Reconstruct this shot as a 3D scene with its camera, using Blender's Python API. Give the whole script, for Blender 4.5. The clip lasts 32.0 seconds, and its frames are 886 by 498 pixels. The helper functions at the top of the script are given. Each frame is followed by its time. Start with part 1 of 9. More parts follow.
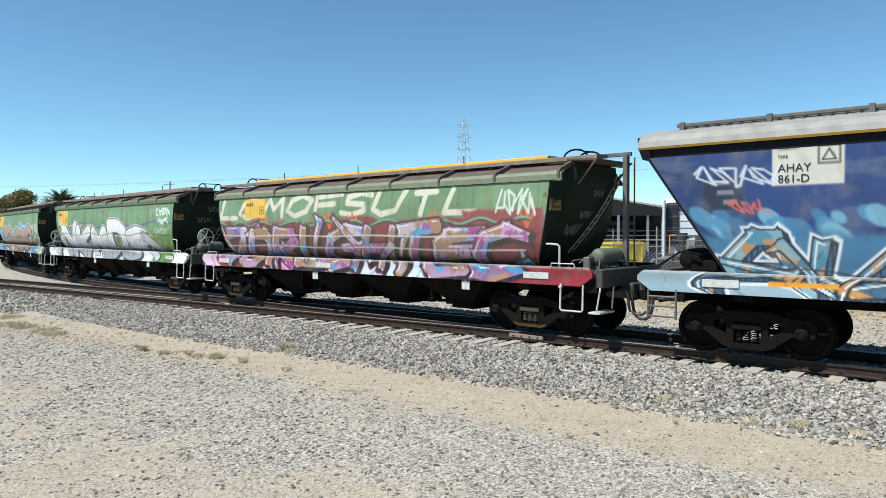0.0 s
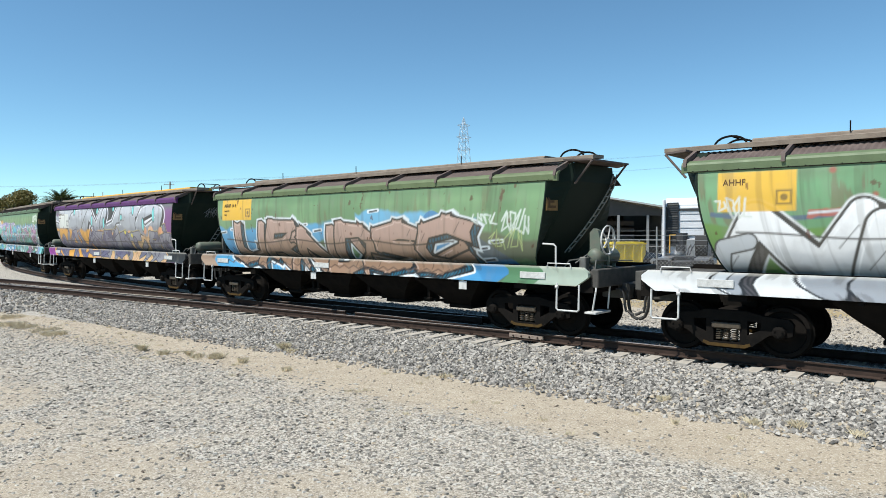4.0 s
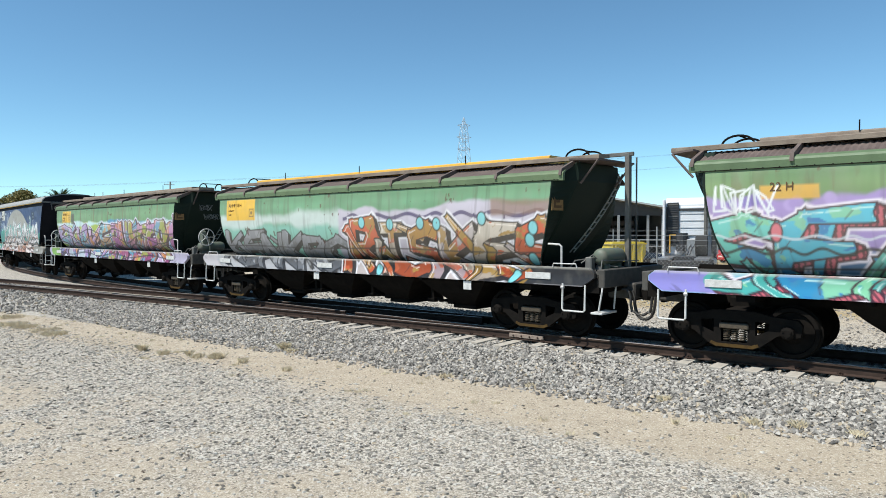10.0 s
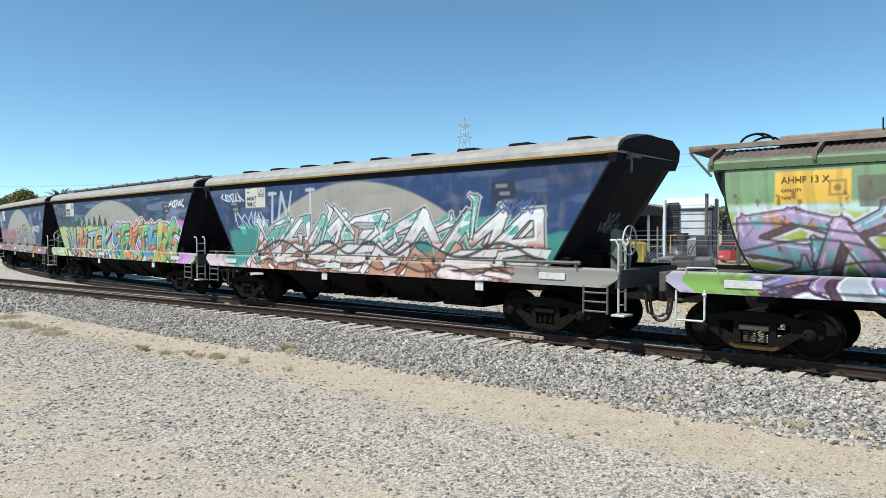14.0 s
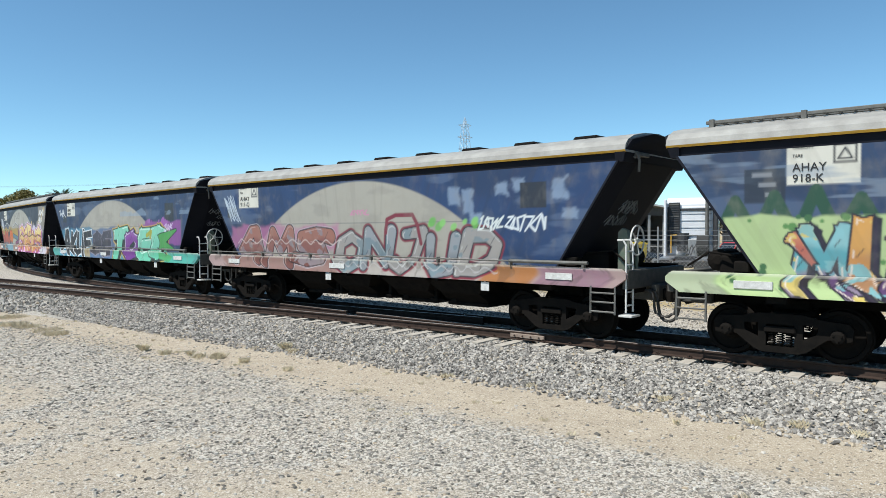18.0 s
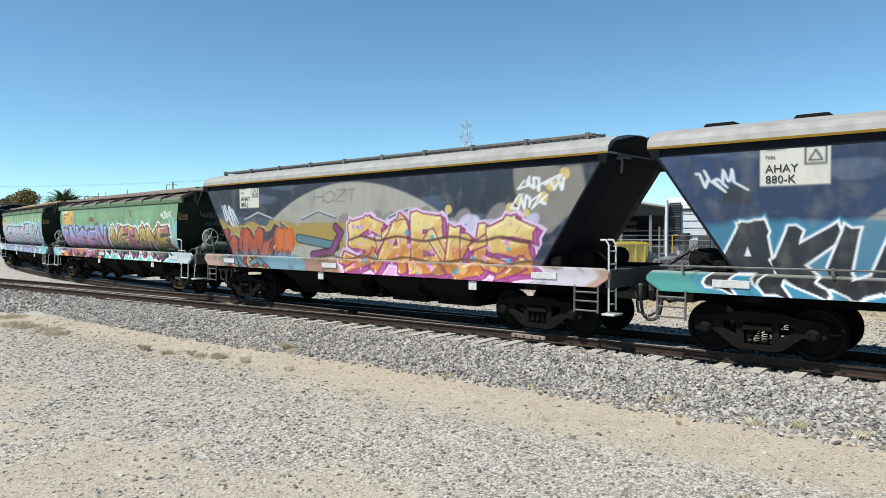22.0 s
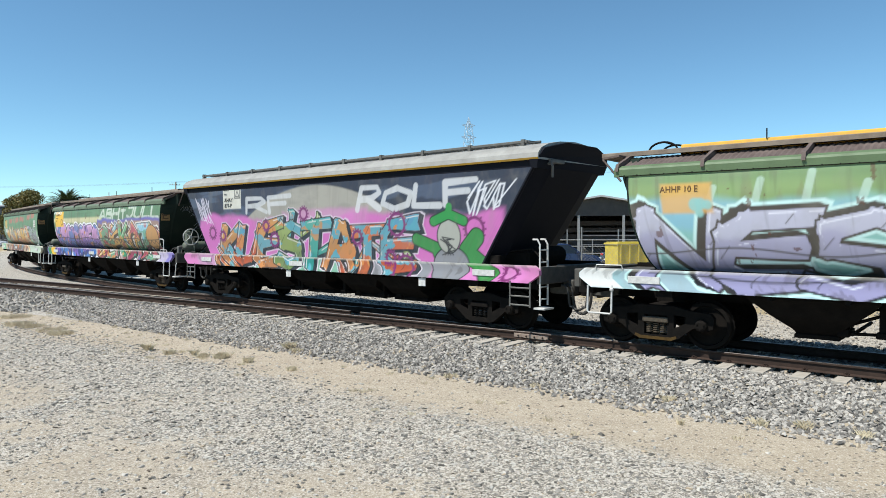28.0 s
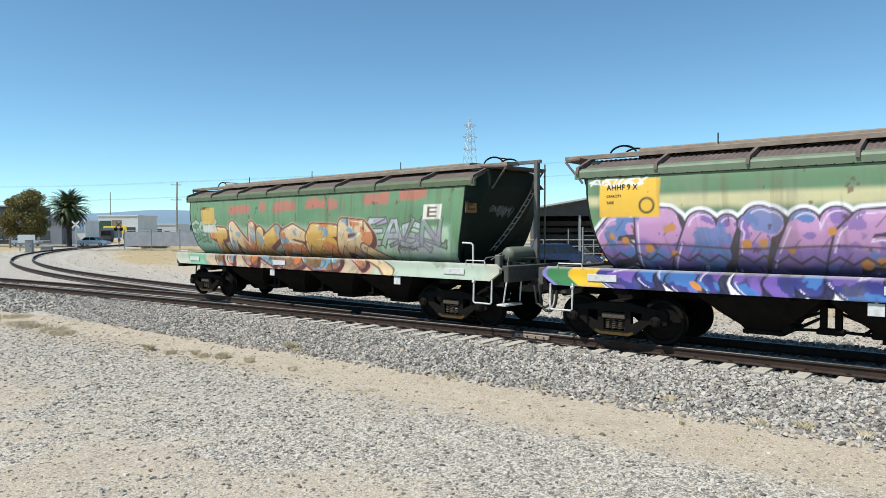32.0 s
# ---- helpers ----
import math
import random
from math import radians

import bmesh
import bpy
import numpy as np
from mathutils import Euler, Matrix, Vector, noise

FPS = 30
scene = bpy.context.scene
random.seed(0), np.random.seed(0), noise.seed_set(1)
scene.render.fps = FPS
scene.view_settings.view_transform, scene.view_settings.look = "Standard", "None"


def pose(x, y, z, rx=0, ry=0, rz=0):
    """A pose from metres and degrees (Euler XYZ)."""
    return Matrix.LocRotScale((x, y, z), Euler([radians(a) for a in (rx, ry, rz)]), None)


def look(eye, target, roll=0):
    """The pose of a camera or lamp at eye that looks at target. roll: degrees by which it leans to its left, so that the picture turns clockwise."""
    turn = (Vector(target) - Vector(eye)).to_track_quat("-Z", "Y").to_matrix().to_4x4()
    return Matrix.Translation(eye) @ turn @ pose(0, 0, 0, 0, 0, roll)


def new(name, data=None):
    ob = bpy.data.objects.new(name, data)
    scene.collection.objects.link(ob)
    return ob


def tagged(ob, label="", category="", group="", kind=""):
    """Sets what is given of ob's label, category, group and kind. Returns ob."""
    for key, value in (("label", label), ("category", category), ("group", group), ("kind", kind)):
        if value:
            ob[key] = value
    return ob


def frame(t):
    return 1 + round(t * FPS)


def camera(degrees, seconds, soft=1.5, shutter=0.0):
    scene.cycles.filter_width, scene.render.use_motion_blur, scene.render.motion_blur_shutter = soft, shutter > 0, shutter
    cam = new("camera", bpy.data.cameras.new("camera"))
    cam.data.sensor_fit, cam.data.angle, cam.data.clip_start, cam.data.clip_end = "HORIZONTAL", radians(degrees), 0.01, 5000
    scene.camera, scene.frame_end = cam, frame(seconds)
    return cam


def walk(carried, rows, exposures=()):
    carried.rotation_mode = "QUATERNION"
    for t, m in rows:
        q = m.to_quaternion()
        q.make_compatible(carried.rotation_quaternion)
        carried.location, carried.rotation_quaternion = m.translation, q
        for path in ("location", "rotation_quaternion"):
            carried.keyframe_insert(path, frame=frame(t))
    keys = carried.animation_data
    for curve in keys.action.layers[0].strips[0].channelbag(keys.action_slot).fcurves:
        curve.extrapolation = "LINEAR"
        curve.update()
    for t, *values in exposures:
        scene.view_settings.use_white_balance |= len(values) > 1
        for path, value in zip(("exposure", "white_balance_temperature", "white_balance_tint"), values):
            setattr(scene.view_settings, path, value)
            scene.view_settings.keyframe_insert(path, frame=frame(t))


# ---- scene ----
# The place: a freight train of eighteen grain hoppers rolls by on a curve.
# World: x right, y ahead of the camera, z up from the rail tops.
EYE_Z = 2.15
cam = camera(65.45, 32.0, soft=0.6)


def cam_pose(yaw):
    return pose(0, 0, EYE_Z, 90 - 1.54, 0.2, yaw)


walk(cam, [(t, cam_pose(yaw)) for t, yaw in (
    (0, 0.0), (5, 0.0), (10, 0.01), (13, 0.05), (16, 0.07), (18, 0.10), (20, 0.16), (22, 0.20),
    (25, 0.29), (28, 0.41), (30, 0.46), (32, 0.50))],
    exposures=[(0, 0.3, 6200, 8), (32, 0.3, 6200, 8)])

# ---- world and sun ----
SUN_TO = Vector((-0.555, -0.283, 1.0)).normalized()
world = bpy.data.worlds.new("sky")
scene.world = world
world.use_nodes = True
wn = world.node_tree
sky = wn.nodes.new("ShaderNodeTexSky")
sky.sky_type, sky.sun_disc = "NISHITA", False
sky.sun_elevation = math.asin(SUN_TO.z)
sky.sun_rotation = math.atan2(SUN_TO.x, SUN_TO.y)
sky.air_density, sky.dust_density, sky.ozone_density, sky.altitude = 0.85, 0.0, 1.0, 1500
tint = wn.nodes.new("ShaderNodeMix")
tint.data_type, tint.blend_type = "RGBA", "MULTIPLY"
tint.inputs[0].default_value, tint.inputs[7].default_value = 1.0, (0.765, 0.99, 0.965, 1)
wn.links.new(sky.outputs[0], tint.inputs[6])
wn.links.new(tint.outputs[2], wn.nodes["Background"].inputs[0])
wn.nodes["Background"].inputs[1].default_value = 0.126
sun = new("sun", bpy.data.lights.new("sun", "SUN"))
sun.data.energy, sun.data.angle, sun.data.color = 5.0, radians(0.53), (1.0, 0.95, 0.87)
sun.matrix_world = look((0, 0, 60), Vector((0, 0, 60)) - SUN_TO)


# ---- materials ----
def lin(h):
    """Linear colour of an sRGB hex string."""
    c = [int(h[i:i + 2], 16) / 255 for i in (0, 2, 4)]
    return tuple(v / 12.92 if v <= 0.04045 else ((v + 0.055) / 1.055) ** 2.4 for v in c)


MATS = {}


def mat(name, col, col2=None, rough=0.7, metal=0.0, scale=8.0, bump=0.0, fine=60.0, amount=0.5, stretch=(1, 1, 1), space="Object", spec=0.5):
    """Node material: two colours mixed by noise at two scales, roughness breakup and bump."""
    if name in MATS:
        return MATS[name]
    m = bpy.data.materials.new(name)
    m.use_nodes = True
    nt = m.node_tree
    b = nt.nodes["Principled BSDF"]
    tc = nt.nodes.new("ShaderNodeTexCoord")
    mp = nt.nodes.new("ShaderNodeMapping")
    mp.inputs["Scale"].default_value = stretch
    nt.links.new(tc.outputs[space], mp.inputs[0])
    n1 = nt.nodes.new("ShaderNodeTexNoise")
    n1.inputs["Scale"].default_value, n1.inputs["Detail"].default_value = scale, 6
    n2 = nt.nodes.new("ShaderNodeTexNoise")
    n2.inputs["Scale"].default_value, n2.inputs["Detail"].default_value = fine, 3
    nt.links.new(mp.outputs[0], n1.inputs[0])
    nt.links.new(mp.outputs[0], n2.inputs[0])
    add = nt.nodes.new("ShaderNodeMath")
    add.operation = "MULTIPLY_ADD"
    nt.links.new(n2.outputs[0], add.inputs[0])
    add.inputs[1].default_value = 0.45
    nt.links.new(n1.outputs[0], add.inputs[2])
    ramp = nt.nodes.new("ShaderNodeMapRange")
    ramp.inputs[1].default_value, ramp.inputs[2].default_value = 0.72 - 0.5 * amount, 0.72 + 0.5 * amount
    nt.links.new(add.outputs[0], ramp.inputs[0])
    mix = nt.nodes.new("ShaderNodeMix")
    mix.data_type = "RGBA"
    c2 = col2 or tuple(0.72 * v for v in col)
    mix.inputs[6].default_value, mix.inputs[7].default_value = (*col, 1), (*c2, 1)
    nt.links.new(ramp.outputs[0], mix.inputs[0])
    nt.links.new(mix.outputs[2], b.inputs["Base Color"])
    b.inputs["Metallic"].default_value = metal
    b.inputs["Specular IOR Level"].default_value = spec
    rr = nt.nodes.new("ShaderNodeMapRange")
    rr.inputs[3].default_value, rr.inputs[4].default_value = max(0.05, rough - 0.12), min(1.0, rough + 0.12)
    nt.links.new(n1.outputs[0], rr.inputs[0])
    nt.links.new(rr.outputs[0], b.inputs["Roughness"])
    if bump:
        bp = nt.nodes.new("ShaderNodeBump")
        bp.inputs["Strength"].default_value, bp.inputs["Distance"].default_value = 0.6, bump
        nt.links.new(add.outputs[0], bp.inputs["Height"])
        nt.links.new(bp.outputs[0], b.inputs["Normal"])
    MATS[name] = m
    return m


def painted_mat():
    """Wagon paint: spray colours stored on the sheet, dulled by dust and fine scratches."""
    m = bpy.data.materials.new("wagon_paint")
    m.use_nodes = True
    nt = m.node_tree
    b = nt.nodes["Principled BSDF"]
    at = nt.nodes.new("ShaderNodeAttribute")
    at.attribute_name = "paint"
    tc = nt.nodes.new("ShaderNodeTexCoord")
    n1 = nt.nodes.new("ShaderNodeTexNoise")
    n1.inputs["Scale"].default_value, n1.inputs["Detail"].default_value = 3.0, 8
    nt.links.new(tc.outputs["Object"], n1.inputs[0])
    mp = nt.nodes.new("ShaderNodeMapping")
    mp.inputs["Scale"].default_value = (4, 4, 1.6)
    nt.links.new(tc.outputs["Object"], mp.inputs[0])
    n2 = nt.nodes.new("ShaderNodeTexNoise")
    n2.inputs["Scale"].default_value, n2.inputs["Detail"].default_value = 1.0, 4
    nt.links.new(mp.outputs[0], n2.inputs[0])
    mul = nt.nodes.new("ShaderNodeMath")
    mul.operation = "MULTIPLY"
    nt.links.new(n1.outputs[0], mul.inputs[0])
    nt.links.new(n2.outputs[0], mul.inputs[1])
    mr = nt.nodes.new("ShaderNodeMapRange")
    mr.inputs[1].default_value, mr.inputs[2].default_value, mr.inputs[4].default_value = 0.24, 0.5, 0.30
    nt.links.new(mul.outputs[0], mr.inputs[0])
    mix = nt.nodes.new("ShaderNodeMix")
    mix.data_type = "RGBA"
    mix.inputs[7].default_value = (0.24, 0.22, 0.18, 1)
    nt.links.new(mr.outputs[0], mix.inputs[0])
    nt.links.new(at.outputs["Color"], mix.inputs[6])
    nt.links.new(mix.outputs[2], b.inputs["Base Color"])
    r2 = nt.nodes.new("ShaderNodeMapRange")
    r2.inputs[3].default_value, r2.inputs[4].default_value = 0.38, 0.66
    nt.links.new(n1.outputs[0], r2.inputs[0])
    nt.links.new(r2.outputs[0], b.inputs["Roughness"])
    b.inputs["Specular IOR Level"].default_value = 0.5
    bp = nt.nodes.new("ShaderNodeBump")
    bp.inputs["Strength"].default_value, bp.inputs["Distance"].default_value = 0.25, 0.01
    nt.links.new(n1.outputs[0], bp.inputs["Height"])
    nt.links.new(bp.outputs[0], b.inputs["Normal"])
    return m


PAINT = painted_mat()
M_BLACK = mat("dirty_black_steel", (0.008, 0.0075, 0.007), (0.016, 0.0135, 0.0115), 0.9, 0.0, 5, 0.004, spec=0.03)
M_DGREEN = mat("dark_green_paint", (0.012, 0.022, 0.017), (0.020, 0.028, 0.021), 0.7, 0.0, 3, 0.003, spec=0.10)
M_NAVY = mat("navy_paint", (0.009, 0.010, 0.015), (0.015, 0.016, 0.021), 0.75, 0.0, 3, 0.003, spec=0.08)
M_BROWN = mat("rusty_brown_roof", (0.075, 0.052, 0.045), (0.14, 0.105, 0.09), 0.8, 0.0, 4, 0.004)
M_HATCH = mat("weathered_hatch_lid", (0.15, 0.11, 0.08), (0.26, 0.21, 0.16), 0.8, 0.0, 5, 0.004)
M_YELLOW = mat("yellow_paint", (0.72, 0.40, 0.03), (0.55, 0.30, 0.05), 0.55, 0.0, 6)
M_GREY = mat("weathered_grey_roof", (0.34, 0.33, 0.30), (0.22, 0.21, 0.19), 0.65, 0.0, 3, 0.003)
M_STEEL = mat("dusty_grey_steel", (0.16, 0.155, 0.14), (0.09, 0.085, 0.075), 0.65, 0.2, 6, 0.003)
M_WHITE = mat("chipped_white_paint", (0.66, 0.65, 0.62), (0.42, 0.41, 0.38), 0.55, 0.0, 10)
M_TANK = mat("air_tank_green", (0.08, 0.12, 0.085), (0.14, 0.13, 0.10), 0.6, 0.0, 6)
M_HOSE = mat("black_rubber", (0.02, 0.02, 0.02), (0.04, 0.036, 0.03), 0.6, 0.0, 12)
M_RUST = mat("rusty_rail_steel", (0.058, 0.038, 0.030), (0.036, 0.025, 0.020), 0.9, 0.0, 8, 0.003, spec=0.1)
M_RAILTOP = mat("worn_rail_head", (0.30, 0.265, 0.24), (0.18, 0.15, 0.135), 0.42, 0.7, 6)
M_CONC = mat("sleeper_concrete", (0.45, 0.41, 0.35), (0.31, 0.275, 0.23), 0.95, 0.0, 9, 0.006)
M_SPRING = mat("spring_steel", (0.05, 0.038, 0.028), (0.11, 0.085, 0.055), 0.6, 0.3, 20)
M_PLATFORM = mat("grimy_platform_steel", (0.055, 0.052, 0.047), (0.10, 0.092, 0.08), 0.75, 0.0, 7, 0.003, spec=0.2)
M_OCHRE = mat("bogie_ochre_paint", (0.11, 0.065, 0.018), (0.03, 0.02, 0.012), 0.85, 0.0, 9, 0.003, amount=0.7, spec=0.1)


# ---- mesh helpers ----
def mesh_of(name, bm, *mats, smooth=False):
    me = bpy.data.meshes.new(name)
    bmesh.ops.recalc_face_normals(bm, faces=bm.faces)
    bm.to_mesh(me)
    bm.free()
    for m in mats:
        me.materials.append(m)
    if smooth:
        for p in me.polygons:
            p.use_smooth = True
    return me


def part(name, bm, material, parent, label="", smooth=False, at=None):
    """Links a bmesh (or a ready mesh) as one object under a thing or part."""
    me = bm if isinstance(bm, bpy.types.Mesh) else mesh_of(name, bm, material, smooth=smooth)
    ob = new(name, me)
    ob.parent = parent
    if at is not None:
        ob.matrix_basis = at
    if label:
        ob["label"] = label
    return ob


def box(bm, x0, x1, y0, y1, z0, z1, bevel=0.0, m=None):
    """Adds a box, with bevelled edges if asked, and returns its vertices."""
    made = bmesh.ops.create_cube(bm, size=1)["verts"]
    for v in made:
        v.co = Vector(((x0 + x1) / 2 + v.co.x * (x1 - x0), (y0 + y1) / 2 + v.co.y * (y1 - y0), (z0 + z1) / 2 + v.co.z * (z1 - z0)))
    if bevel:
        es = list({e for v in made for e in v.link_edges})
        made = bmesh.ops.bevel(bm, geom=es, offset=bevel, segments=1, affect="EDGES")["verts"]
    if m is not None:
        bmesh.ops.transform(bm, matrix=m, verts=made)
    return made


def boxed(x0, x1, y0, y1, z0, z1, bevel=0.0, m=None):
    bm = bmesh.new()
    box(bm, x0, x1, y0, y1, z0, z1, bevel, m)
    return bm


def tube(bm, pts, r, seg=8, caps=True):
    """Adds a round bar along a list of points."""
    pts = [Vector(p) for p in pts]
    rings = []
    for i, p in enumerate(pts):
        d = (pts[min(i + 1, len(pts) - 1)] - pts[max(i - 1, 0)]).normalized()
        a = d.orthogonal().normalized() if i == 0 else (prev - d * prev.dot(d)).normalized()
        prev = a
        b = d.cross(a)
        rr = r[i] if isinstance(r, (list, tuple)) else r
        rings.append([bm.verts.new(p + (a * math.cos(k * 2 * math.pi / seg) + b * math.sin(k * 2 * math.pi / seg)) * rr) for k in range(seg)])
    for q, s in zip(rings, rings[1:]):
        for k in range(seg):
            bm.faces.new((q[k], q[(k + 1) % seg], s[(k + 1) % seg], s[k]))
    if caps:
        bm.faces.new(rings[0][::-1])
        bm.faces.new(rings[-1])


def tubed(pts, r, seg=8):
    bm = bmesh.new()
    tube(bm, pts, r, seg)
    return bm


def prism(bm, outline, axis, a, b):
    """Adds a prism: a 2D outline pulled along x, y or z from a to b."""
    def put(p, w):
        return {"x": (w, p[0], p[1]), "y": (p[0], w, p[1]), "z": (p[0], p[1], w)}[axis]
    v0 = [bm.verts.new(put(p, a)) for p in outline]
    v1 = [bm.verts.new(put(p, b)) for p in outline]
    n = len(outline)
    for i in range(n):
        bm.faces.new((v0[i], v0[(i + 1) % n], v1[(i + 1) % n], v1[i]))
    bm.faces.new(v0[::-1])
    bm.faces.new(v1)


def prismed(outline, axis, a, b):
    bm = bmesh.new()
    prism(bm, outline, axis, a, b)
    return bm


def lathe(bm, prof, axis="y", seg=24, at=(0, 0, 0)):
    """Adds a turned shape: prof is a list of (radius, place on the axis)."""
    rings = []
    for r, w in prof:
        ring = []
        for k in range(seg):
            c, s = math.cos(k * 2 * math.pi / seg) * r, math.sin(k * 2 * math.pi / seg) * r
            co = {"y": (c, w, s), "x": (w, c, s), "z": (c, s, w)}[axis]
            ring.append(bm.verts.new(Vector(co) + Vector(at)))
        rings.append(ring)
    for q, s in zip(rings, rings[1:]):
        for k in range(seg):
            bm.faces.new((q[k], q[(k + 1) % seg], s[(k + 1) % seg], s[k]))
    bm.faces.new(rings[0])
    bm.faces.new(rings[-1][::-1])


def thing(name, label, category, group="", kind=""):
    return tagged(new(name), label, category, group, kind)


# ---- plan of the tracks ----
HEAD = 0.8848          # the straight leads off to the far left at this angle
TRACK_Y = 17.09        # where it crosses the y axis
CURVES = ((7.7, 310.0), (-21.8, 126.0), (-95.0, 1e6))


def rail_path(s, off=0.0, z=0.0):
    """Place and heading on the train's track; s grows the way the train rolls; off is towards the camera."""
    p, a, at = Vector((0.0, TRACK_Y)), HEAD, 0.0
    stops = [(0.0, None)] + list(CURVES)
    first = CURVES[0][0]
    p = p + Vector((math.sin(a), -math.cos(a))) * max(s, first)
    if s < first:
        cur = first
        for i, (start, rad) in enumerate(CURVES):
            end = CURVES[i + 1][0] if i + 1 < len(CURVES) else -1e9
            nxt = max(s, end)
            a2 = a - (cur - nxt) / rad
            p = p + Vector((math.cos(a) - math.cos(a2), math.sin(a) - math.sin(a2))) * rad
            a, cur = a2, nxt
            if cur <= s:
                break
    n = Vector((-math.cos(a), -math.sin(a)))
    q = p + n * off
    return Vector((q.x, q.y, z)), a


NRM = Vector((-math.cos(HEAD), -math.sin(HEAD), 0))
ALONG = Vector((math.sin(HEAD), -math.cos(HEAD), 0))


def main_off(s):
    """How far the other route of the turnout lies to the camera's side."""
    if s > 9:
        return 0.0
    if s > -3:
        return 0.082 / 24 * (9 - s) ** 2
    return 0.492 + 0.082 * (-3 - s)


def main_path(s, off=0.0, z=0.0):
    p = Vector((0, TRACK_Y, z)) + ALONG * s + NRM * (main_off(s) + off)
    return p


# ---- ground ----
def smooth01(x):
    x = np.clip(x, 0, 1)
    return x * x * (3 - 2 * x)


TRACK_PTS = np.array([tuple(rail_path(s)[0])[:2] for s in np.arange(-170, 60, 0.5)] + [tuple(main_path(s))[:2] for s in np.arange(-150, 9, 0.5)])


def track_dist(x, y):
    """Distance from the nearest track's middle, and on which side of the straight the place lies."""
    d = np.full(x.shape, 1e9)
    for px, py in TRACK_PTS:
        np.minimum(d, (x - px) ** 2 + (y - py) ** 2, out=d)
    return np.sqrt(d)


def value_noise(x, y, seed=0):
    """Smooth noise on arrays, 0 to 1."""
    rng = np.random.RandomState(seed)
    tab = rng.rand(256, 256)
    xi, yi = np.floor(x).astype(int), np.floor(y).astype(int)
    fx, fy = smooth01(x - xi), smooth01(y - yi)
    g = lambda a, b: tab[a % 256, b % 256]
    return (g(xi, yi) * (1 - fx) + g(xi + 1, yi) * fx) * (1 - fy) + (g(xi, yi + 1) * (1 - fx) + g(xi + 1, yi + 1) * fx) * fy


def fbm(x, y, seed=0, octaves=4):
    t, a, n = 0, 0.5, 0
    for k in range(octaves):
        t = t + a * value_noise(x * 2 ** k, y * 2 ** k, seed + k)
        n, a = n + a, a / 2
    return t / n


def camera_side(x, y):
    return (x * NRM.x + (y - TRACK_Y) * NRM.y) > 0


def ground_z(x, y, d=None):
    d = track_dist(x, y) if d is None else d
    wob = 0.35 * (fbm(x * 0.5, y * 0.5, 5) - 0.5)
    near = camera_side(x, y)
    edge = np.where(near, 3.4, 3.2) + wob
    low = np.where(near, -0.50, -0.22 - 0.1 * (1 - smooth01((d - 3) / 6)))
    k = smooth01((d - 1.55) / (edge - 1.55))
    bed = -0.235
    rough = (fbm(x * 1.3, y * 1.3, 11) - 0.5) * 0.07 * smooth01((d - 2) / 3) + (fbm(x * 7, y * 7, 17) - 0.5) * 0.02
    return bed + (low - bed) * k + rough


def axis_steps(lo, a, b, hi, fine, grow=1.22):
    mid = list(np.arange(a, b + 1e-6, fine))
    out, st, v = [], fine, a
    while v > lo:
        st *= grow
        v -= st
        out.append(max(v, lo))
    out2, st, v = [], fine, b
    while v < hi:
        st *= grow
        v += st
        out2.append(min(v, hi))
    return np.array(out[::-1] + mid + out2)


GX = axis_steps(-4000, -24, 18, 4000, 0.17, 1.06)
GY = axis_steps(-300, 3.5, 30, 4500, 0.17, 1.06)
gx, gy = np.meshgrid(GX, GY)
gd = track_dist(gx, gy)
gz = ground_z(gx, gy, gd)
nv = len(GX)
idx = np.arange(gx.size).reshape(gx.shape)
quads = np.stack([idx[:-1, :-1], idx[:-1, 1:], idx[1:, 1:], idx[1:, :-1]], -1).reshape(-1, 4)


def fast_mesh(name, co, faces, *mats, smooth=False):
    """A mesh from arrays of places and of equal-sized faces."""
    me = bpy.data.meshes.new(name)
    n, k = faces.shape
    me.vertices.add(len(co))
    me.vertices.foreach_set("co", np.asarray(co, np.float32).ravel())
    me.loops.add(n * k)
    me.loops.foreach_set("vertex_index", faces.astype(np.int32).ravel())
    me.polygons.add(n)
    me.polygons.foreach_set("loop_start", np.arange(0, n * k, k, dtype=np.int32))
    me.polygons.foreach_set("use_smooth", np.full(n, smooth))
    me.update(calc_edges=True)
    for m in mats:
        me.materials.append(m)
    return me


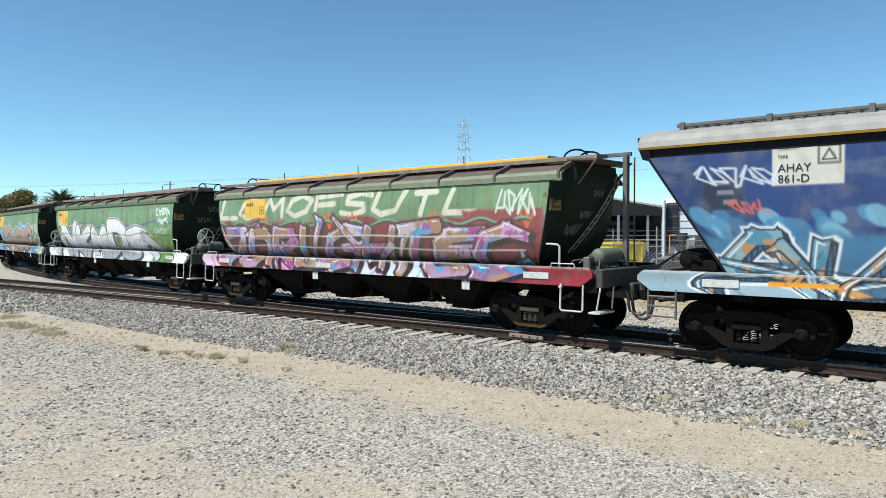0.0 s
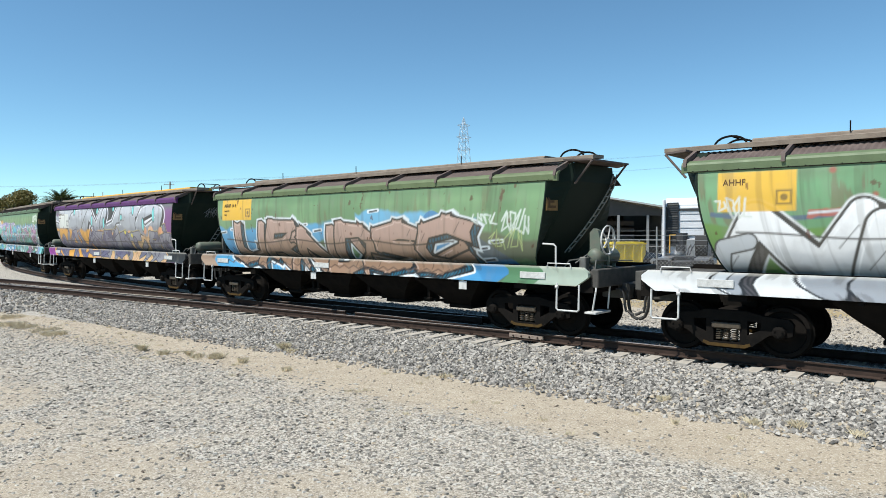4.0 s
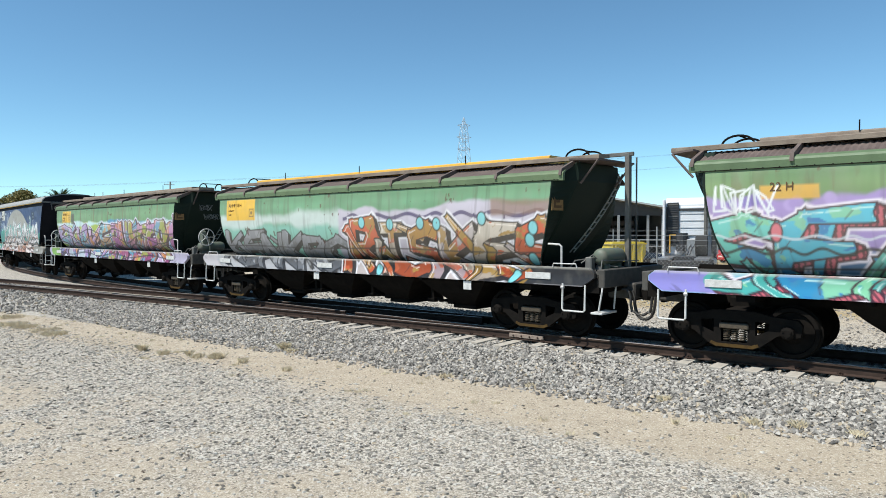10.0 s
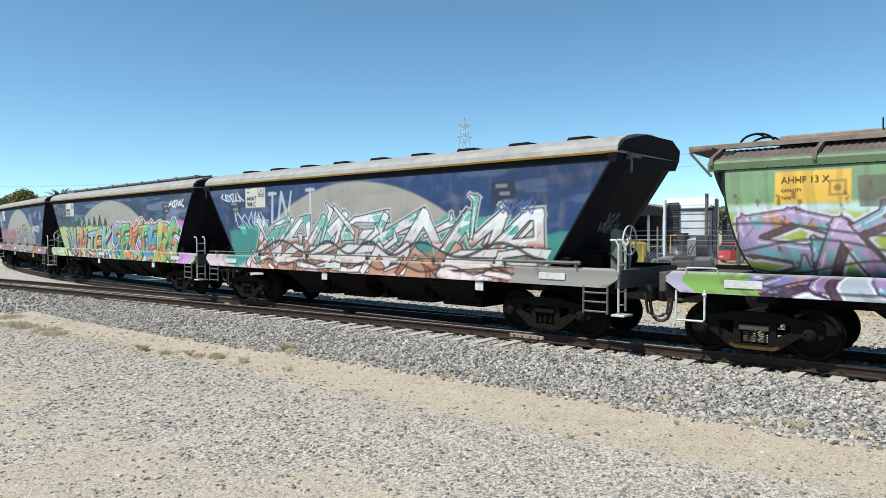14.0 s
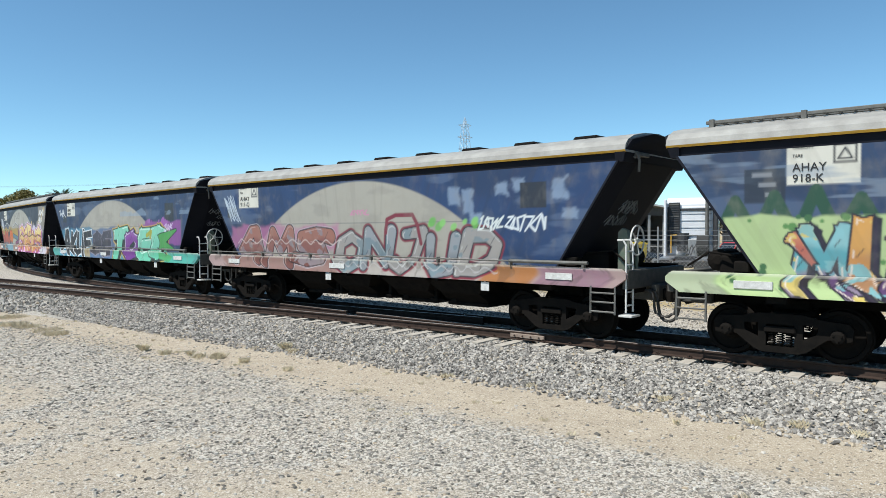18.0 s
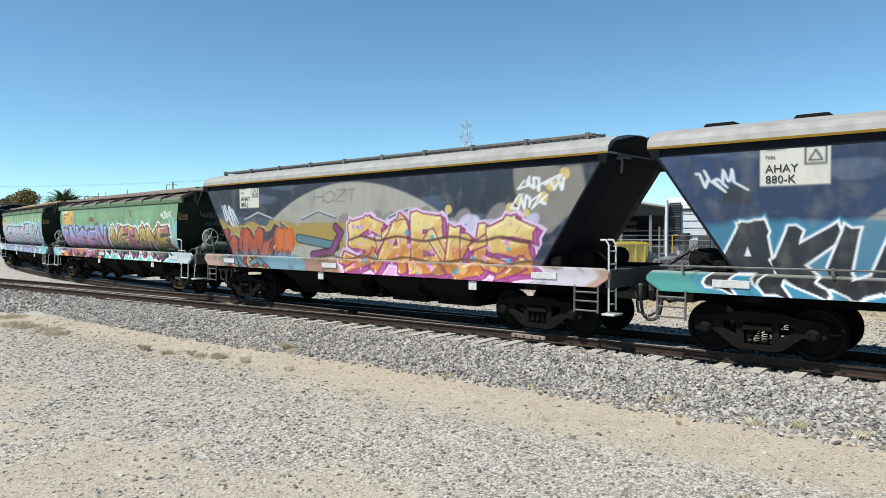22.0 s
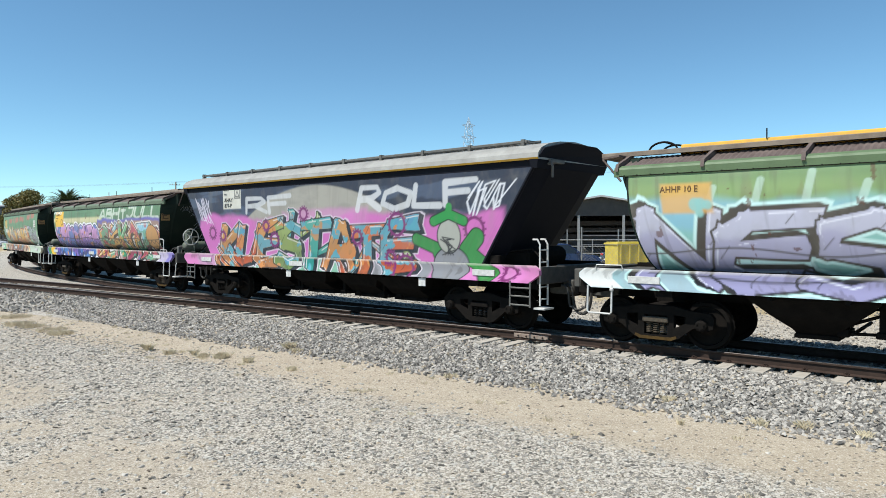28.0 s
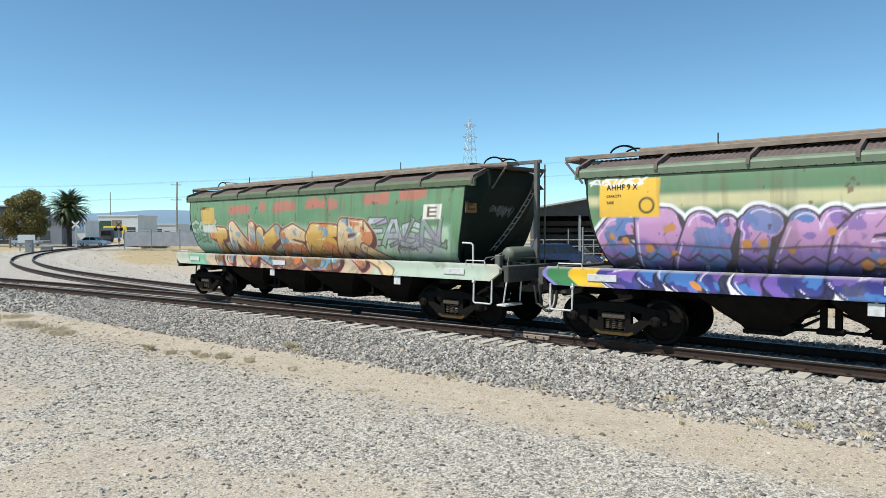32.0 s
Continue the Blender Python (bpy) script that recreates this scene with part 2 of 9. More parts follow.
def ground_mat():
    m = bpy.data.materials.new("dusty_ground")
    m.use_nodes = True
    nt = m.node_tree
    b = nt.nodes["Principled BSDF"]
    L = nt.links.new

    def node(kind, **kw):
        n = nt.nodes.new(kind)
        for k, v in kw.items():
            n.inputs[k].default_value = v
        return n

    def mixc(fac, a, c):
        x = nt.nodes.new("ShaderNodeMix")
        x.data_type = "RGBA"
        for sock, val in ((x.inputs[0], fac), (x.inputs[6], a), (x.inputs[7], c)):
            if isinstance(val, (tuple, list)):
                sock.default_value = (*val, 1)
            else:
                L(val, sock)
        return x.outputs[2]

    def rng(v, lo, hi, a=0.0, c=1.0):
        n = nt.nodes.new("ShaderNodeMapRange")
        L(v, n.inputs[0])
        n.inputs[1].default_value, n.inputs[2].default_value, n.inputs[3].default_value, n.inputs[4].default_value = lo, hi, a, c
        return n.outputs[0]

    def math_(op, a, c):
        n = nt.nodes.new("ShaderNodeMath")
        n.operation = op
        for sock, val in zip(n.inputs, (a, c)):
            if isinstance(val, (int, float)):
                sock.default_value = val
            else:
                L(val, sock)
        return n.outputs[0]

    tc = nt.nodes.new("ShaderNodeTexCoord")
    pos = tc.outputs["Object"]
    big, mid, fine = (node("ShaderNodeTexNoise", Scale=s, Detail=d) for s, d in ((0.35, 5.0), (2.6, 6.0), (70.0, 4.0)))
    for n in (big, mid, fine):
        L(pos, n.inputs[0])
    cells = node("ShaderNodeTexVoronoi", Scale=24.0)
    L(pos, cells.inputs[0])
    cells2 = node("ShaderNodeTexVoronoi", Scale=62.0)
    L(pos, cells2.inputs[0])
    cells3 = node("ShaderNodeTexVoronoi", Scale=34.0)
    L(pos, cells3.inputs[0])
    zone = nt.nodes.new("ShaderNodeAttribute")
    zone.attribute_name = "zone"
    sep = nt.nodes.new("ShaderNodeSeparateColor")
    L(zone.outputs["Color"], sep.inputs[0])
    sand = mixc(rng(mid.outputs[0], 0.3, 0.7), (0.485, 0.412, 0.31), (0.40, 0.336, 0.25))
    sand = mixc(rng(fine.outputs[0], 0.44, 0.62, 0, 0.7), sand, (0.235, 0.19, 0.14))
    sand = mixc(rng(cells2.outputs["Color"], 0.72, 0.80, 0, 0.85), sand, (0.56, 0.50, 0.41))
    sand = mixc(rng(cells3.outputs["Color"], 0.18, 0.12, 0, 0.85), sand, (0.12, 0.10, 0.08))
    grey = mixc(rng(cells2.outputs["Color"], 0.2, 0.8), (0.115, 0.104, 0.088), (0.60, 0.545, 0.46))
    grey = mixc(rng(cells3.outputs["Color"], 0.70, 0.74, 0, 0.9), grey, (0.62, 0.58, 0.51))
    grey = mixc(rng(cells3.outputs["Color"], 0.24, 0.20, 0, 0.9), grey, (0.10, 0.095, 0.085))
    grey = mixc(rng(fine.outputs[0], 0.45, 0.65, 0, 0.5), grey, (0.27, 0.24, 0.195))
    stone = mixc(rng(cells.outputs["Color"], 0.1, 0.9), (0.13, 0.122, 0.11), (0.43, 0.40, 0.35))
    stone = mixc(rng(cells.outputs["Distance"], 0.3, 0.65, 0, 0.7), stone, (0.07, 0.065, 0.056))
    pale_stone = mixc(rng(cells.outputs["Color"], 0.1, 0.9), (0.30, 0.275, 0.24), (0.58, 0.53, 0.455))
    stone = mixc(zone.outputs["Alpha"], stone, pale_stone)
    dry = mixc(rng(mid.outputs[0], 0.3, 0.7), (0.416, 0.330, 0.186), (0.322, 0.250, 0.140))
    wob = math_("MULTIPLY", math_("SUBTRACT", mid.outputs[0], 0.5), 0.9)
    gmask = rng(math_("ADD", sep.outputs[0], wob), 0.15, 0.95, 0.0, 0.9)
    c = mixc(gmask, sand, grey)
    c = mixc(rng(math_("ADD", sep.outputs[2], math_("MULTIPLY", wob, 0.6)), 0.4, 0.6), c, dry)
    c = mixc(rng(math_("ADD", sep.outputs[1], math_("MULTIPLY", wob, 0.35)), 0.42, 0.58), c, stone)
    L(c, b.inputs["Base Color"])
    b.inputs["Roughness"].default_value = 0.95
    b.inputs["Specular IOR Level"].default_value = 0.15
    h = math_("ADD", math_("MULTIPLY", cells.outputs["Distance"], math_("MULTIPLY", sep.outputs[1], -1.6)), math_("ADD", math_("MULTIPLY", fine.outputs[0], 0.5), math_("MULTIPLY", cells2.outputs["Distance"], -0.12)))
    bp = nt.nodes.new("ShaderNodeBump")
    bp.inputs["Strength"].default_value, bp.inputs["Distance"].default_value = 1.0, 0.03
    L(h, bp.inputs["Height"])
    L(bp.outputs[0], b.inputs["Normal"])
    return m


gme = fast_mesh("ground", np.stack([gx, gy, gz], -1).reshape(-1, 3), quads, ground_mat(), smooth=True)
near_side = camera_side(gx, gy)
# zones: red = grey gravel, green = track ballast, blue = dry grass, alpha = paler ballast far from the camera
streak = fbm(gx * 0.28 + gy * 0.22, (gy * 0.7 - gx * 0.57) * 0.9, 31, 3)
u_in = np.where(near_side, gd, 0)
def grey_share(u, st, patch):
    """Share of grey gravel at a distance from the track on the camera's side."""
    return smooth01((u - 4.9) / 1.0) * (0.55 + 0.9 * st) * (1 - 0.62 * smooth01((u - 7.0) / 1.6) * smooth01((patch - 0.34) / 0.30))


patch_n = fbm(gx * 0.55, gy * 0.55, 61, 3)
zr = np.where(near_side, grey_share(u_in, streak, patch_n), 0.5 * fbm(gx * 0.2, gy * 0.2, 41) + 0.9 * smooth01((8 - gd) / 5))
far_k = smooth01((np.hypot(gx, gy) - 30) / 40)
zg = 1 - smooth01((gd - np.where(near_side, 2.9, 2.6) + 0.9 * far_k) / (0.8 + 2.0 * far_k))
zb = np.where(near_side, 0.0, smooth01((gd - 5.0) / 4) * np.clip(fbm(gx * 0.15, gy * 0.15, 51) * 2.2 - 0.35, 0, 1))
col = np.ones((gx.size, 4), np.float32)
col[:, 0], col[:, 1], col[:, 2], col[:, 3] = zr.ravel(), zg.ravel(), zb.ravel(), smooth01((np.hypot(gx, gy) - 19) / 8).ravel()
gme.color_attributes.new("zone", "FLOAT_COLOR", "POINT").data.foreach_set("color", col.ravel())
ground = tagged(new("ground", gme), "pale sandy dirt with grey gravel and ballast", "ground", kind="structure")


# ---- loose stone ----
def stone_mat(name, dark, light, tan):
    m = bpy.data.materials.new(name)
    m.use_nodes = True
    nt = m.node_tree
    b = nt.nodes["Principled BSDF"]
    g = nt.nodes.new("ShaderNodeNewGeometry")
    r = nt.nodes.new("ShaderNodeValToRGB")
    r.color_ramp.elements[0].color, r.color_ramp.elements[1].color = (*dark, 1), (*light, 1)
    r.color_ramp.elements[0].position, r.color_ramp.elements[1].position = 0.0, 0.9
    e = r.color_ramp.elements.new(0.97)
    e.color = (*tan, 1)
    nt.links.new(g.outputs["Random Per Island"], r.inputs[0])
    tc = nt.nodes.new("ShaderNodeTexCoord")
    n = nt.nodes.new("ShaderNodeTexNoise")
    n.inputs["Scale"].default_value = 45
    nt.links.new(tc.outputs["Object"], n.inputs[0])
    mx = nt.nodes.new("ShaderNodeMix")
    mx.data_type, mx.blend_type = "RGBA", "MULTIPLY"
    mx.inputs[0].default_value = 0.55
    nt.links.new(r.outputs[0], mx.inputs[6])
    nt.links.new(n.outputs[0], mx.inputs[7])
    nt.links.new(mx.outputs[2], b.inputs["Base Color"])
    b.inputs["Roughness"].default_value = 0.9
    b.inputs["Specular IOR Level"].default_value = 0.2
    return m


def scatter(name, x, y, size, material, sink=0.3, flat=0.75, seed=1, lift=0.0, tilt=0.9, slim=0.8):
    """Thousands of cornered stones as one mesh: jittered, turned cubes on the ground."""
    rng = np.random.RandomState(seed)
    n = len(x)
    base = np.array([(a, b, c) for a in (-1, 1) for b in (-1, 1) for c in (-1, 1)], float) * 0.5
    fc = np.array([(0, 1, 3, 2), (4, 6, 7, 5), (0, 4, 5, 1), (2, 3, 7, 6), (1, 5, 7, 3)])
    v = base[None] * (0.62 + 0.75 * rng.rand(n, 8, 3)) * (np.array([1.0, slim, flat])[None, None] * (0.75 + 0.5 * rng.rand(n, 1, 3)))
    v[:, 1::2, :2] *= (0.45 + 0.4 * rng.rand(n, 1, 1))
    ang = rng.rand(n, 3) * np.array([tilt, tilt, 6.28]) - np.array([tilt / 2, tilt / 2, 0])
    cx, sx, cy, sy, cz, sz = np.cos(ang[:, 0]), np.sin(ang[:, 0]), np.cos(ang[:, 1]), np.sin(ang[:, 1]), np.cos(ang[:, 2]), np.sin(ang[:, 2])
    X, Y, Z = v[..., 0], v[..., 1], v[..., 2]
    Y, Z = Y * cx[:, None] - Z * sx[:, None], Y * sx[:, None] + Z * cx[:, None]
    X, Z = X * cy[:, None] + Z * sy[:, None], -X * sy[:, None] + Z * cy[:, None]
    X, Y = X * cz[:, None] - Y * sz[:, None], X * sz[:, None] + Y * cz[:, None]
    v = np.stack([X, Y, Z], -1) * size[:, None, None]
    z = ground_z(x, y) + size * (0.5 * flat - sink) + lift
    v += np.stack([x, y, z], -1)[:, None]
    f = (fc[None] + 8 * np.arange(n)[:, None, None]).reshape(-1, 4)
    return new(name, fast_mesh(name, v.reshape(-1, 3), f, material))


rng = np.random.RandomState(3)
M_BALLAST = stone_mat("ballast_stone", (0.12, 0.111, 0.10), (0.62, 0.575, 0.51), (0.50, 0.415, 0.30))
M_GRAVEL = stone_mat("gravel_stone", (0.145, 0.134, 0.116), (0.69, 0.645, 0.565), (0.54, 0.44, 0.315))


def band(n, s0, s1, u0, u1, bias=1.0):
    """Random places along the track, thinning with distance, between two distances from it."""
    s = s0 + (s1 - s0) * rng.rand(n) ** bias
    u = u0 + (u1 - u0) * rng.rand(n)
    p = np.array([0, TRACK_Y])[None] + s[:, None] * np.array([ALONG.x, ALONG.y]) + u[:, None] * np.array([NRM.x, NRM.y])
    return p[:, 0], p[:, 1], s, u


bx_, by_, bs_, bu_ = band(64000, 13.0, -14.0, 1.0, 4.3, 1.25)
moff = np.array([main_off(v) for v in bs_])
by_d = track_dist(bx_, by_)
near_rail = np.abs(bu_ - moff - 0.75)
gap_ = np.abs(((bs_ - 34.0) / 0.6) % 1.0 - 0.5)
keep = (bu_ > moff + np.where((gap_ > 0.30) & (fbm(bs_ * 0.8, bu_ * 3, 5) > 0.50), 1.36, 0.90)) & (by_d < 3.05 + 0.75 * rng.rand(len(bx_)) ** 2.0)
tagged(scatter("ballast", bx_[keep], by_[keep], 0.040 + 0.042 * rng.rand(keep.sum()), M_BALLAST, 0.12, flat=0.5, seed=5, tilt=1.7, slim=0.7), "crushed grey rock ballast on the track shoulder", "ballast", kind="stuff")
bx_, by_, bs_, bu_ = band(9000, -14.0, -45.0, 1.4, 5.6)
by_d = track_dist(bx_, by_)
keep = by_d < 3.5
tagged(scatter("ballast", bx_[keep], by_[keep], 0.06 + 0.06 * rng.rand(keep.sum()), M_BALLAST, 0.2, seed=6), "crushed grey rock ballast beside the far rails", "ballast", kind="stuff")
bx_, by_, bs_, bu_ = band(16000, 12.0, -8.0, -3.6, 0.9)
keep = np.abs(np.abs(bu_) - 0.75) > 0.1
tagged(scatter("ballast", bx_[keep], by_[keep], 0.045 + 0.05 * rng.rand(keep.sum()), M_BALLAST, 0.28, seed=7), "crushed grey rock ballast between and behind the rails", "ballast", kind="stuff")
bx_, by_, bs_, bu_ = band(100000, 12.0, -12.0, 4.4, 10.8, 1.0)
dens = grey_share(bu_, fbm(bx_ * 0.28 + by_ * 0.22, (by_ * 0.7 - bx_ * 0.57) * 0.9, 31, 3), fbm(bx_ * 0.55, by_ * 0.55, 61, 3))
keep = (rng.rand(len(bx_)) < np.clip(dens * 0.6 - 0.05, 0.05, 0.6)) & (by_ > 4.5)
tagged(scatter("gravel", bx_[keep], by_[keep], 0.015 + 0.050 * rng.rand(keep.sum()) ** 3.0, M_GRAVEL, 0.06, flat=0.30, seed=8, tilt=0.45, slim=0.7), "loose flaky grey gravel strewn on sandy dirt", "gravel", kind="stuff")
bx_, by_, bs_, bu_ = band(9000, 12.0, -14.0, -10.0, -3.4)
tagged(scatter("gravel", bx_, by_, 0.03 + 0.05 * rng.rand(len(bx_)) ** 2, M_BALLAST, 0.08, flat=0.45, seed=13, slim=0.7), "loose grey gravel behind the rails", "gravel", kind="stuff")
fx_, fy_ = -50 + 56 * rng.rand(9000), 22 + 70 * rng.rand(9000)
keep = (camera_side(fx_, fy_) == False) & (fx_ < 0.1 * fy_ - 4) & (fx_ > -0.66 * fy_)
keep[keep] &= track_dist(fx_[keep], fy_[keep]) > 1.9
tagged(scatter("gravel", fx_[keep], fy_[keep], 0.03 + 0.07 * rng.rand(keep.sum()) ** 2, M_GRAVEL, 0.06, flat=0.4, seed=12, slim=0.7), "loose gravel strewn beyond the tracks", "gravel", kind="stuff")
bx_, by_, bs_, bu_ = band(260, 11.0, -12.0, 3.9, 10.5)
tagged(scatter("pebble", bx_, by_, 0.03 + 0.045 * rng.rand(len(bx_)) ** 3, M_GRAVEL, 0.10, flat=0.45, seed=9), "scattered larger pebbles on the dirt", "pebbles", kind="stuff")
bx_, by_, bs_, bu_ = band(420, 11.0, -12.0, 4.2, 10.5)
tagged(scatter("bark_chip", bx_, by_, 0.018 + 0.05 * rng.rand(len(bx_)) ** 3, mat("dark_litter", (0.07, 0.055, 0.042), (0.13, 0.10, 0.075), 0.95), 0.0, flat=0.25, seed=10, slim=0.35), "dark twigs and chips scattered on the dirt", "litter", kind="stuff")

# ---- rails and sleepers ----
RAIL = [(-0.07, -0.17), (0.07, -0.17), (0.07, -0.158), (0.012, -0.14), (0.012, -0.05), (0.036, -0.038), (0.036, -0.008), (0.026, 0.0), (-0.026, 0.0), (-0.036, -0.008), (-0.036, -0.038), (-0.012, -0.05), (-0.012, -0.14), (-0.07, -0.158)]


def rail_mesh(name, pts):
    """A rail along a list of places; the running face is worn bright."""
    bm = bmesh.new()
    rings = []
    for i, p in enumerate(pts):
        d = (pts[min(i + 1, len(pts) - 1)] - pts[max(i - 1, 0)]).normalized()
        n = Vector((-d.y, d.x, 0))
        rings.append([bm.verts.new(p + n * w + Vector((0, 0, h))) for w, h in RAIL])
    k = len(RAIL)
    for q, s in zip(rings, rings[1:]):
        for j in range(k):
            f = bm.faces.new((q[j], q[(j + 1) % k], s[(j + 1) % k], s[j]))
            if 6 <= j <= 8:
                f.material_index = 1
    bm.faces.new(rings[0])
    bm.faces.new(rings[-1])
    return mesh_of(name, bm, M_RUST, M_RAILTOP)


def srange(a, b, st):
    return list(np.arange(a, b, st))


track = thing("railway_track", "curved railway track with rusty steel rails on concrete sleepers", "railway track", kind="structure")
for off in (0.7535, -0.7535):
    part("rail", rail_mesh("rail", [rail_path(s, off)[0] for s in srange(-150, -60, 3) + srange(-60, -12, 1.0) + srange(-12, -2.5 if off > 0 else 0, 0.7)]), None, track)
track2 = thing("railway_track", "straight railway track with rusty steel rails on concrete sleepers", "railway track", kind="structure")
part("rail", rail_mesh("rail", [main_path(s, 0.7535) for s in srange(-160, -40, 6) + srange(-40, 40, 0.8)]), None, track2)
part("rail", rail_mesh("rail", [main_path(s, -0.7535) for s in srange(-160, -40, 6) + srange(-40, 1.0, 0.8)]), None, track2)
part("switch_rail", rail_mesh("switch_rail", [rail_path(s, 0.7535 - 0.06 * max(0, (s + 2.5) / 5))[0] for s in srange(-2.5, 2.6, 0.7)]), None, track2, "closed switch rail lying against the stock rail")
part("rail", rail_mesh("rail", [rail_path(s, -0.7535)[0] for s in srange(0, 40, 0.8)]), None, track2)


def sleeper_mesh(half):
    bm = bmesh.new()
    prism(bm, [(-0.125, -0.36), (0.125, -0.36), (0.105, -0.185), (-0.105, -0.185)], "y", -half, half)
    return mesh_of("sleeper", bm, M_CONC)


SLEEPER = sleeper_mesh(1.32)
LONG_SLEEPER = sleeper_mesh(1.75)
clip_bm = bmesh.new()
for sy in (-1, 1):
    box(clip_bm, -0.035, 0.035, sy * 0.06 - 0.02, sy * 0.06 + 0.045 * 1, -0.18, -0.135, 0.008)
    tube(clip_bm, [(-0.04, sy * 0.05, -0.14), (0.0, sy * 0.09, -0.115), (0.04, sy * 0.05, -0.14)], 0.012, 5)
CLIP = mesh_of("rail_clip", clip_bm, M_RUST)


def heading_pose(p, d, z=0.0):
    return Matrix.Translation((p.x, p.y, z)) @ Matrix.Rotation(math.atan2(d.y, d.x), 4, "Z")


srnd = random.Random(4)
s = 34.0
while s > -75:
    p, q = main_path(s), main_path(s - 0.2)
    d = p - q
    between = -6 < s < 9
    wide = 0.5 * (main_off(s) + (7.7 - s) ** 2 / 620 if s < 7.7 else 0)
    m = heading_pose(p - NRM * (wide if between else 0), d) @ pose(0, 0.02 * srnd.uniform(-1, 1), 0.005 * srnd.uniform(-1, 1), 0, 0, srnd.uniform(-1.2, 1.2))
    if s < -9:
        m = Matrix.Translation((0, 0, -0.045)) @ m
    sl = part("sleeper", LONG_SLEEPER if between and s < 3 else SLEEPER, None, track2, at=m)
    if -12 < s < 12:
        part("rail_clip", CLIP, None, sl, at=m.inverted() @ heading_pose(main_path(s, 0.7535), d))
    s -= 0.6
s = -6.6
while s > -130:
    p, a = rail_path(s)
    part("sleeper", SLEEPER, None, track, at=heading_pose(p, Vector((math.sin(a), -math.cos(a))), -0.07))
    s -= 0.6 if s > -60 else 1.2
# insulated joint plate on the near rail and slide bars behind it
jp = heading_pose(main_path(3.0, 0.7535), ALONG)
part("joint_plate", boxed(-0.42, 0.42, -0.062, -0.016, -0.135, -0.045, 0.01), mat("pale_joint_plate", (0.30, 0.24, 0.19), (0.18, 0.12, 0.09), 0.8), track2, "pale dusty fishplate bolted to the rail", at=jp)
for k in (-0.3, -0.1, 0.1, 0.3):
    b_ = bmesh.new()
    lathe(b_, [(0.016, -0.085), (0.018, -0.08), (0.018, -0.06)], "y", 6, (k, 0, -0.09))
    part("bolt", b_, M_RUST, track2, at=jp)
for k in (0.25, 0.55):
    part("slide_bar", boxed(-0.9, 0.5, 0.35 + k, 0.43 + k, -0.16, -0.10, 0.01), M_STEEL, track2, at=jp)


# ---- spray paint on the wagon sides ----
# letter skeletons in a unit box; the sprayed bodies grow round them
GLYPHS = {
    "A": [[(0, 0), (0.42, 1), (0.62, 1), (1, 0)], [(0.2, 0.36), (0.85, 0.36)]], "B": [[(0.1, 0), (0.1, 1), (0.75, 0.95), (0.8, 0.62), (0.15, 0.52)], [(0.3, 0.52), (0.95, 0.42), (0.9, 0.05), (0.1, 0)]],
    "C": [[(1, 0.85), (0.6, 1), (0.12, 0.85), (0, 0.45), (0.15, 0.08), (0.6, 0), (1, 0.18)]], "D": [[(0.1, 0), (0.1, 1), (0.65, 0.97), (1, 0.7), (0.95, 0.25), (0.6, 0), (0.1, 0)]],
    "E": [[(1, 1), (0.25, 0.97), (0.05, 0.75), (0.05, 0.2), (0.3, 0), (1, 0.05)], [(0.1, 0.52), (0.85, 0.54)]], "F": [[(1, 1), (0.05, 0.95), (0.12, 0)], [(0.1, 0.52), (0.8, 0.55)]],
    "G": [[(0.95, 0.9), (0.5, 1), (0.05, 0.75), (0, 0.25), (0.4, 0), (0.95, 0.1), (0.95, 0.48), (0.55, 0.48)]], "H": [[(0.05, 0), (0.1, 1)], [(0.95, 0), (0.9, 1)], [(0.08, 0.5), (0.92, 0.5)]],
    "I": [[(0.5, 0), (0.5, 1)], [(0.2, 0.97), (0.8, 0.97)]], "J": [[(0.2, 0.95), (0.9, 1), (0.8, 0.3), (0.45, 0), (0.05, 0.2)]], "K": [[(0.08, 0), (0.1, 1)], [(0.95, 1), (0.15, 0.45), (1, 0)]],
    "L": [[(0.1, 1), (0.1, 0.05), (1, 0)]], "M": [[(0, 0), (0.15, 1), (0.5, 0.4), (0.82, 1), (1, 0)]], "N": [[(0.02, 0), (0.08, 1), (0.9, 0.05), (0.98, 1)]],
    "O": [[(0.5, 1), (0.08, 0.8), (0, 0.3), (0.45, 0), (0.92, 0.2), (1, 0.72), (0.5, 1)]], "P": [[(0.08, 0), (0.1, 1), (0.75, 0.98), (0.95, 0.72), (0.7, 0.45), (0.12, 0.42)]],
    "R": [[(0.08, 0), (0.1, 1), (0.75, 0.98), (0.9, 0.72), (0.6, 0.48), (0.12, 0.46)], [(0.45, 0.46), (1, 0)]], "S": [[(0.98, 0.86), (0.55, 1), (0.1, 0.86), (0.12, 0.58), (0.8, 0.45), (0.92, 0.15), (0.5, 0), (0, 0.14)]],
    "T": [[(0, 0.95), (1, 1)], [(0.5, 0.95), (0.45, 0)]], "U": [[(0.05, 1), (0.05, 0.25), (0.4, 0), (0.85, 0.12), (0.95, 1)]], "V": [[(0, 1), (0.5, 0), (1, 1)]],
    "W": [[(0, 1), (0.2, 0), (0.5, 0.65), (0.8, 0), (1, 1)]], "Y": [[(0, 1), (0.5, 0.5), (1, 1)], [(0.5, 0.5), (0.45, 0)]], "Z": [[(0.05, 1), (0.95, 0.95), (0.05, 0.05), (1, 0)]], " ": [],
}


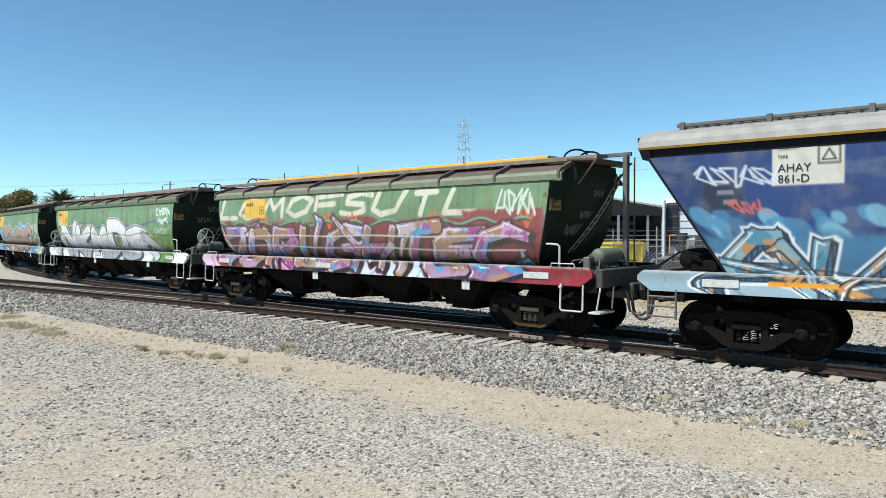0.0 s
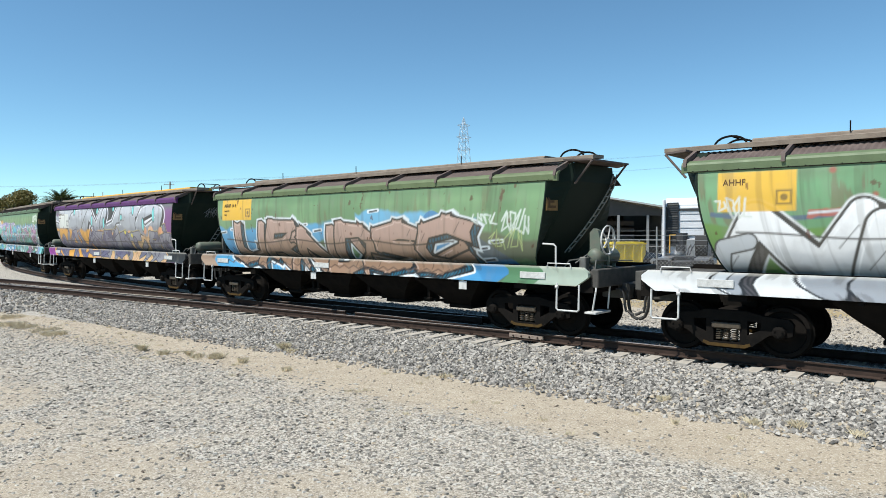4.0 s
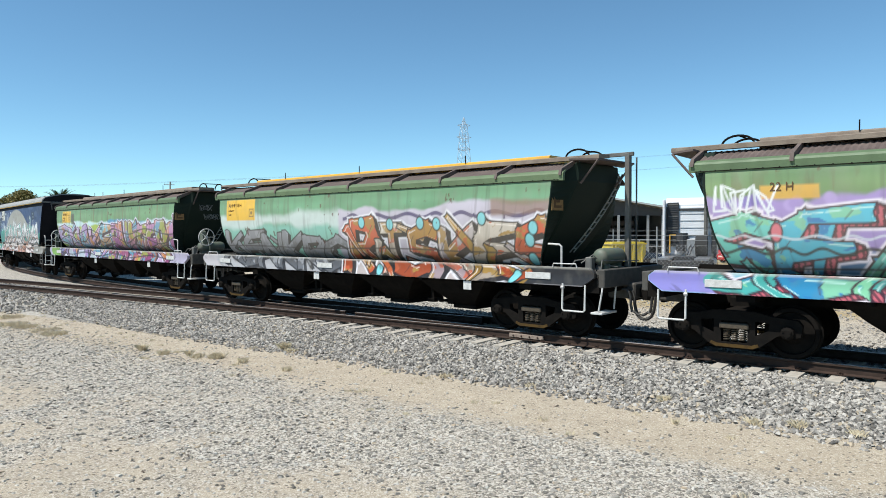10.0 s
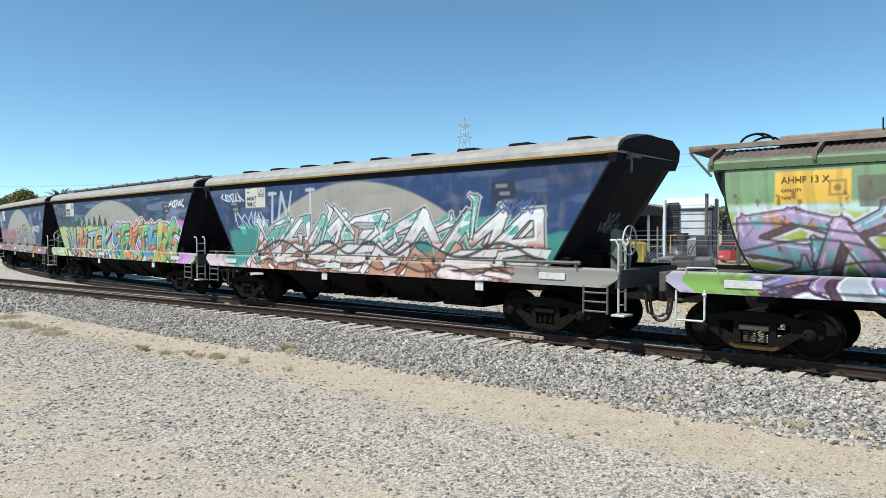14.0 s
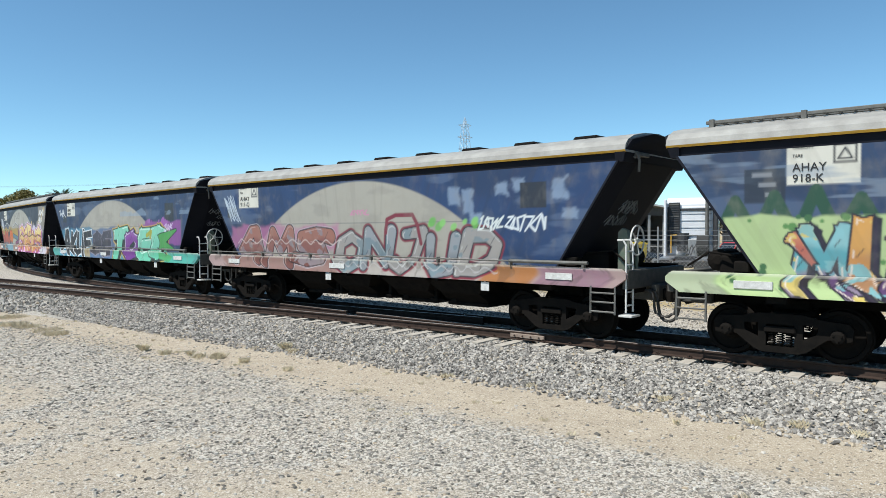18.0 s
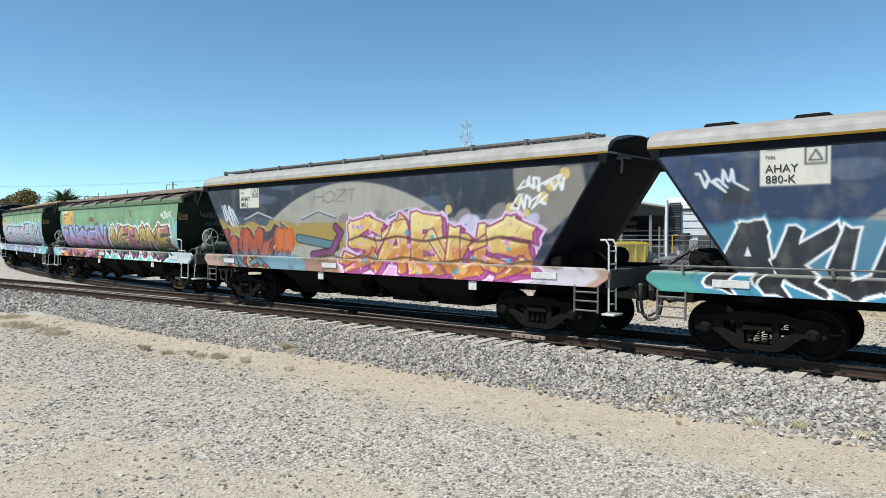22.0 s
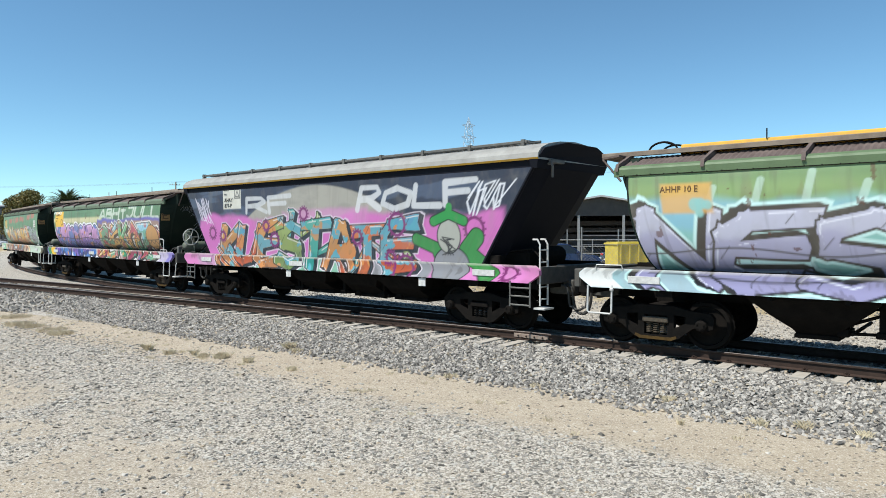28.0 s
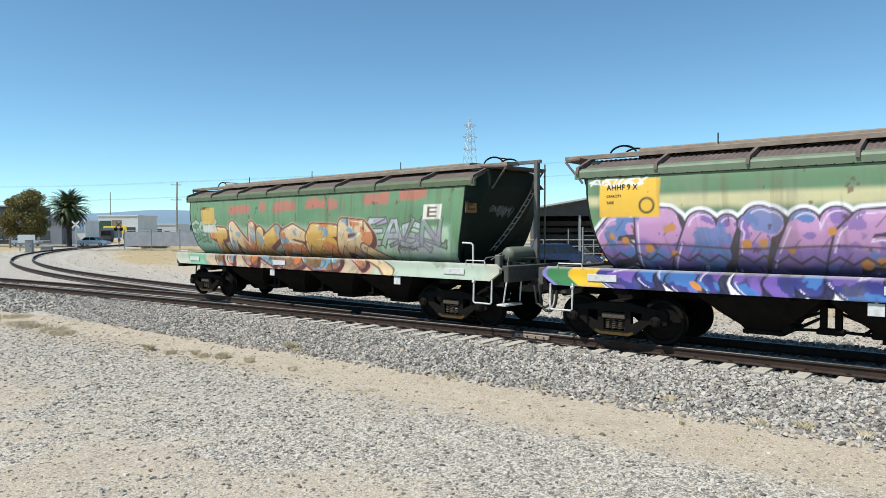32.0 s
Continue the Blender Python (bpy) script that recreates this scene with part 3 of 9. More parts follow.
class Sheet:
    """A colour sheet in metres that is painted by code and then laid on a wagon's side."""

    def __init__(self, width, height, step, seed):
        self.nu, self.nv = int(round(width / step * 1.0)) + 1, int(round(height / step * 0.96)) + 1
        self.w, self.h = width, height
        self.x, self.y = np.meshgrid(np.linspace(0, width, self.nu), np.linspace(0, height, self.nv))
        self.c = np.zeros((self.nv, self.nu, 3))
        self.seed = seed
        self.squared = False
        self.rng = np.random.RandomState(seed)

    def put(self, a, colour):
        c = lin(colour) if isinstance(colour, str) else colour
        a = np.clip(a, 0, 1)[..., None]
        self.c = self.c * (1 - a) + np.asarray(c) * a

    def window(self, x0, x1, y0, y1):
        """Slices of the sheet that hold a stretch of it (all of it while signs are squared up)."""
        if self.squared:
            return slice(None), slice(None)
        du, dv = self.w / (self.nu - 1), self.h / (self.nv - 1)
        c0, c1 = int(max(0, (x0 - 0.06) / du)), int(min(self.nu, (x1 + 0.06) / du + 2))
        r0, r1 = int(max(0, (y0 - 0.06) / dv)), int(min(self.nv, (y1 + 0.06) / dv + 2))
        return slice(r0, max(r0, r1)), slice(c0, max(c0, c1))

    def lay(self, win, a, colour):
        c = lin(colour) if isinstance(colour, str) else colour
        a = np.clip(a, 0, 1)[..., None]
        self.c[win] = self.c[win] * (1 - a) + np.asarray(c) * a

    def soft(self, d, w=0.02):
        w = max(w, 0.0125)
        return smooth01(0.5 - d / (2 * w))

    def flat(self, prof, half, shift):
        """True metres on the upright side, for signs that stay square on the sloping sheet."""
        z = along_profile(prof, self.nv)[0][:, 1][:, None]
        self.tx = (self.x / self.w * 2 - 1) * half(z) + shift
        self.ty = z - 1.42 + 0 * self.x

    def square(self, on):
        self.squared = on
        self.x, self.y, self.tx, self.ty = self.tx, self.ty, self.x, self.y

    def noise(self, fx, fy, k=0, octaves=4):
        return fbm(self.x * fx, self.y * fy, abs(self.seed * 7 + k), octaves)

    def base(self, colour, dark, rust=0.0):
        self.put(np.ones_like(self.x), colour)
        self.put(0.8 * smooth01((self.noise(0.7, 1.1, 1) - 0.4) / 0.3), dark)
        self.put(0.5 * smooth01((self.noise(5, 0.35, 2) - 0.52) / 0.2), dark)
        if rust:
            self.put(rust * smooth01((self.noise(6, 1.0, 3) - 0.62) / 0.08), "6b3a28")

    def rect(self, x0, x1, y0, y1, colour, a=1.0, soft=0.015):
        win = self.window(x0, x1, y0, y1)
        x, y = self.x[win], self.y[win]
        d = np.maximum(np.maximum(x0 - x, x - x1), np.maximum(y0 - y, y - y1))
        self.lay(win, a * self.soft(d, soft), colour)

    def disc(self, cx, cy, r, colour, a=1.0, soft=0.015, ry=None):
        k = max(r, ry or r)
        win = self.window(cx - k, cx + k, cy - k, cy + k)
        d = np.hypot(self.x[win] - cx, (self.y[win] - cy) * (r / (ry or r))) - r
        self.lay(win, a * self.soft(d, soft), colour)

    def line(self, pts, w, colour, a=1.0, soft=0.012):
        xs, ys = [p[0] for p in pts], [p[1] for p in pts]
        win = self.window(min(xs) - w, max(xs) + w, min(ys) - w, max(ys) + w)
        self.lay(win, a * self.soft(self.seg(pts, w)[win] - w, soft), colour)

    def seg(self, pts, w=0.05):
        d = np.full(self.x.shape, 1e9)
        for (ax, ay), (bx, by) in zip(pts, pts[1:]):
            win = self.window(min(ax, bx) - w, max(ax, bx) + w, min(ay, by) - w, max(ay, by) + w)
            x, y = self.x[win], self.y[win]
            vx, vy = bx - ax, by - ay
            t = np.clip(((x - ax) * vx + (y - ay) * vy) / (vx * vx + vy * vy + 1e-9), 0, 1)
            d[win] = np.minimum(d[win], np.hypot(x - ax - t * vx, y - ay - t * vy))
        return d

    def cloud(self, x0, x1, y0, y1, colour, a=1.0, bump=0.22, freq=1.6, k=10, soft=0.10):
        """A sprayed background patch with a billowing edge."""
        n = (self.noise(freq, freq, k) - 0.5) * 2 * bump
        d = np.maximum(np.maximum(x0 - self.x, self.x - x1), np.maximum(y0 - self.y, self.y - y1)) + n
        self.put(a * self.soft(d, soft), colour)

    def bubbles(self, x0, x1, y0, y1, colours, n, r=(0.03, 0.10)):
        for _ in range(n):
            self.disc(self.rng.uniform(x0, x1), self.rng.uniform(y0, y1), self.rng.uniform(*r), colours[self.rng.randint(len(colours))])

    def tag(self, x, y, w, h, colour, n=5, t=0.016, a=0.9):
        """A scrawled loop of marker paint, no letters."""
        r, pts = self.rng, []
        for i in range(n * 4 + 1):
            f = i / (n * 4)
            pts.append((x + w * f + 0.10 * w * math.sin(i * 2.4 + r.uniform(-0.6, 0.6)), y + h * (0.5 + 0.5 * math.sin(i * 1.9 + r.uniform(-0.8, 0.8)))))
        self.line(pts, t, colour, a)

    def place(self, prof=None, half=None):
        """Metres along and above the wagon for each point of the sheet."""
        if prof is None:
            self.X, self.Z = (self.x / self.w * 2 - 1) * 7.06, 1.07 + self.y
        else:
            z = along_profile(prof, self.nv)[0][:, 1][:, None]
            self.X, self.Z = (self.x / self.w * 2 - 1) * half(z), z + 0 * self.x

    def strokes(self, word, x0, x1, z0, z1, weight, lean, over, jitter, flare, seed):
        """Bars of each letter body: ends and half widths, with a hand's unevenness."""
        r = np.random.RandomState(seed * 13 + len(word))
        n, h = len(word), z1 - z0
        w = (x1 - x0) / n
        out = []
        for i, ch in enumerate(word):
            hw = 0.35 * weight * min(h, 1.5 * w)
            cx, zb = x0 + (i + 0.5) * w, z0 + r.uniform(-jitter, jitter) * h
            hh, lw, tilt = h * (1 + r.uniform(-1.6, 1.2) * jitter), w * (0.5 + 0.5 * over) * r.uniform(0.95, 1.08), lean + r.uniform(-0.14, 0.14)
            bars = []
            for line in GLYPHS[ch]:
                pts = [(cx + (u - 0.5) * (lw - 2 * hw) + tilt * (v - 0.5) * h, zb + hw + v * (hh - 2 * hw) + 0.10 * h * (u - 0.5) * tilt) for u, v in line]
                ws = [hw * (1 + flare * r.uniform(-0.8, 1.0)) for _ in pts]
                bars += [(p, q, a, b) for p, q, a, b in zip(pts, pts[1:], ws, ws[1:])]
            out.append((ch, cx, lw, bars))
        return out

    def body(self, win, bars, sharp, dx=0.0, dz=0.0):
        """Distance to a letter body, negative inside."""
        X, Z = self.X[win] - dx, self.Z[win] - dz
        d = np.full(X.shape, 9.0)
        for (ax, az), (bx, bz), wa, wb in bars:
            vx, vz = bx - ax, bz - az
            ln = math.hypot(vx, vz) + 1e-6
            along = ((X - ax) * vx + (Z - az) * vz) / ln
            f = np.clip(along / ln, 0, 1)
            wd = wa + (wb - wa) * f
            if sharp:
                across = np.abs(-(X - ax) * vz + (Z - az) * vx) / ln
                q = np.maximum(across - wd, np.abs(along - ln / 2 + 0.35 * (across - wd)) - ln / 2 - 0.9 * wd)
            else:
                q = np.hypot(X - ax - f * vx, Z - az - f * vz) - wd
            np.minimum(d, q, out=d)
        return d

    def letters(self, word, x0, x1, z0, z1, fills, outline, halo=None, halo_w=0.06, block=None, drop=(0.09, -0.07), shine=None, weight=0.25, sharp=False, lean=0.15, line_w=0.022, spots=None, seed=0, over=1.16, jitter=0.05, flare=0.3, ticks=True, thin=1.0, hooks=None):
        """A sprayed row of letter bodies: glow, block shadow, banded fill, patches, outline and highlights."""
        h, line_w = z1 - z0, line_w * 1.45
        r = np.random.RandomState(seed + 5)
        wanted = [(bars, cx, lw) for ch, cx, lw, bars in self.strokes(word, x0, x1, z0, z1, weight, lean, over, jitter, flare, seed) if ch != " "]
        if hooks is None:
            hooks = 1.6 if sharp and line_w else 0
        w = (x1 - x0) / len(word)
        hw = 0.35 * weight * min(h, 1.5 * w)
        for k in range(int(hooks * len(word))):
            # pointed connections that lock neighbouring bodies together
            cx, cz = x0 + (k + r.uniform(0.2, 0.8)) * (x1 - x0) / int(hooks * len(word)), z0 + h * r.choice([0.16, 0.40, 0.62, 0.84])
            ang, ln = r.choice([0.35, -0.35, 0.8, -0.8, 1.2, 2.2]) + r.uniform(-0.2, 0.2), w * r.uniform(0.5, 0.95)
            dx, dz = 0.5 * ln * math.cos(ang), 0.5 * ln * math.sin(ang)
            p, q = (cx - dx, cz - dz), (cx + dx, cz + dz)
            e = (q[0] - 0.45 * dz + 0.15 * dx, q[1] + 0.45 * dx + 0.15 * dz)
            wanted.insert(r.randint(len(wanted) + 1), ([(p, q, 0.35 * hw, 0.75 * hw), (q, e, 0.7 * hw, 0.15 * hw)], cx, ln + 0.4))
        shapes = []
        union, back = np.full(self.X.shape, 9.0), np.full(self.X.shape, 9.0)
        mid = self.X[self.X.shape[0] // 2]
        for bars, cx, lw in wanted:
            ok = np.nonzero(np.abs(mid - cx) < lw * 0.5 + 0.5)[0]
            if not len(ok):
                continue
            win = (slice(None), slice(ok[0], ok[-1] + 1))
            d = self.body(win, bars, sharp)
            shapes.append((win, d, bars))
            union[win] = np.minimum(union[win], d)
            if block:
                for k in range(1, 8):
                    back[win] = np.minimum(back[win], self.body(win, bars, sharp, drop[0] * k / 7, drop[1] * k / 7))
        if halo:
            self.put(self.soft(np.minimum(union, back) - halo_w - line_w, 0.02), halo)
        if block:
            self.put(self.soft(back - 0.8 * line_w, 0.015), outline)
            self.put(self.soft(back + 0.010, 0.015) * (0.2 + 0.8 * (np.sin(self.X * 70) > -0.3)), block)
        fall = (self.Z - z0) / h + 0.3 * (self.noise(1.5, 2.2, 60 + seed) - 0.5)
        patch = [smooth01((self.noise(2.4, 2.8, 80 + seed + 7 * j) - 0.58) / 0.03) for j in range(len(spots or ()))]
        edge = smooth01((self.noise(3.0, 3.0, 95 + seed) - 0.44) / 0.04)
        for i, (win, d, bars) in enumerate(shapes):
            f, inside = fall[win], thin * self.soft(d + 0.004, 0.012)
            if line_w:
                self.lay(win, self.soft(d - line_w, 0.012), outline)
            cs = fills if isinstance(fills[0], str) else fills[i % len(fills)]
            for j, cc in enumerate(cs):
                self.lay(win, inside * smooth01((f * len(cs) - j) / 0.45 + 0.5) if j else inside, cc)
            for p, colour in zip(patch, spots or ()):
                self.lay(win, inside * p[win] * (0.75 + 0.25 * r.rand()), colour)
            if ticks:
                # short chisel marks inside the form
                for (ax, az), (bx, bz), wa, wb in bars[::2]:
                    g = r.uniform(0.25, 0.75)
                    mx, mz, e = ax + (bx - ax) * g, az + (bz - az) * g, 0.7 * wa
                    X, Z = self.X[win] - mx, self.Z[win] - mz
                    q = np.maximum(np.abs(X * 0.8 - Z * 0.6) - 0.009, np.abs(X * 0.6 + Z * 0.8) - e)
                    self.lay(win, 0.75 * inside * self.soft(q, 0.012), outline)
            if shine:
                g = self.body(win, bars, sharp, 0.03, -0.03)
                self.lay(win, 0.9 * inside * self.soft(np.abs(g + 0.018) - 0.012, 0.012) * (d < -0.010) * edge[win], shine)
        return union

    def wave_line(self, x0, x1, z, amp, pitch, w, colour, a=0.9, kind="sine"):
        """A line sprayed across everything, waving or jagged."""
        ph = self.X / pitch
        zz = z + amp * (np.sin(ph * 6.283 + 0.8 * np.sin(ph * 1.7)) if kind == "sine" else (np.abs((ph % 1.0) - 0.5) * 4 - 1))
        d = np.maximum(np.abs(self.Z - zz) * 0.8 - w, np.maximum(x0 - self.X, self.X - x1))
        self.put(a * self.soft(d, 0.012), colour)

    def dot(self, x, z, r, colour, rz=None, a=1.0):
        d = np.hypot(self.X - x, (self.Z - z) * r / (rz or r)) - r
        self.put(a * self.soft(d, 0.012), colour)

    def dash(self, pts, w, colour, a=1.0):
        """A sprayed bar along places on the wagon."""
        d = np.full(self.X.shape, 9.0)
        for (ax, az), (bx, bz) in zip(pts, pts[1:]):
            vx, vz = bx - ax, bz - az
            t = np.clip(((self.X - ax) * vx + (self.Z - az) * vz) / (vx * vx + vz * vz + 1e-9), 0, 1)
            np.minimum(d, np.hypot(self.X - ax - t * vx, self.Z - az - t * vz) - w, out=d)
        self.put(a * self.soft(d, 0.012), colour)

    def mist(self, x0, x1, z0, z1, colour, a=1.0, bump=0.2, freq=1.5, k=10, soft=0.06):
        """A sprayed ground patch with a billowing edge, in metres on the wagon."""
        n = (self.noise(freq, freq, k) - 0.5) * 2 * bump
        d = np.maximum(np.maximum(x0 - self.X, self.X - x1), np.maximum(z0 - self.Z, self.Z - z1)) + n
        self.put(a * self.soft(d, soft), colour)

    def waves(self, x0, x1, y0, y1, colours, n, seed=0, r=(0.15, 0.4)):
        """Rows of overlapping rounded puffs."""
        q = np.random.RandomState(self.seed * 3 + seed)
        for i in range(n):
            cx, rr = q.uniform(x0, x1), q.uniform(*r)
            self.disc(cx, q.uniform(y0, y1), rr, colours[q.randint(len(colours))], 0.9, 0.03)


def weather(sh, kind, k=0.25):
    """Dust, run-off streaks and rust over everything."""
    sh.put((0.13 + 0.13 * sh.noise(1.4, 1.4, 205)) * (1.0 if kind == "green" else 0.6), "978c78" if kind == "green" else "4c5a6c")
    if kind == "blue":
        sh.c *= 0.86
    k *= 1.0 if kind == "green" else 0.4
    sh.put(k * smooth01((sh.noise(9, 0.5, 201) - 0.58) / 0.15), "4a4030")
    if kind == "green":
        sh.put(0.7 * smooth01((sh.noise(6, 4, 203) - 0.77) / 0.03), "5a3524")


PANEL_STEP = 0.0215


# ---- wagons ----
HALF = 7.16           # half length of the side sills
BOGIE = 5.37          # bogie centres
G_PROF = [(1.02, 1.43), (1.19, 1.60), (1.31, 1.91), (1.37, 2.30), (1.385, 2.70), (1.365, 3.0), (1.345, 3.14)]
B_PROF = [(1.30, 1.43), (1.325, 1.9), (1.35, 2.5), (1.37, 3.42)]
G_DROP, B_RISE = -0.08, 0.21


def along_profile(prof, n):
    """Evenly spaced places on a smooth curve through the profile, and its length."""
    p = np.array(prof, float)
    fine = []
    for i in range(len(p) - 1):
        a, b, c, d = p[max(i - 1, 0)], p[i], p[i + 1], p[min(i + 2, len(p) - 1)]
        for t in np.linspace(0, 1, 24, endpoint=False):
            fine.append(0.5 * ((2 * b) + (c - a) * t + (2 * a - 5 * b + 4 * c - d) * t * t + (3 * b - a - 3 * c + d) * t ** 3))
    fine = np.array(fine + [p[-1]])
    ln = np.concatenate([[0], np.cumsum(np.hypot(*np.diff(fine, axis=0).T))])
    s = np.linspace(0, ln[-1], n)
    return np.stack([np.interp(s, ln, fine[:, 0]), np.interp(s, ln, fine[:, 1])], -1), ln[-1]


def g_half(z):
    """Half length of the green body at a height."""
    f = np.clip((np.asarray(z, float) - 1.43) / 1.71, 0, 1)
    return 5.60 + 0.42 * (1 - (1 - f) ** 2.0)


def b_half(z):
    """Half length of the blue body at a height: the ends slope."""
    f = np.clip((np.asarray(z, float) - 1.43) / 1.99, 0, 1)
    return 5.62 + 1.33 * f


PANEL_W, G_LEN, B_LEN = 12.6, along_profile(G_PROF, 10)[1], along_profile(B_PROF, 10)[1]


def panel_mesh(sheet, prof, half, side=-1):
    pr, _ = along_profile(prof, sheet.nv)
    zz = pr[:, 1][:, None] * np.ones((1, sheet.nu))
    f = np.linspace(-1, 1, sheet.nu)[None, :]
    xx = f * half(pr[:, 1])[:, None]
    yy = side * pr[:, 0][:, None] * np.ones((1, sheet.nu))
    # pressed sheet: faint dents between the inside frames
    yy = yy + 0.003 * np.cos(xx * 2 * math.pi / 1.56) * np.sin((zz - 1.43) / 1.8 * math.pi) + 0.005 * (fbm(xx * 0.9 + sheet.seed, zz * 1.2, 77) - 0.5)
    co = np.stack([xx, yy, zz], -1).reshape(-1, 3)
    ix = np.arange(sheet.nu * sheet.nv).reshape(sheet.nv, sheet.nu)
    q = np.stack([ix[:-1, :-1], ix[:-1, 1:], ix[1:, 1:], ix[1:, :-1]], -1).reshape(-1, 4)
    me = fast_mesh("side_panel", co, q, PAINT, smooth=True)
    c = np.ones((co.shape[0], 4), np.float32)
    c[:, :3] = sheet.c.reshape(-1, 3)
    me.color_attributes.new("paint", "FLOAT_COLOR", "POINT").data.foreach_set("color", c.ravel())
    return me


SILL_W, SILL_H = 2 * HALF, 0.36


def sill_mesh(sheet, reach):
    """Side sill: a painted channel with chamfered ends, lipped at top and bottom."""
    f = np.linspace(-1, 1, sheet.nu)[None, :]
    v = np.linspace(0, 1, sheet.nv)[:, None]
    zz = 1.07 + SILL_H * v + 0 * f
    half = reach - 0.16 * np.clip((0.5 - v) / 0.5, 0, 1) * 1.6 - 0.12 * np.clip((v - 0.75) / 0.25, 0, 1)
    xx = f * half
    yy = -1.40 - 0.005 * np.cos(v * math.pi * 2) + 0 * xx
    co = np.stack([xx, yy, zz], -1).reshape(-1, 3)
    back = co.copy()
    back[:, 1] += 0.09
    n = len(co)
    ix = np.arange(n).reshape(sheet.nv, sheet.nu)
    q = [np.stack([ix[:-1, :-1], ix[:-1, 1:], ix[1:, 1:], ix[1:, :-1]], -1).reshape(-1, 4)]
    rim = np.concatenate([ix[0, :], ix[1:, -1], ix[-1, -2::-1], ix[-2:0:-1, 0]])
    nx = np.roll(rim, -1)
    q.append(np.stack([nx, rim, rim + n, nx + n], -1))
    me = fast_mesh("side_sill", np.concatenate([co, back]), np.concatenate(q), PAINT)
    c = np.ones((2 * n, 4), np.float32)
    c[:n, :3] = sheet.c.reshape(-1, 3)
    c[n:, :3] = sheet.c.reshape(-1, 3)
    me.color_attributes.new("paint", "FLOAT_COLOR", "POINT").data.foreach_set("color", c.ravel())
    return me


CACHE = {}


def cached(name, build, *mats, smooth=False):
    """Meshes that all wagons share."""
    if name not in CACHE:
        bm = bmesh.new()
        build(bm)
        CACHE[name] = mesh_of(name.split(":")[0], bm, *mats, smooth=smooth)
    return CACHE[name]


def ring_sheet(bm, rows):
    """Skins rows of equally many points."""
    vs = [[bm.verts.new(p) for p in row] for row in rows]
    for a, b in zip(vs, vs[1:]):
        for i in range(len(a) - 1):
            bm.faces.new((a[i], a[i + 1], b[i + 1], b[i]))


def end_face(z):
    """Where the sloping middle of the green end stands at a height."""
    return float(g_half(z)) + 0.34 - 0.62 * (1 - min(1, (z - 1.43) / 1.71))


def green_end(bm):
    """Closed dark end of the green body with angled corners, curving in at the foot."""
    rows = []
    for hw, z in along_profile(G_PROF, 14)[0]:
        h = float(g_half(z))
        ins = min(0.42, hw * 0.4)
        fx = end_face(z)
        rows.append([(h, -hw, z), (h + 0.03, -hw - 0.012, z), (fx - 0.04, -hw + ins, z), (fx, -hw + ins + 0.05, z), (fx, hw - ins - 0.05, z), (fx - 0.04, hw - ins, z), (h, hw, z)])
    rows.append([(x, y * (0.62 if i in (0, 1, 6) else 0.9), 3.50) for i, (x, y, z) in enumerate(rows[-1])])
    ring_sheet(bm, rows)


def green_far_side(bm):
    pts = along_profile(G_PROF, 14)[0]
    ring_sheet(bm, [[(f * float(g_half(z)), hw, z) for f in np.linspace(-1, 1, 12)] for hw, z in pts])
    h0 = float(g_half(1.43))
    ring_sheet(bm, [[(-h0, y, 1.43), (h0, y, 1.43)] for y in (-1.02, 1.02)])


def green_eave(bm):
    """Painted band that turns from the side on to the lower roof slope."""
    prism(bm, [(-1.30, 3.20), (-1.362, 3.20), (-1.366, 3.33), (-1.348, 3.368), (-1.25, 3.410), (-1.24, 3.385), (-1.30, 3.34)], "x", -6.30, 6.30)


def eave_gutter(bm):
    """A dark seam line with small studs."""
    box(bm, -6.2, 6.2, -1.372, -1.350, 3.207, 3.218)
    for i in range(50):
        x = -6.1 + 0.249 * i
        box(bm, x - 0.008, x + 0.008, -1.374, -1.352, 3.218, 3.230)


def corner_decal(bm):
    """A square decal on the angled corner sheet, with a mark in bars."""
    z = 2.72
    h, fx, hw = float(g_half(z)), end_face(z), 1.385
    d = Vector((fx - 0.04 - h - 0.03, 0.42, 0))
    m = Matrix.Translation((h + 0.03 + d.x * 0.42, -hw + d.y * 0.42, z)) @ Matrix.Rotation(math.atan2(d.y, d.x), 4, "Z")
    box(bm, -0.15, 0.15, -0.014, 0.004, -0.18, 0.18, 0, m)
    first = len(bm.faces)
    for x0, x1, z0, z1 in ((-0.10, -0.05, -0.13, 0.13), (-0.05, 0.10, 0.08, 0.13), (-0.05, 0.06, -0.025, 0.025), (-0.05, 0.10, -0.13, -0.08)):
        box(bm, x0, x1, -0.020, -0.010, z0, z1, 0, m)
    bm.faces.ensure_lookup_table()
    for f in bm.faces[first:]:
        f.material_index = 1


def roof_panel(bm):
    """One corrugated slope panel between two brackets, 1.5 m long."""
    n = 30
    lo, hi = [], []
    for i in range(n + 1):
        x = -0.75 + 1.5 * i / n
        w = 0.012 if i % 2 else -0.006
        lo.append((x, -1.33, 3.345 + w))
        hi.append((x, -0.70, 3.60 + w))
    ring_sheet(bm, [lo, hi])
    ring_sheet(bm, [[(x, y, z - 0.03) for x, y, z in hi], [(x, y, z - 0.03) for x, y, z in lo]])


def roof_bracket(bm):
    prism(bm, [(-1.40, 3.30), (-1.36, 3.43), (-0.82, 3.64), (-0.70, 3.64), (-0.70, 3.60), (-1.30, 3.345)], "x", -0.03, 0.03)


def catwalk(bm):
    prism(bm, [(-0.86, 3.625), (-0.86, 3.70), (-0.82, 3.715), (-0.42, 3.73), (-0.42, 3.66), (-0.80, 3.64)], "x", -6.8, 6.8)


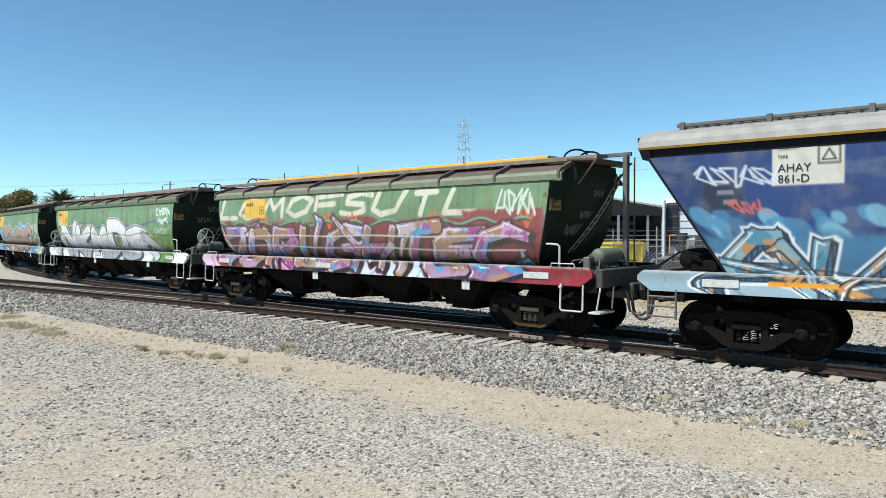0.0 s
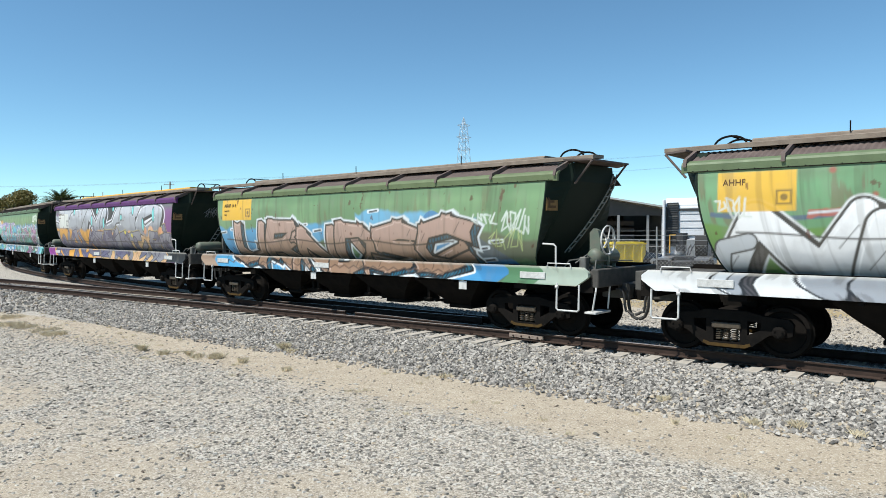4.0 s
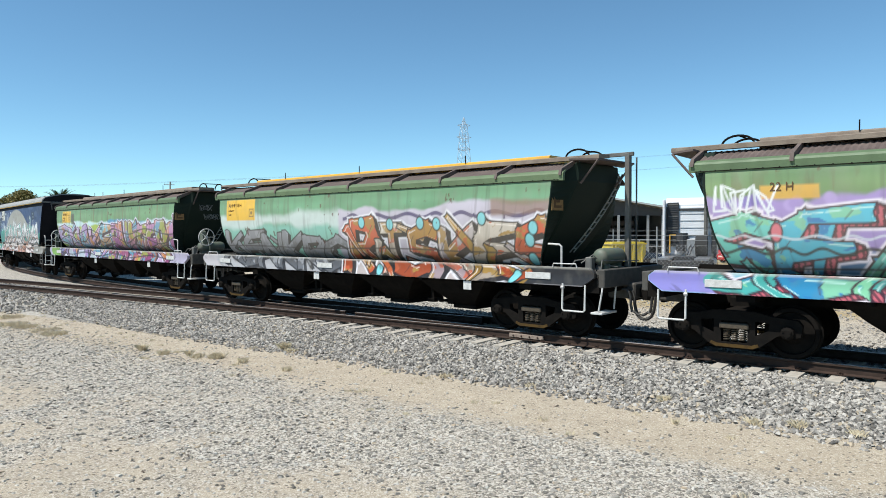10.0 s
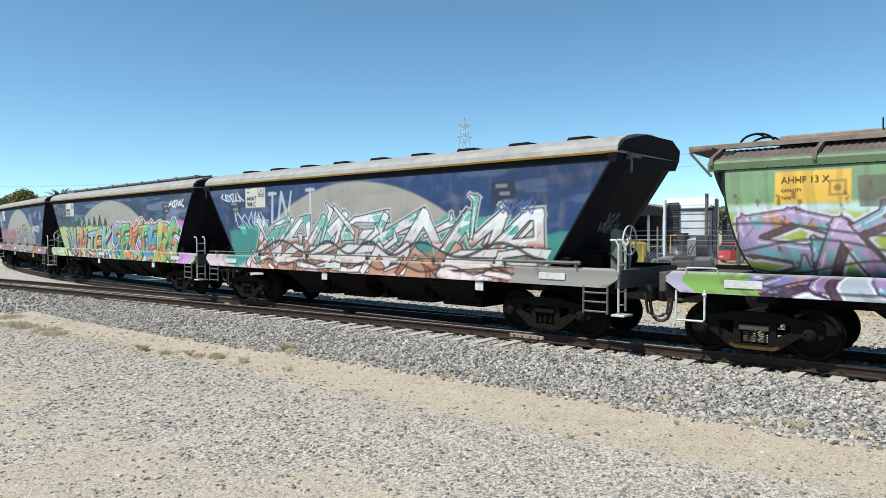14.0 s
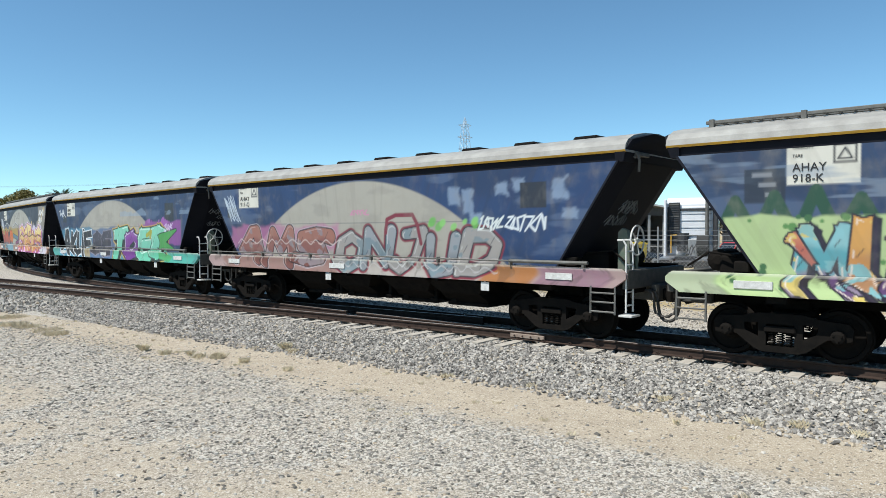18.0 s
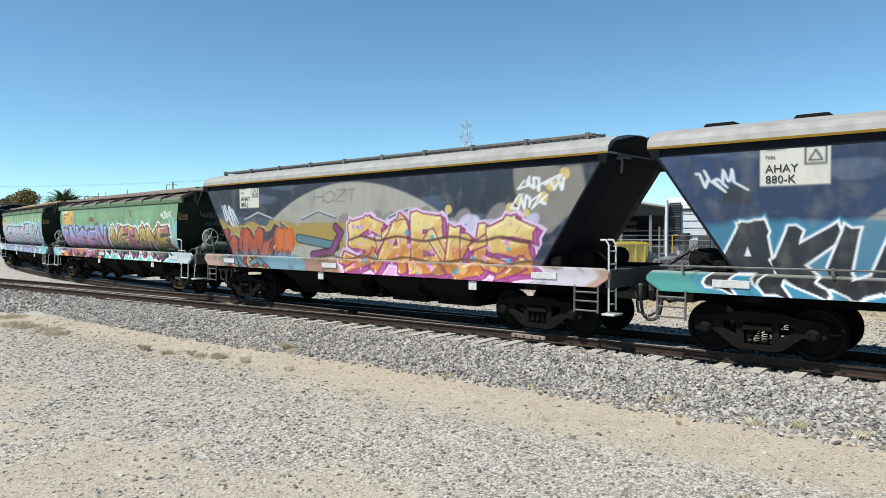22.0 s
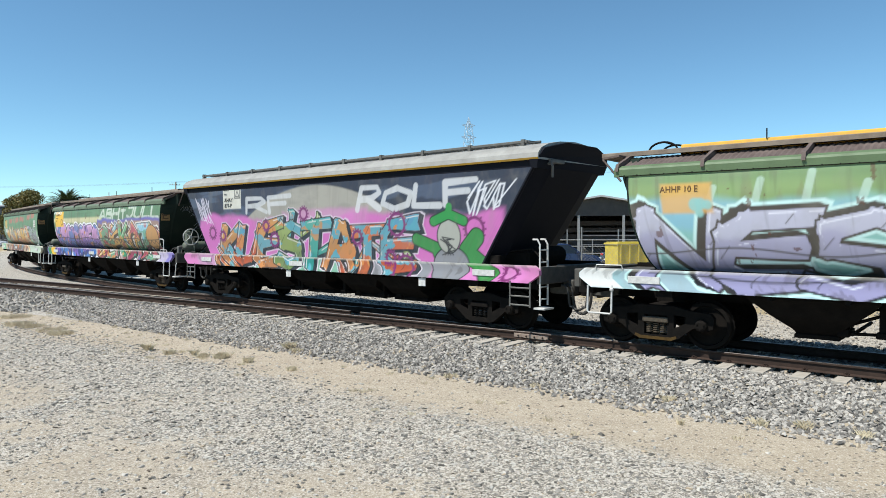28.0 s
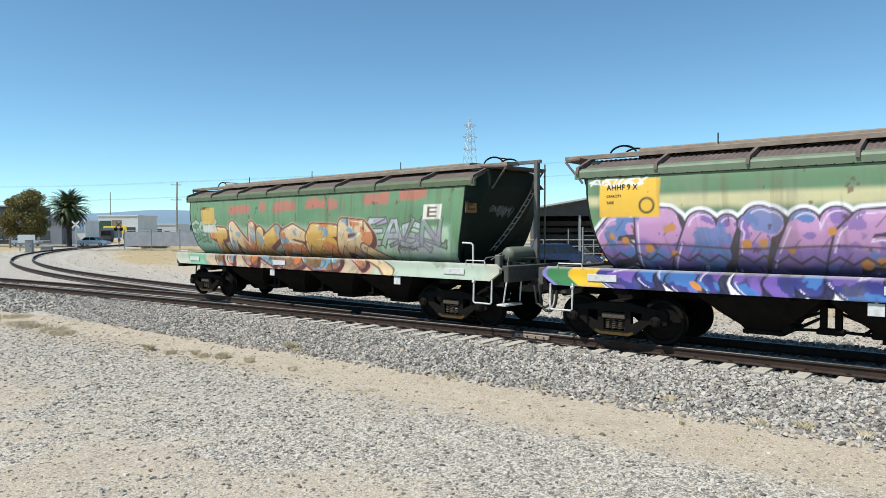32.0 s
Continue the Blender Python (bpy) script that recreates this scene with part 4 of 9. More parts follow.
def hatch_ridge(bm):
    prism(bm, [(-0.46, 3.60), (-0.43, 3.80), (-0.38, 3.825), (0.38, 3.825), (0.43, 3.80), (0.46, 3.60)], "x", -5.4, 5.4)


def far_roof(bm):
    ring_sheet(bm, [[(-6.3, 1.345, 3.22), (6.3, 1.345, 3.22)], [(-6.3, 0.70, 3.60), (6.3, 0.70, 3.60)], [(-6.3, -0.70, 3.60), (6.3, -0.70, 3.60)]])


def end_canopy(bm):
    """Grated walkway tip that overhangs the end, with its brace."""
    prism(bm, [(6.30, -1.15), (6.78, -0.86), (6.84, 0.6), (6.30, 1.15)], "z", 3.60, 3.635)
    for y in (-0.86, 0.6):
        tube(bm, [(6.78, y, 3.60), (6.40, y, 3.16)], 0.022, 6)


def hoop(bm):
    for y in (-0.30, 0.30):
        tube(bm, [(0.28 * math.cos(k * math.pi / 10), y, 3.74 + 0.17 * math.sin(k * math.pi / 10)) for k in range(11)], 0.02, 6)
    tube(bm, [(0, -0.30, 3.91), (0, 0.30, 3.91)], 0.014, 6)


def end_ladder(bm):
    """Slanted perforated ladder strip on the dark end."""
    for i in range(12):
        f = i / 11
        z = 1.75 + 1.55 * f
        x = end_face(z) + 0.05
        tube(bm, [(x, 0.25 + 0.55 * f - 0.07, z), (x, 0.25 + 0.55 * f + 0.07, z)], 0.014, 5)
    for o in (-0.08, 0.08):
        tube(bm, [(end_face(z) + 0.05, 0.22 + o + 0.61 * k / 6, z) for k, z in ((k, 1.66 + 1.70 * k / 6) for k in range(7))], 0.016, 5)


def platform(bm):
    box(bm, 6.1, 7.05, -1.30, 1.30, 1.26, 1.34, 0.01)
    box(bm, 7.0, 7.16, -1.30, 1.30, 1.05, 1.40, 0.015)
    box(bm, 6.7, 7.3, -0.30, 0.30, 0.78, 1.10, 0.03)


def coupler(bm):
    box(bm, 7.25, 7.42, -0.10, 0.10, 0.80, 1.0, 0.02)
    prism(bm, [(7.38, -0.14), (7.50, -0.20), (7.56, -0.13), (7.50, -0.03), (7.52, 0.10), (7.47, 0.19), (7.38, 0.14)], "z", 0.76, 1.06)
    box(bm, 7.16, 7.25, -0.22, 0.22, 0.74, 1.08, 0.02)


def brake_hose(bm):
    """Two hoses that hang in loops to meet those of the next wagon."""
    for y, low, r in ((-0.33, 0.40, 0.032), (-0.50, 0.50, 0.027)):
        pts = [(7.12, y, 0.98), (7.20, y, 0.98), (7.26, y, 0.93), (7.30, y, 0.82), (7.31, y, 0.68), (7.335, y, 0.56), (7.38, y, low + 0.06), (7.44, y, low + 0.015), (7.50, y, low)]
        tube(bm, pts, r, 7)


def post(bm):
    box(bm, 6.94, 7.04, -0.05, 0.07, 1.34, 3.70, 0.008)
    box(bm, 6.2, 7.12, -0.04, 0.02, 3.64, 3.72, 0.008)
    tube(bm, [(7.10, 0.16, 1.34), (7.10, 0.16, 3.62)], 0.018, 6)


def air_tank(bm):
    lathe(bm, [(0.06, -0.46), (0.14, -0.43), (0.17, -0.36), (0.17, 0.36), (0.14, 0.43), (0.06, 0.46)], "y", 16, (6.82, -0.45, 1.62))
    for y in (-0.25, 0.25):
        box(bm, 6.70, 6.94, -0.45 + y - 0.03, -0.45 + y + 0.03, 1.34, 1.48)


def valve_gear(bm):
    box(bm, 6.60, 6.75, -1.05, -0.90, 1.34, 1.62, 0.02)
    box(bm, 6.72, 6.84, -0.85, -0.62, 1.34, 1.46, 0.02)
    tube(bm, [(6.55, -1.1, 1.50), (6.72, -0.95, 1.66), (6.95, -0.8, 1.46), (7.08, -0.6, 1.42)], 0.014, 5)
    tube(bm, [(6.95, -1.05, 1.36), (6.95, -1.0, 1.56), (7.08, 0.3, 1.52)], 0.014, 5)
    tube(bm, [(6.30, -1.2, 1.34), (6.42, -1.1, 1.55), (6.60, -1.0, 1.58)], 0.014, 5)


def brake_stand(bm):
    prism(bm, [(6.70, 1.34), (6.95, 1.34), (6.93, 1.95), (6.88, 2.14), (6.78, 2.18), (6.70, 2.10)], "y", -0.80, -0.66)
    tube(bm, [(6.90, -0.74, 1.95), (7.06, -0.74, 1.95)], 0.03, 8)
    tube(bm, [(6.97, -0.60, 1.90), (6.99, -0.58, 1.6), (6.97, -0.58, 1.36)], 0.035, 6)


def handwheel(bm):
    n, r = 24, 0.28
    tube(bm, [(7.07, -0.74 + r * math.cos(k * 2 * math.pi / n), 1.95 + r * math.sin(k * 2 * math.pi / n)) for k in range(n + 1)], 0.018, 6)
    for k in range(5):
        a = k * 2 * math.pi / 5
        tube(bm, [(7.06, -0.74, 1.95), (7.07, -0.74 + r * math.cos(a), 1.95 + r * math.sin(a))], 0.014, 5)
    lathe(bm, [(0.05, 7.03), (0.05, 7.09)], "x", 10, (0, -0.74, 1.95))


def handrail(bm):
    tube(bm, [(6.28, -1.38, 1.43), (6.28, -1.38, 1.83), (6.23, -1.38, 1.87), (5.98, -1.38, 1.88)], 0.02, 6)


def grab_rail(bm):
    tube(bm, [(6.10, -1.42, 1.43), (6.12, -1.42, 1.50), (6.62, -1.42, 1.50), (6.64, -1.42, 1.43)], 0.013, 5)


def step_frame(bm):
    tube(bm, [(6.32, -1.40, 1.12), (6.32, -1.42, 0.62), (6.35, -1.42, 0.59), (6.78, -1.42, 0.59), (6.81, -1.42, 0.62), (6.81, -1.40, 1.10)], 0.019, 6)
    tube(bm, [(6.29, -1.41, 1.04), (6.35, -1.41, 1.04)], 0.03, 6)


def end_step(bm):
    tube(bm, [(7.10, -1.25, 1.12), (7.12, -1.32, 0.98), (7.05, -1.32, 0.60)], 0.017, 6)
    tube(bm, [(7.14, -0.80, 1.06), (7.10, -0.80, 0.62)], 0.017, 6)
    box(bm, 6.90, 7.14, -1.36, -0.76, 0.55, 0.59, 0.006)


def blue_steps(bm):
    for x in (6.45, 6.95):
        tube(bm, [(x, -1.40, 1.10), (x, -1.41, 0.58)], 0.02, 6)
    for z in (0.62, 0.80, 0.97):
        tube(bm, [(6.45, -1.41, z), (6.95, -1.41, z)], 0.018, 6)


def blue_ladder(bm):
    for y in (-1.30, -1.02):
        tube(bm, [(7.12, y, 0.62), (7.12, y, 1.86), (7.06, y, 1.96), (6.95, y, 1.96)], 0.02, 6)
    for z in (0.75, 1.0, 1.25, 1.5, 1.75):
        tube(bm, [(7.12, -1.30, z), (7.12, -1.02, z)], 0.016, 5)
    box(bm, 6.98, 7.25, -1.34, -0.98, 0.54, 0.58, 0.006)


def centre_sill(bm):
    box(bm, -7.0, 7.0, -0.22, 0.22, 0.82, 1.30)
    box(bm, -7.0, 7.0, 1.25, 1.38, 1.07, 1.43)
    for x in (-6.9, -5.37, 5.37, 6.9):
        box(bm, x - 0.15, x + 0.15, -1.3, 1.3, 0.95, 1.30)
    box(bm, -5.7, 5.7, -1.10, 1.10, 1.28, 1.43)
    for x in (-3.6, -2.5, -0.6, 0.6, 2.5, 3.6):
        box(bm, x - 0.04, x + 0.04, -1.36, -0.3, 1.0, 1.28)


def hopper_pocket(bm, wide=1.03, foot=0.30, low=0.40):
    """One discharge hopper: a box that narrows to its gate, with a rolled lower corner."""
    rows = []
    for k, (hx, hy, z) in enumerate(((wide, 1.20, 1.32), (wide * 0.93, 1.15, 1.0), (wide * 0.62, 0.95, 0.72), (foot + 0.06, 0.72, low + 0.10), (foot, 0.60, low))):
        rows.append([bm.verts.new(p) for p in ((-hx, -hy, z), (hx, -hy, z), (hx, hy, z), (-hx, hy, z))])
    for a, b in zip(rows, rows[1:]):
        for i in range(4):
            bm.faces.new((a[i], a[(i + 1) % 4], b[(i + 1) % 4], b[i]))
    bm.faces.new(rows[-1])
    bm.faces.new(rows[0][::-1])
    box(bm, -foot - 0.04, foot + 0.04, -0.66, 0.66, low - 0.06, low + 0.02, 0.015)


def wide_pocket(bm):
    """The blue wagons' broader, flat-bottomed hopper."""
    hopper_pocket(bm, 0.92, 0.56, 0.46)


def gate_gear(bm):
    """Gate drive beside a hopper: a hanger, a foot and two crossed links."""
    box(bm, -0.98, -0.88, -0.74, -0.62, 0.52, 1.05, 0.01)
    box(bm, -1.06, -0.84, -0.78, -0.60, 0.44, 0.54, 0.015)
    tube(bm, [(-0.92, -0.68, 0.80), (-0.30, -0.66, 0.55)], 0.028, 6)
    tube(bm, [(-0.95, -0.68, 0.50), (-0.30, -0.66, 0.47)], 0.028, 6)
    tube(bm, [(-0.55, -0.9, 0.5), (-0.55, 0.9, 0.5)], 0.03, 6)
    box(bm, -0.48, -0.30, -0.72, -0.45, 0.42, 0.56, 0.02)


def side_frame(bm):
    """Cast bogie side frame: an arched beam with spring opening and pedestals."""
    out = [(-1.12, 0.62), (-1.05, 0.70), (-0.62, 0.74), (-0.35, 0.80), (0.35, 0.80), (0.62, 0.74), (1.05, 0.70), (1.12, 0.62), (1.10, 0.44), (0.98, 0.40), (0.88, 0.46), (0.72, 0.42), (0.42, 0.20), (0.30, 0.16), (-0.30, 0.16), (-0.42, 0.20), (-0.72, 0.42), (-0.88, 0.46), (-0.98, 0.40), (-1.10, 0.44)]
    holes = [[(-0.23, 0.26), (0.23, 0.26), (0.23, 0.62), (-0.23, 0.62)], [(0.36, 0.40), (0.58, 0.50), (0.60, 0.62), (0.36, 0.64)], [(-0.36, 0.64), (-0.60, 0.62), (-0.58, 0.50), (-0.36, 0.40)]]
    for y in (-0.06, 0.06):
        vs = []
        es = []
        for loop in [out] + holes:
            l = [bm.verts.new((px * 0.94, y, pz - 0.03)) for px, pz in loop]
            vs.append(l)
            es += [bm.edges.new((l[i], l[(i + 1) % len(l)])) for i in range(len(l))]
        bmesh.ops.triangle_fill(bm, edges=es, use_beauty=True)
        if y < 0:
            first = vs
    for a, b in zip(first, vs):
        for i in range(len(a)):
            j = (i + 1) % len(a)
            bm.faces.new((a[i], a[j], b[j], b[i]))


def spring_nest(bm):
    for x in (-0.13, 0.0, 0.13):
        n = 26
        tube(bm, [(x + 0.055 * math.cos(i * 1.26), 0.055 * math.sin(i * 1.26), 0.25 + 0.20 * i / n) for i in range(n + 1)], 0.013, 5)
    box(bm, -0.24, 0.24, -0.10, 0.10, 0.46, 0.56, 0.015)


def bolster(bm):
    box(bm, -0.20, 0.20, -0.95, 0.95, 0.45, 0.78, 0.03)
    box(bm, -0.30, 0.30, -0.30, 0.30, 0.74, 0.95, 0.03)
    for x in (-0.45, 0.45):
        box(bm, x - 0.03, x + 0.03, -0.8, 0.8, 0.30, 0.44)


def bearing_cap(bm):
    lathe(bm, [(0.06, -0.15), (0.10, -0.13), (0.12, -0.02), (0.12, 0.10)], "y", 12)
    for k in range(3):
        a = k * 2.094 + 0.5
        lathe(bm, [(0.018, -0.165), (0.018, -0.12)], "y", 6, (0.065 * math.cos(a), 0, 0.065 * math.sin(a)))


def wheelset(bm):
    lathe(bm, [(0.075, -0.9), (0.075, 0.9)], "y", 10)
    for s in (-1, 1):
        prof = [(0.10, 0.80), (0.12, 0.81), (0.20, 0.745), (0.36, 0.75), (0.38, 0.80), (0.445, 0.80), (0.455, 0.74), (0.46, 0.70), (0.487, 0.685), (0.48, 0.66), (0.40, 0.66), (0.36, 0.70), (0.20, 0.70), (0.11, 0.62)]
        lathe(bm, [(r * 0.935, s * w) for r, w in prof], "y", 28)


def blue_roof(bm):
    """Curved grey roof skirt with a yellow lower edge."""
    prof = [(-1.40, 3.36), (-1.425, 3.40), (-1.40, 3.50), (-1.30, 3.60), (-1.05, 3.70), (-0.6, 3.78), (0.0, 3.82), (0.6, 3.78), (1.3, 3.60), (1.42, 3.38)]
    rows = [[(f * 7.15 - (0.0 if abs(f) < 1 else math.copysign(0.0, f)), y, z) for f in np.linspace(-1, 1, 24)] for y, z in prof]
    vs = [[bm.verts.new(p) for p in row] for row in rows]
    for k, (a, b) in enumerate(zip(vs, vs[1:])):
        for i in range(len(a) - 1):
            f = bm.faces.new((a[i], a[i + 1], b[i + 1], b[i]))
            f.material_index = 1 if k == 0 else 0
    for e in (0, -1):
        bm.faces.new([r[e] for r in vs])


def blue_band(bm):
    """Dark recessed band under the roof skirt."""
    prism(bm, [(-1.335, 3.41), (-1.335, 3.62), (1.33, 3.62), (1.33, 3.41)], "x", -6.98, 6.98)


def blue_body(bm):
    """Far side, floor and sloping dark ends of the blue body."""
    pts = along_profile(B_PROF, 8)[0]
    ring_sheet(bm, [[(f * float(b_half(z)), hw, z) for f in (-1, 0, 1)] for hw, z in pts])
    for s in (-1, 1):
        rows = []
        for hw, z in pts:
            h = float(b_half(z))
            rows.append([(s * h, -hw, z), (s * (h + 0.05), -hw - 0.012, z), (s * (h + 0.06), -hw + 0.05, z), (s * (h + 0.04), -hw + 0.09, z), (s * (h + 0.16), -hw + 0.55, z), (s * (h + 0.16), hw - 0.55, z), (s * (h + 0.04), hw - 0.09, z), (s * h, hw, z)])
        ring_sheet(bm, rows)
    ring_sheet(bm, [[(-5.62, y, 1.43), (5.62, y, 1.43)] for y in (-1.3, 1.3)])


def blue_head(bm):
    """Dark end hood under the roof, its face cut back."""
    prof = [(-1.36, 3.40), (-1.41, 3.60), (-1.27, 3.80), (-0.6, 3.95), (0.6, 3.95), (1.27, 3.80), (1.41, 3.60), (1.36, 3.40)]
    a = [bm.verts.new((6.93, y, z)) for y, z in prof]
    b = [bm.verts.new((7.08 + 0.32 * (z - 3.40) + 0.14 * (1 - abs(y) / 1.41), y, z)) for y, z in prof]
    n = len(prof)
    for i in range(n):
        bm.faces.new((a[i], a[(i + 1) % n], b[(i + 1) % n], b[i]))
    bm.faces.new(a[::-1])
    bm.faces.new(b)


def hood_bracket(bm):
    box(bm, 7.10, 7.20, -1.0, -0.5, 3.52, 3.60, 0.01, Matrix.Rotation(0.0, 4, "X"))
    tube(bm, [(7.16, -1.02, 3.60), (7.24, -1.02, 3.44), (7.22, -1.0, 3.22)], 0.025, 6)
    tube(bm, [(7.16, -0.5, 3.58), (7.16, -1.05, 3.50)], 0.03, 6)


def blue_strut(bm):
    """Brake gear that fills the foot of the sloping end."""
    box(bm, 5.75, 6.45, -0.75, 0.5, 1.34, 1.72, 0.06)
    lathe(bm, [(0.08, -0.5), (0.2, -0.45), (0.2, 0.3), (0.08, 0.35)], "y", 12, (6.55, 0, 1.60))
    box(bm, 5.80, 6.05, -1.25, -1.0, 1.43, 1.62, 0.02)
    tube(bm, [(6.1, -0.9, 1.7), (6.6, -0.8, 1.75), (6.95, -0.9, 1.5)], 0.02, 6)


def roof_walk(bm):
    box(bm, -6.6, 6.6, -1.02, -0.96, 3.80, 3.86, 0.01)
    box(bm, -6.6, 6.6, -0.52, -0.46, 3.84, 3.90, 0.01)
    n = 66
    for i in range(n + 1):
        x = -6.6 + 13.2 * i / n
        box(bm, x - 0.012, x + 0.012, -0.96, -0.5, 3.83, 3.86)
    for i in range(10):
        x = -6.5 + 13.0 * i / 9
        box(bm, x - 0.04, x + 0.04, -1.04, -0.94, 3.70, 3.88)


def roof_hatch(bm):
    """Round-cornered filling hatch, dark."""
    box(bm, -0.28, 0.28, -0.50, 0.30, 3.76, 3.86, 0.04)


M_BROWNINK = mat("brown_stencil", (0.12, 0.06, 0.02), None, 0.7, 0.0, 9)
M_DECAL = mat("tan_decal", (0.30, 0.17, 0.05), (0.20, 0.11, 0.04), 0.7, 0.0, 9)
M_LADDER = mat("pale_galvanised_ladder", (0.34, 0.33, 0.30), (0.24, 0.23, 0.21), 0.6, 0.2, 8)
M_CHALK = mat("faded_marker_paint", (0.30, 0.31, 0.31), (0.10, 0.11, 0.11), 0.8, 0.0, 9, amount=0.8)


def roof_pin(bm):
    tube(bm, [(0, -0.44, 3.80), (0, -0.44, 3.98)], 0.012, 5)


def chalk_mark(seed, kind):
    """Loose scrawls of marker on the dark end sheet."""
    r = random.Random(seed)
    marks = []
    for k in range(3):
        bm = bmesh.new()
        y0, z0, wd, ht = r.uniform(-0.75, 0.0), r.uniform(1.9, 2.9), r.uniform(0.4, 0.8), r.uniform(0.14, 0.24)
        pts = []
        for i in range(26):
            f = i / 25
            y = y0 + wd * f + 0.06 * math.sin(i * 2.2 + seed)
            z = z0 + ht * (0.5 + 0.5 * math.sin(i * 1.7 + r.uniform(-0.5, 0.5)))
            x = end_face(z) + 0.004 if kind == "green" else float(b_half(z)) + 0.164
            pts.append((x, max(min(y, 0.75), -0.80), z))
        tube(bm, pts, 0.009, 4)
        marks.append(bm)
    return marks




def add_bogie(wagon, x, kind):
    for y in (-1.0, 1.0):
        fr = part("bogie_side_frame", cached("bogie_side_frame", side_frame, M_BLACK), None, wagon, at=pose(x, y, 0))
        if kind == "green":
            part("frame_foot", cached("frame_foot", frame_foot, M_OCHRE), None, fr, "ochre lower chord, coloured where the sun falls")
        part("spring_nest", cached("spring_nest:" + kind, spring_nest, M_SPRING if kind == "green" else M_BLACK), None, fr)
        for dx in (-0.84, 0.84):
            part("bearing_cap", cached("bearing_cap", bearing_cap, M_STEEL if kind == "green" else M_BLACK), None, fr, at=pose(dx, 0.0, 0.46, 0, 0, 0 if y < 0 else 180))
    part("bogie_bolster", cached("bogie_bolster", bolster, M_BLACK), None, wagon, at=pose(x, 0, 0))
    sets = []
    for dx in (-0.84, 0.84):
        sets.append(part("wheelset", cached("wheelset", wheelset, M_BLACK, smooth=False), None, wagon, at=pose(x + dx, 0, 0.43)))
    return sets


FRONT, REAR = Matrix(), Matrix.Rotation(math.pi, 4, "Z")
MIRROR = Matrix.Diagonal((-1, 1, 1, 1))


def mirrored(name, build, *mats, smooth=False):
    """The same part for the rear end, turned round to keep the camera side."""
    def flip(bm):
        build(bm)
        bmesh.ops.transform(bm, matrix=MIRROR, verts=bm.verts)
    return cached(name + ":rear", flip, *mats, smooth=smooth)


def at_ends(wagon, name, build, *mats, front=True, rear=True, label="", smooth=False, dz=0.0):
    if front:
        part(name, cached(name, build, *mats, smooth=smooth), None, wagon, label, at=pose(0, 0, dz))
    if rear:
        part(name, mirrored(name, build, *mats, smooth=smooth), None, wagon, label, at=pose(0, 0, dz))


def text_part(wagon, words, x, z, size, material, prof, squeeze=0.9):
    """Stencilled writing as a thin mesh on the near side; x and z at its lower left."""
    cu = bpy.data.curves.new("lettering", "FONT")
    cu.body, cu.size, cu.extrude, cu.resolution_u = words, size, 0.001, 2
    cu.materials.append(material)
    ob = bpy.data.objects.new("lettering", cu)
    me = bpy.data.meshes.new_from_object(ob)
    bpy.data.objects.remove(ob)
    pr = along_profile(prof, 60)[0]
    hw = float(np.interp(z + size * 0.35, pr[:, 1], pr[:, 0]))
    return part("lettering", me, None, wagon, at=pose(x, -hw - 0.008, z, 90, 0, 0) @ Matrix.Diagonal((squeeze, 1, 1, 1)))


def label_plate(bm):
    box(bm, -0.30, 0.30, -1.418, -1.40, 1.18, 1.31, 0.004)


def hang_tag(bm):
    box(bm, -0.11, 0.11, -1.37, -1.355, 0.86, 1.05, 0.004)
    box(bm, -0.02, 0.02, -1.372, -1.35, 1.04, 1.10)


def side_pipe(bm):
    tube(bm, [(-6.9, -1.43, 1.52), (-2, -1.43, 1.53), (3, -1.43, 1.52), (4.6, -1.43, 1.52)], 0.018, 6)
    tube(bm, [(4.6, -1.43, 1.52), (6.4, -1.43, 1.52)], 0.035, 8)
    for x in (-6.5, -4.2, -2.0, 0.4, 2.6, 4.6, 6.3):
        box(bm, x - 0.025, x + 0.025, -1.45, -1.36, 1.43, 1.56, 0.005)


def frame_foot(bm):
    """Ochre paint on a side frame's lower chord, put in where the sun falls."""
    prism(bm, [(-0.40, 0.19), (-0.30, 0.145), (0.30, 0.145), (0.40, 0.19), (0.38, 0.235), (0.28, 0.20), (-0.28, 0.20), (-0.38, 0.235)], "y", -0.075, 0.075)


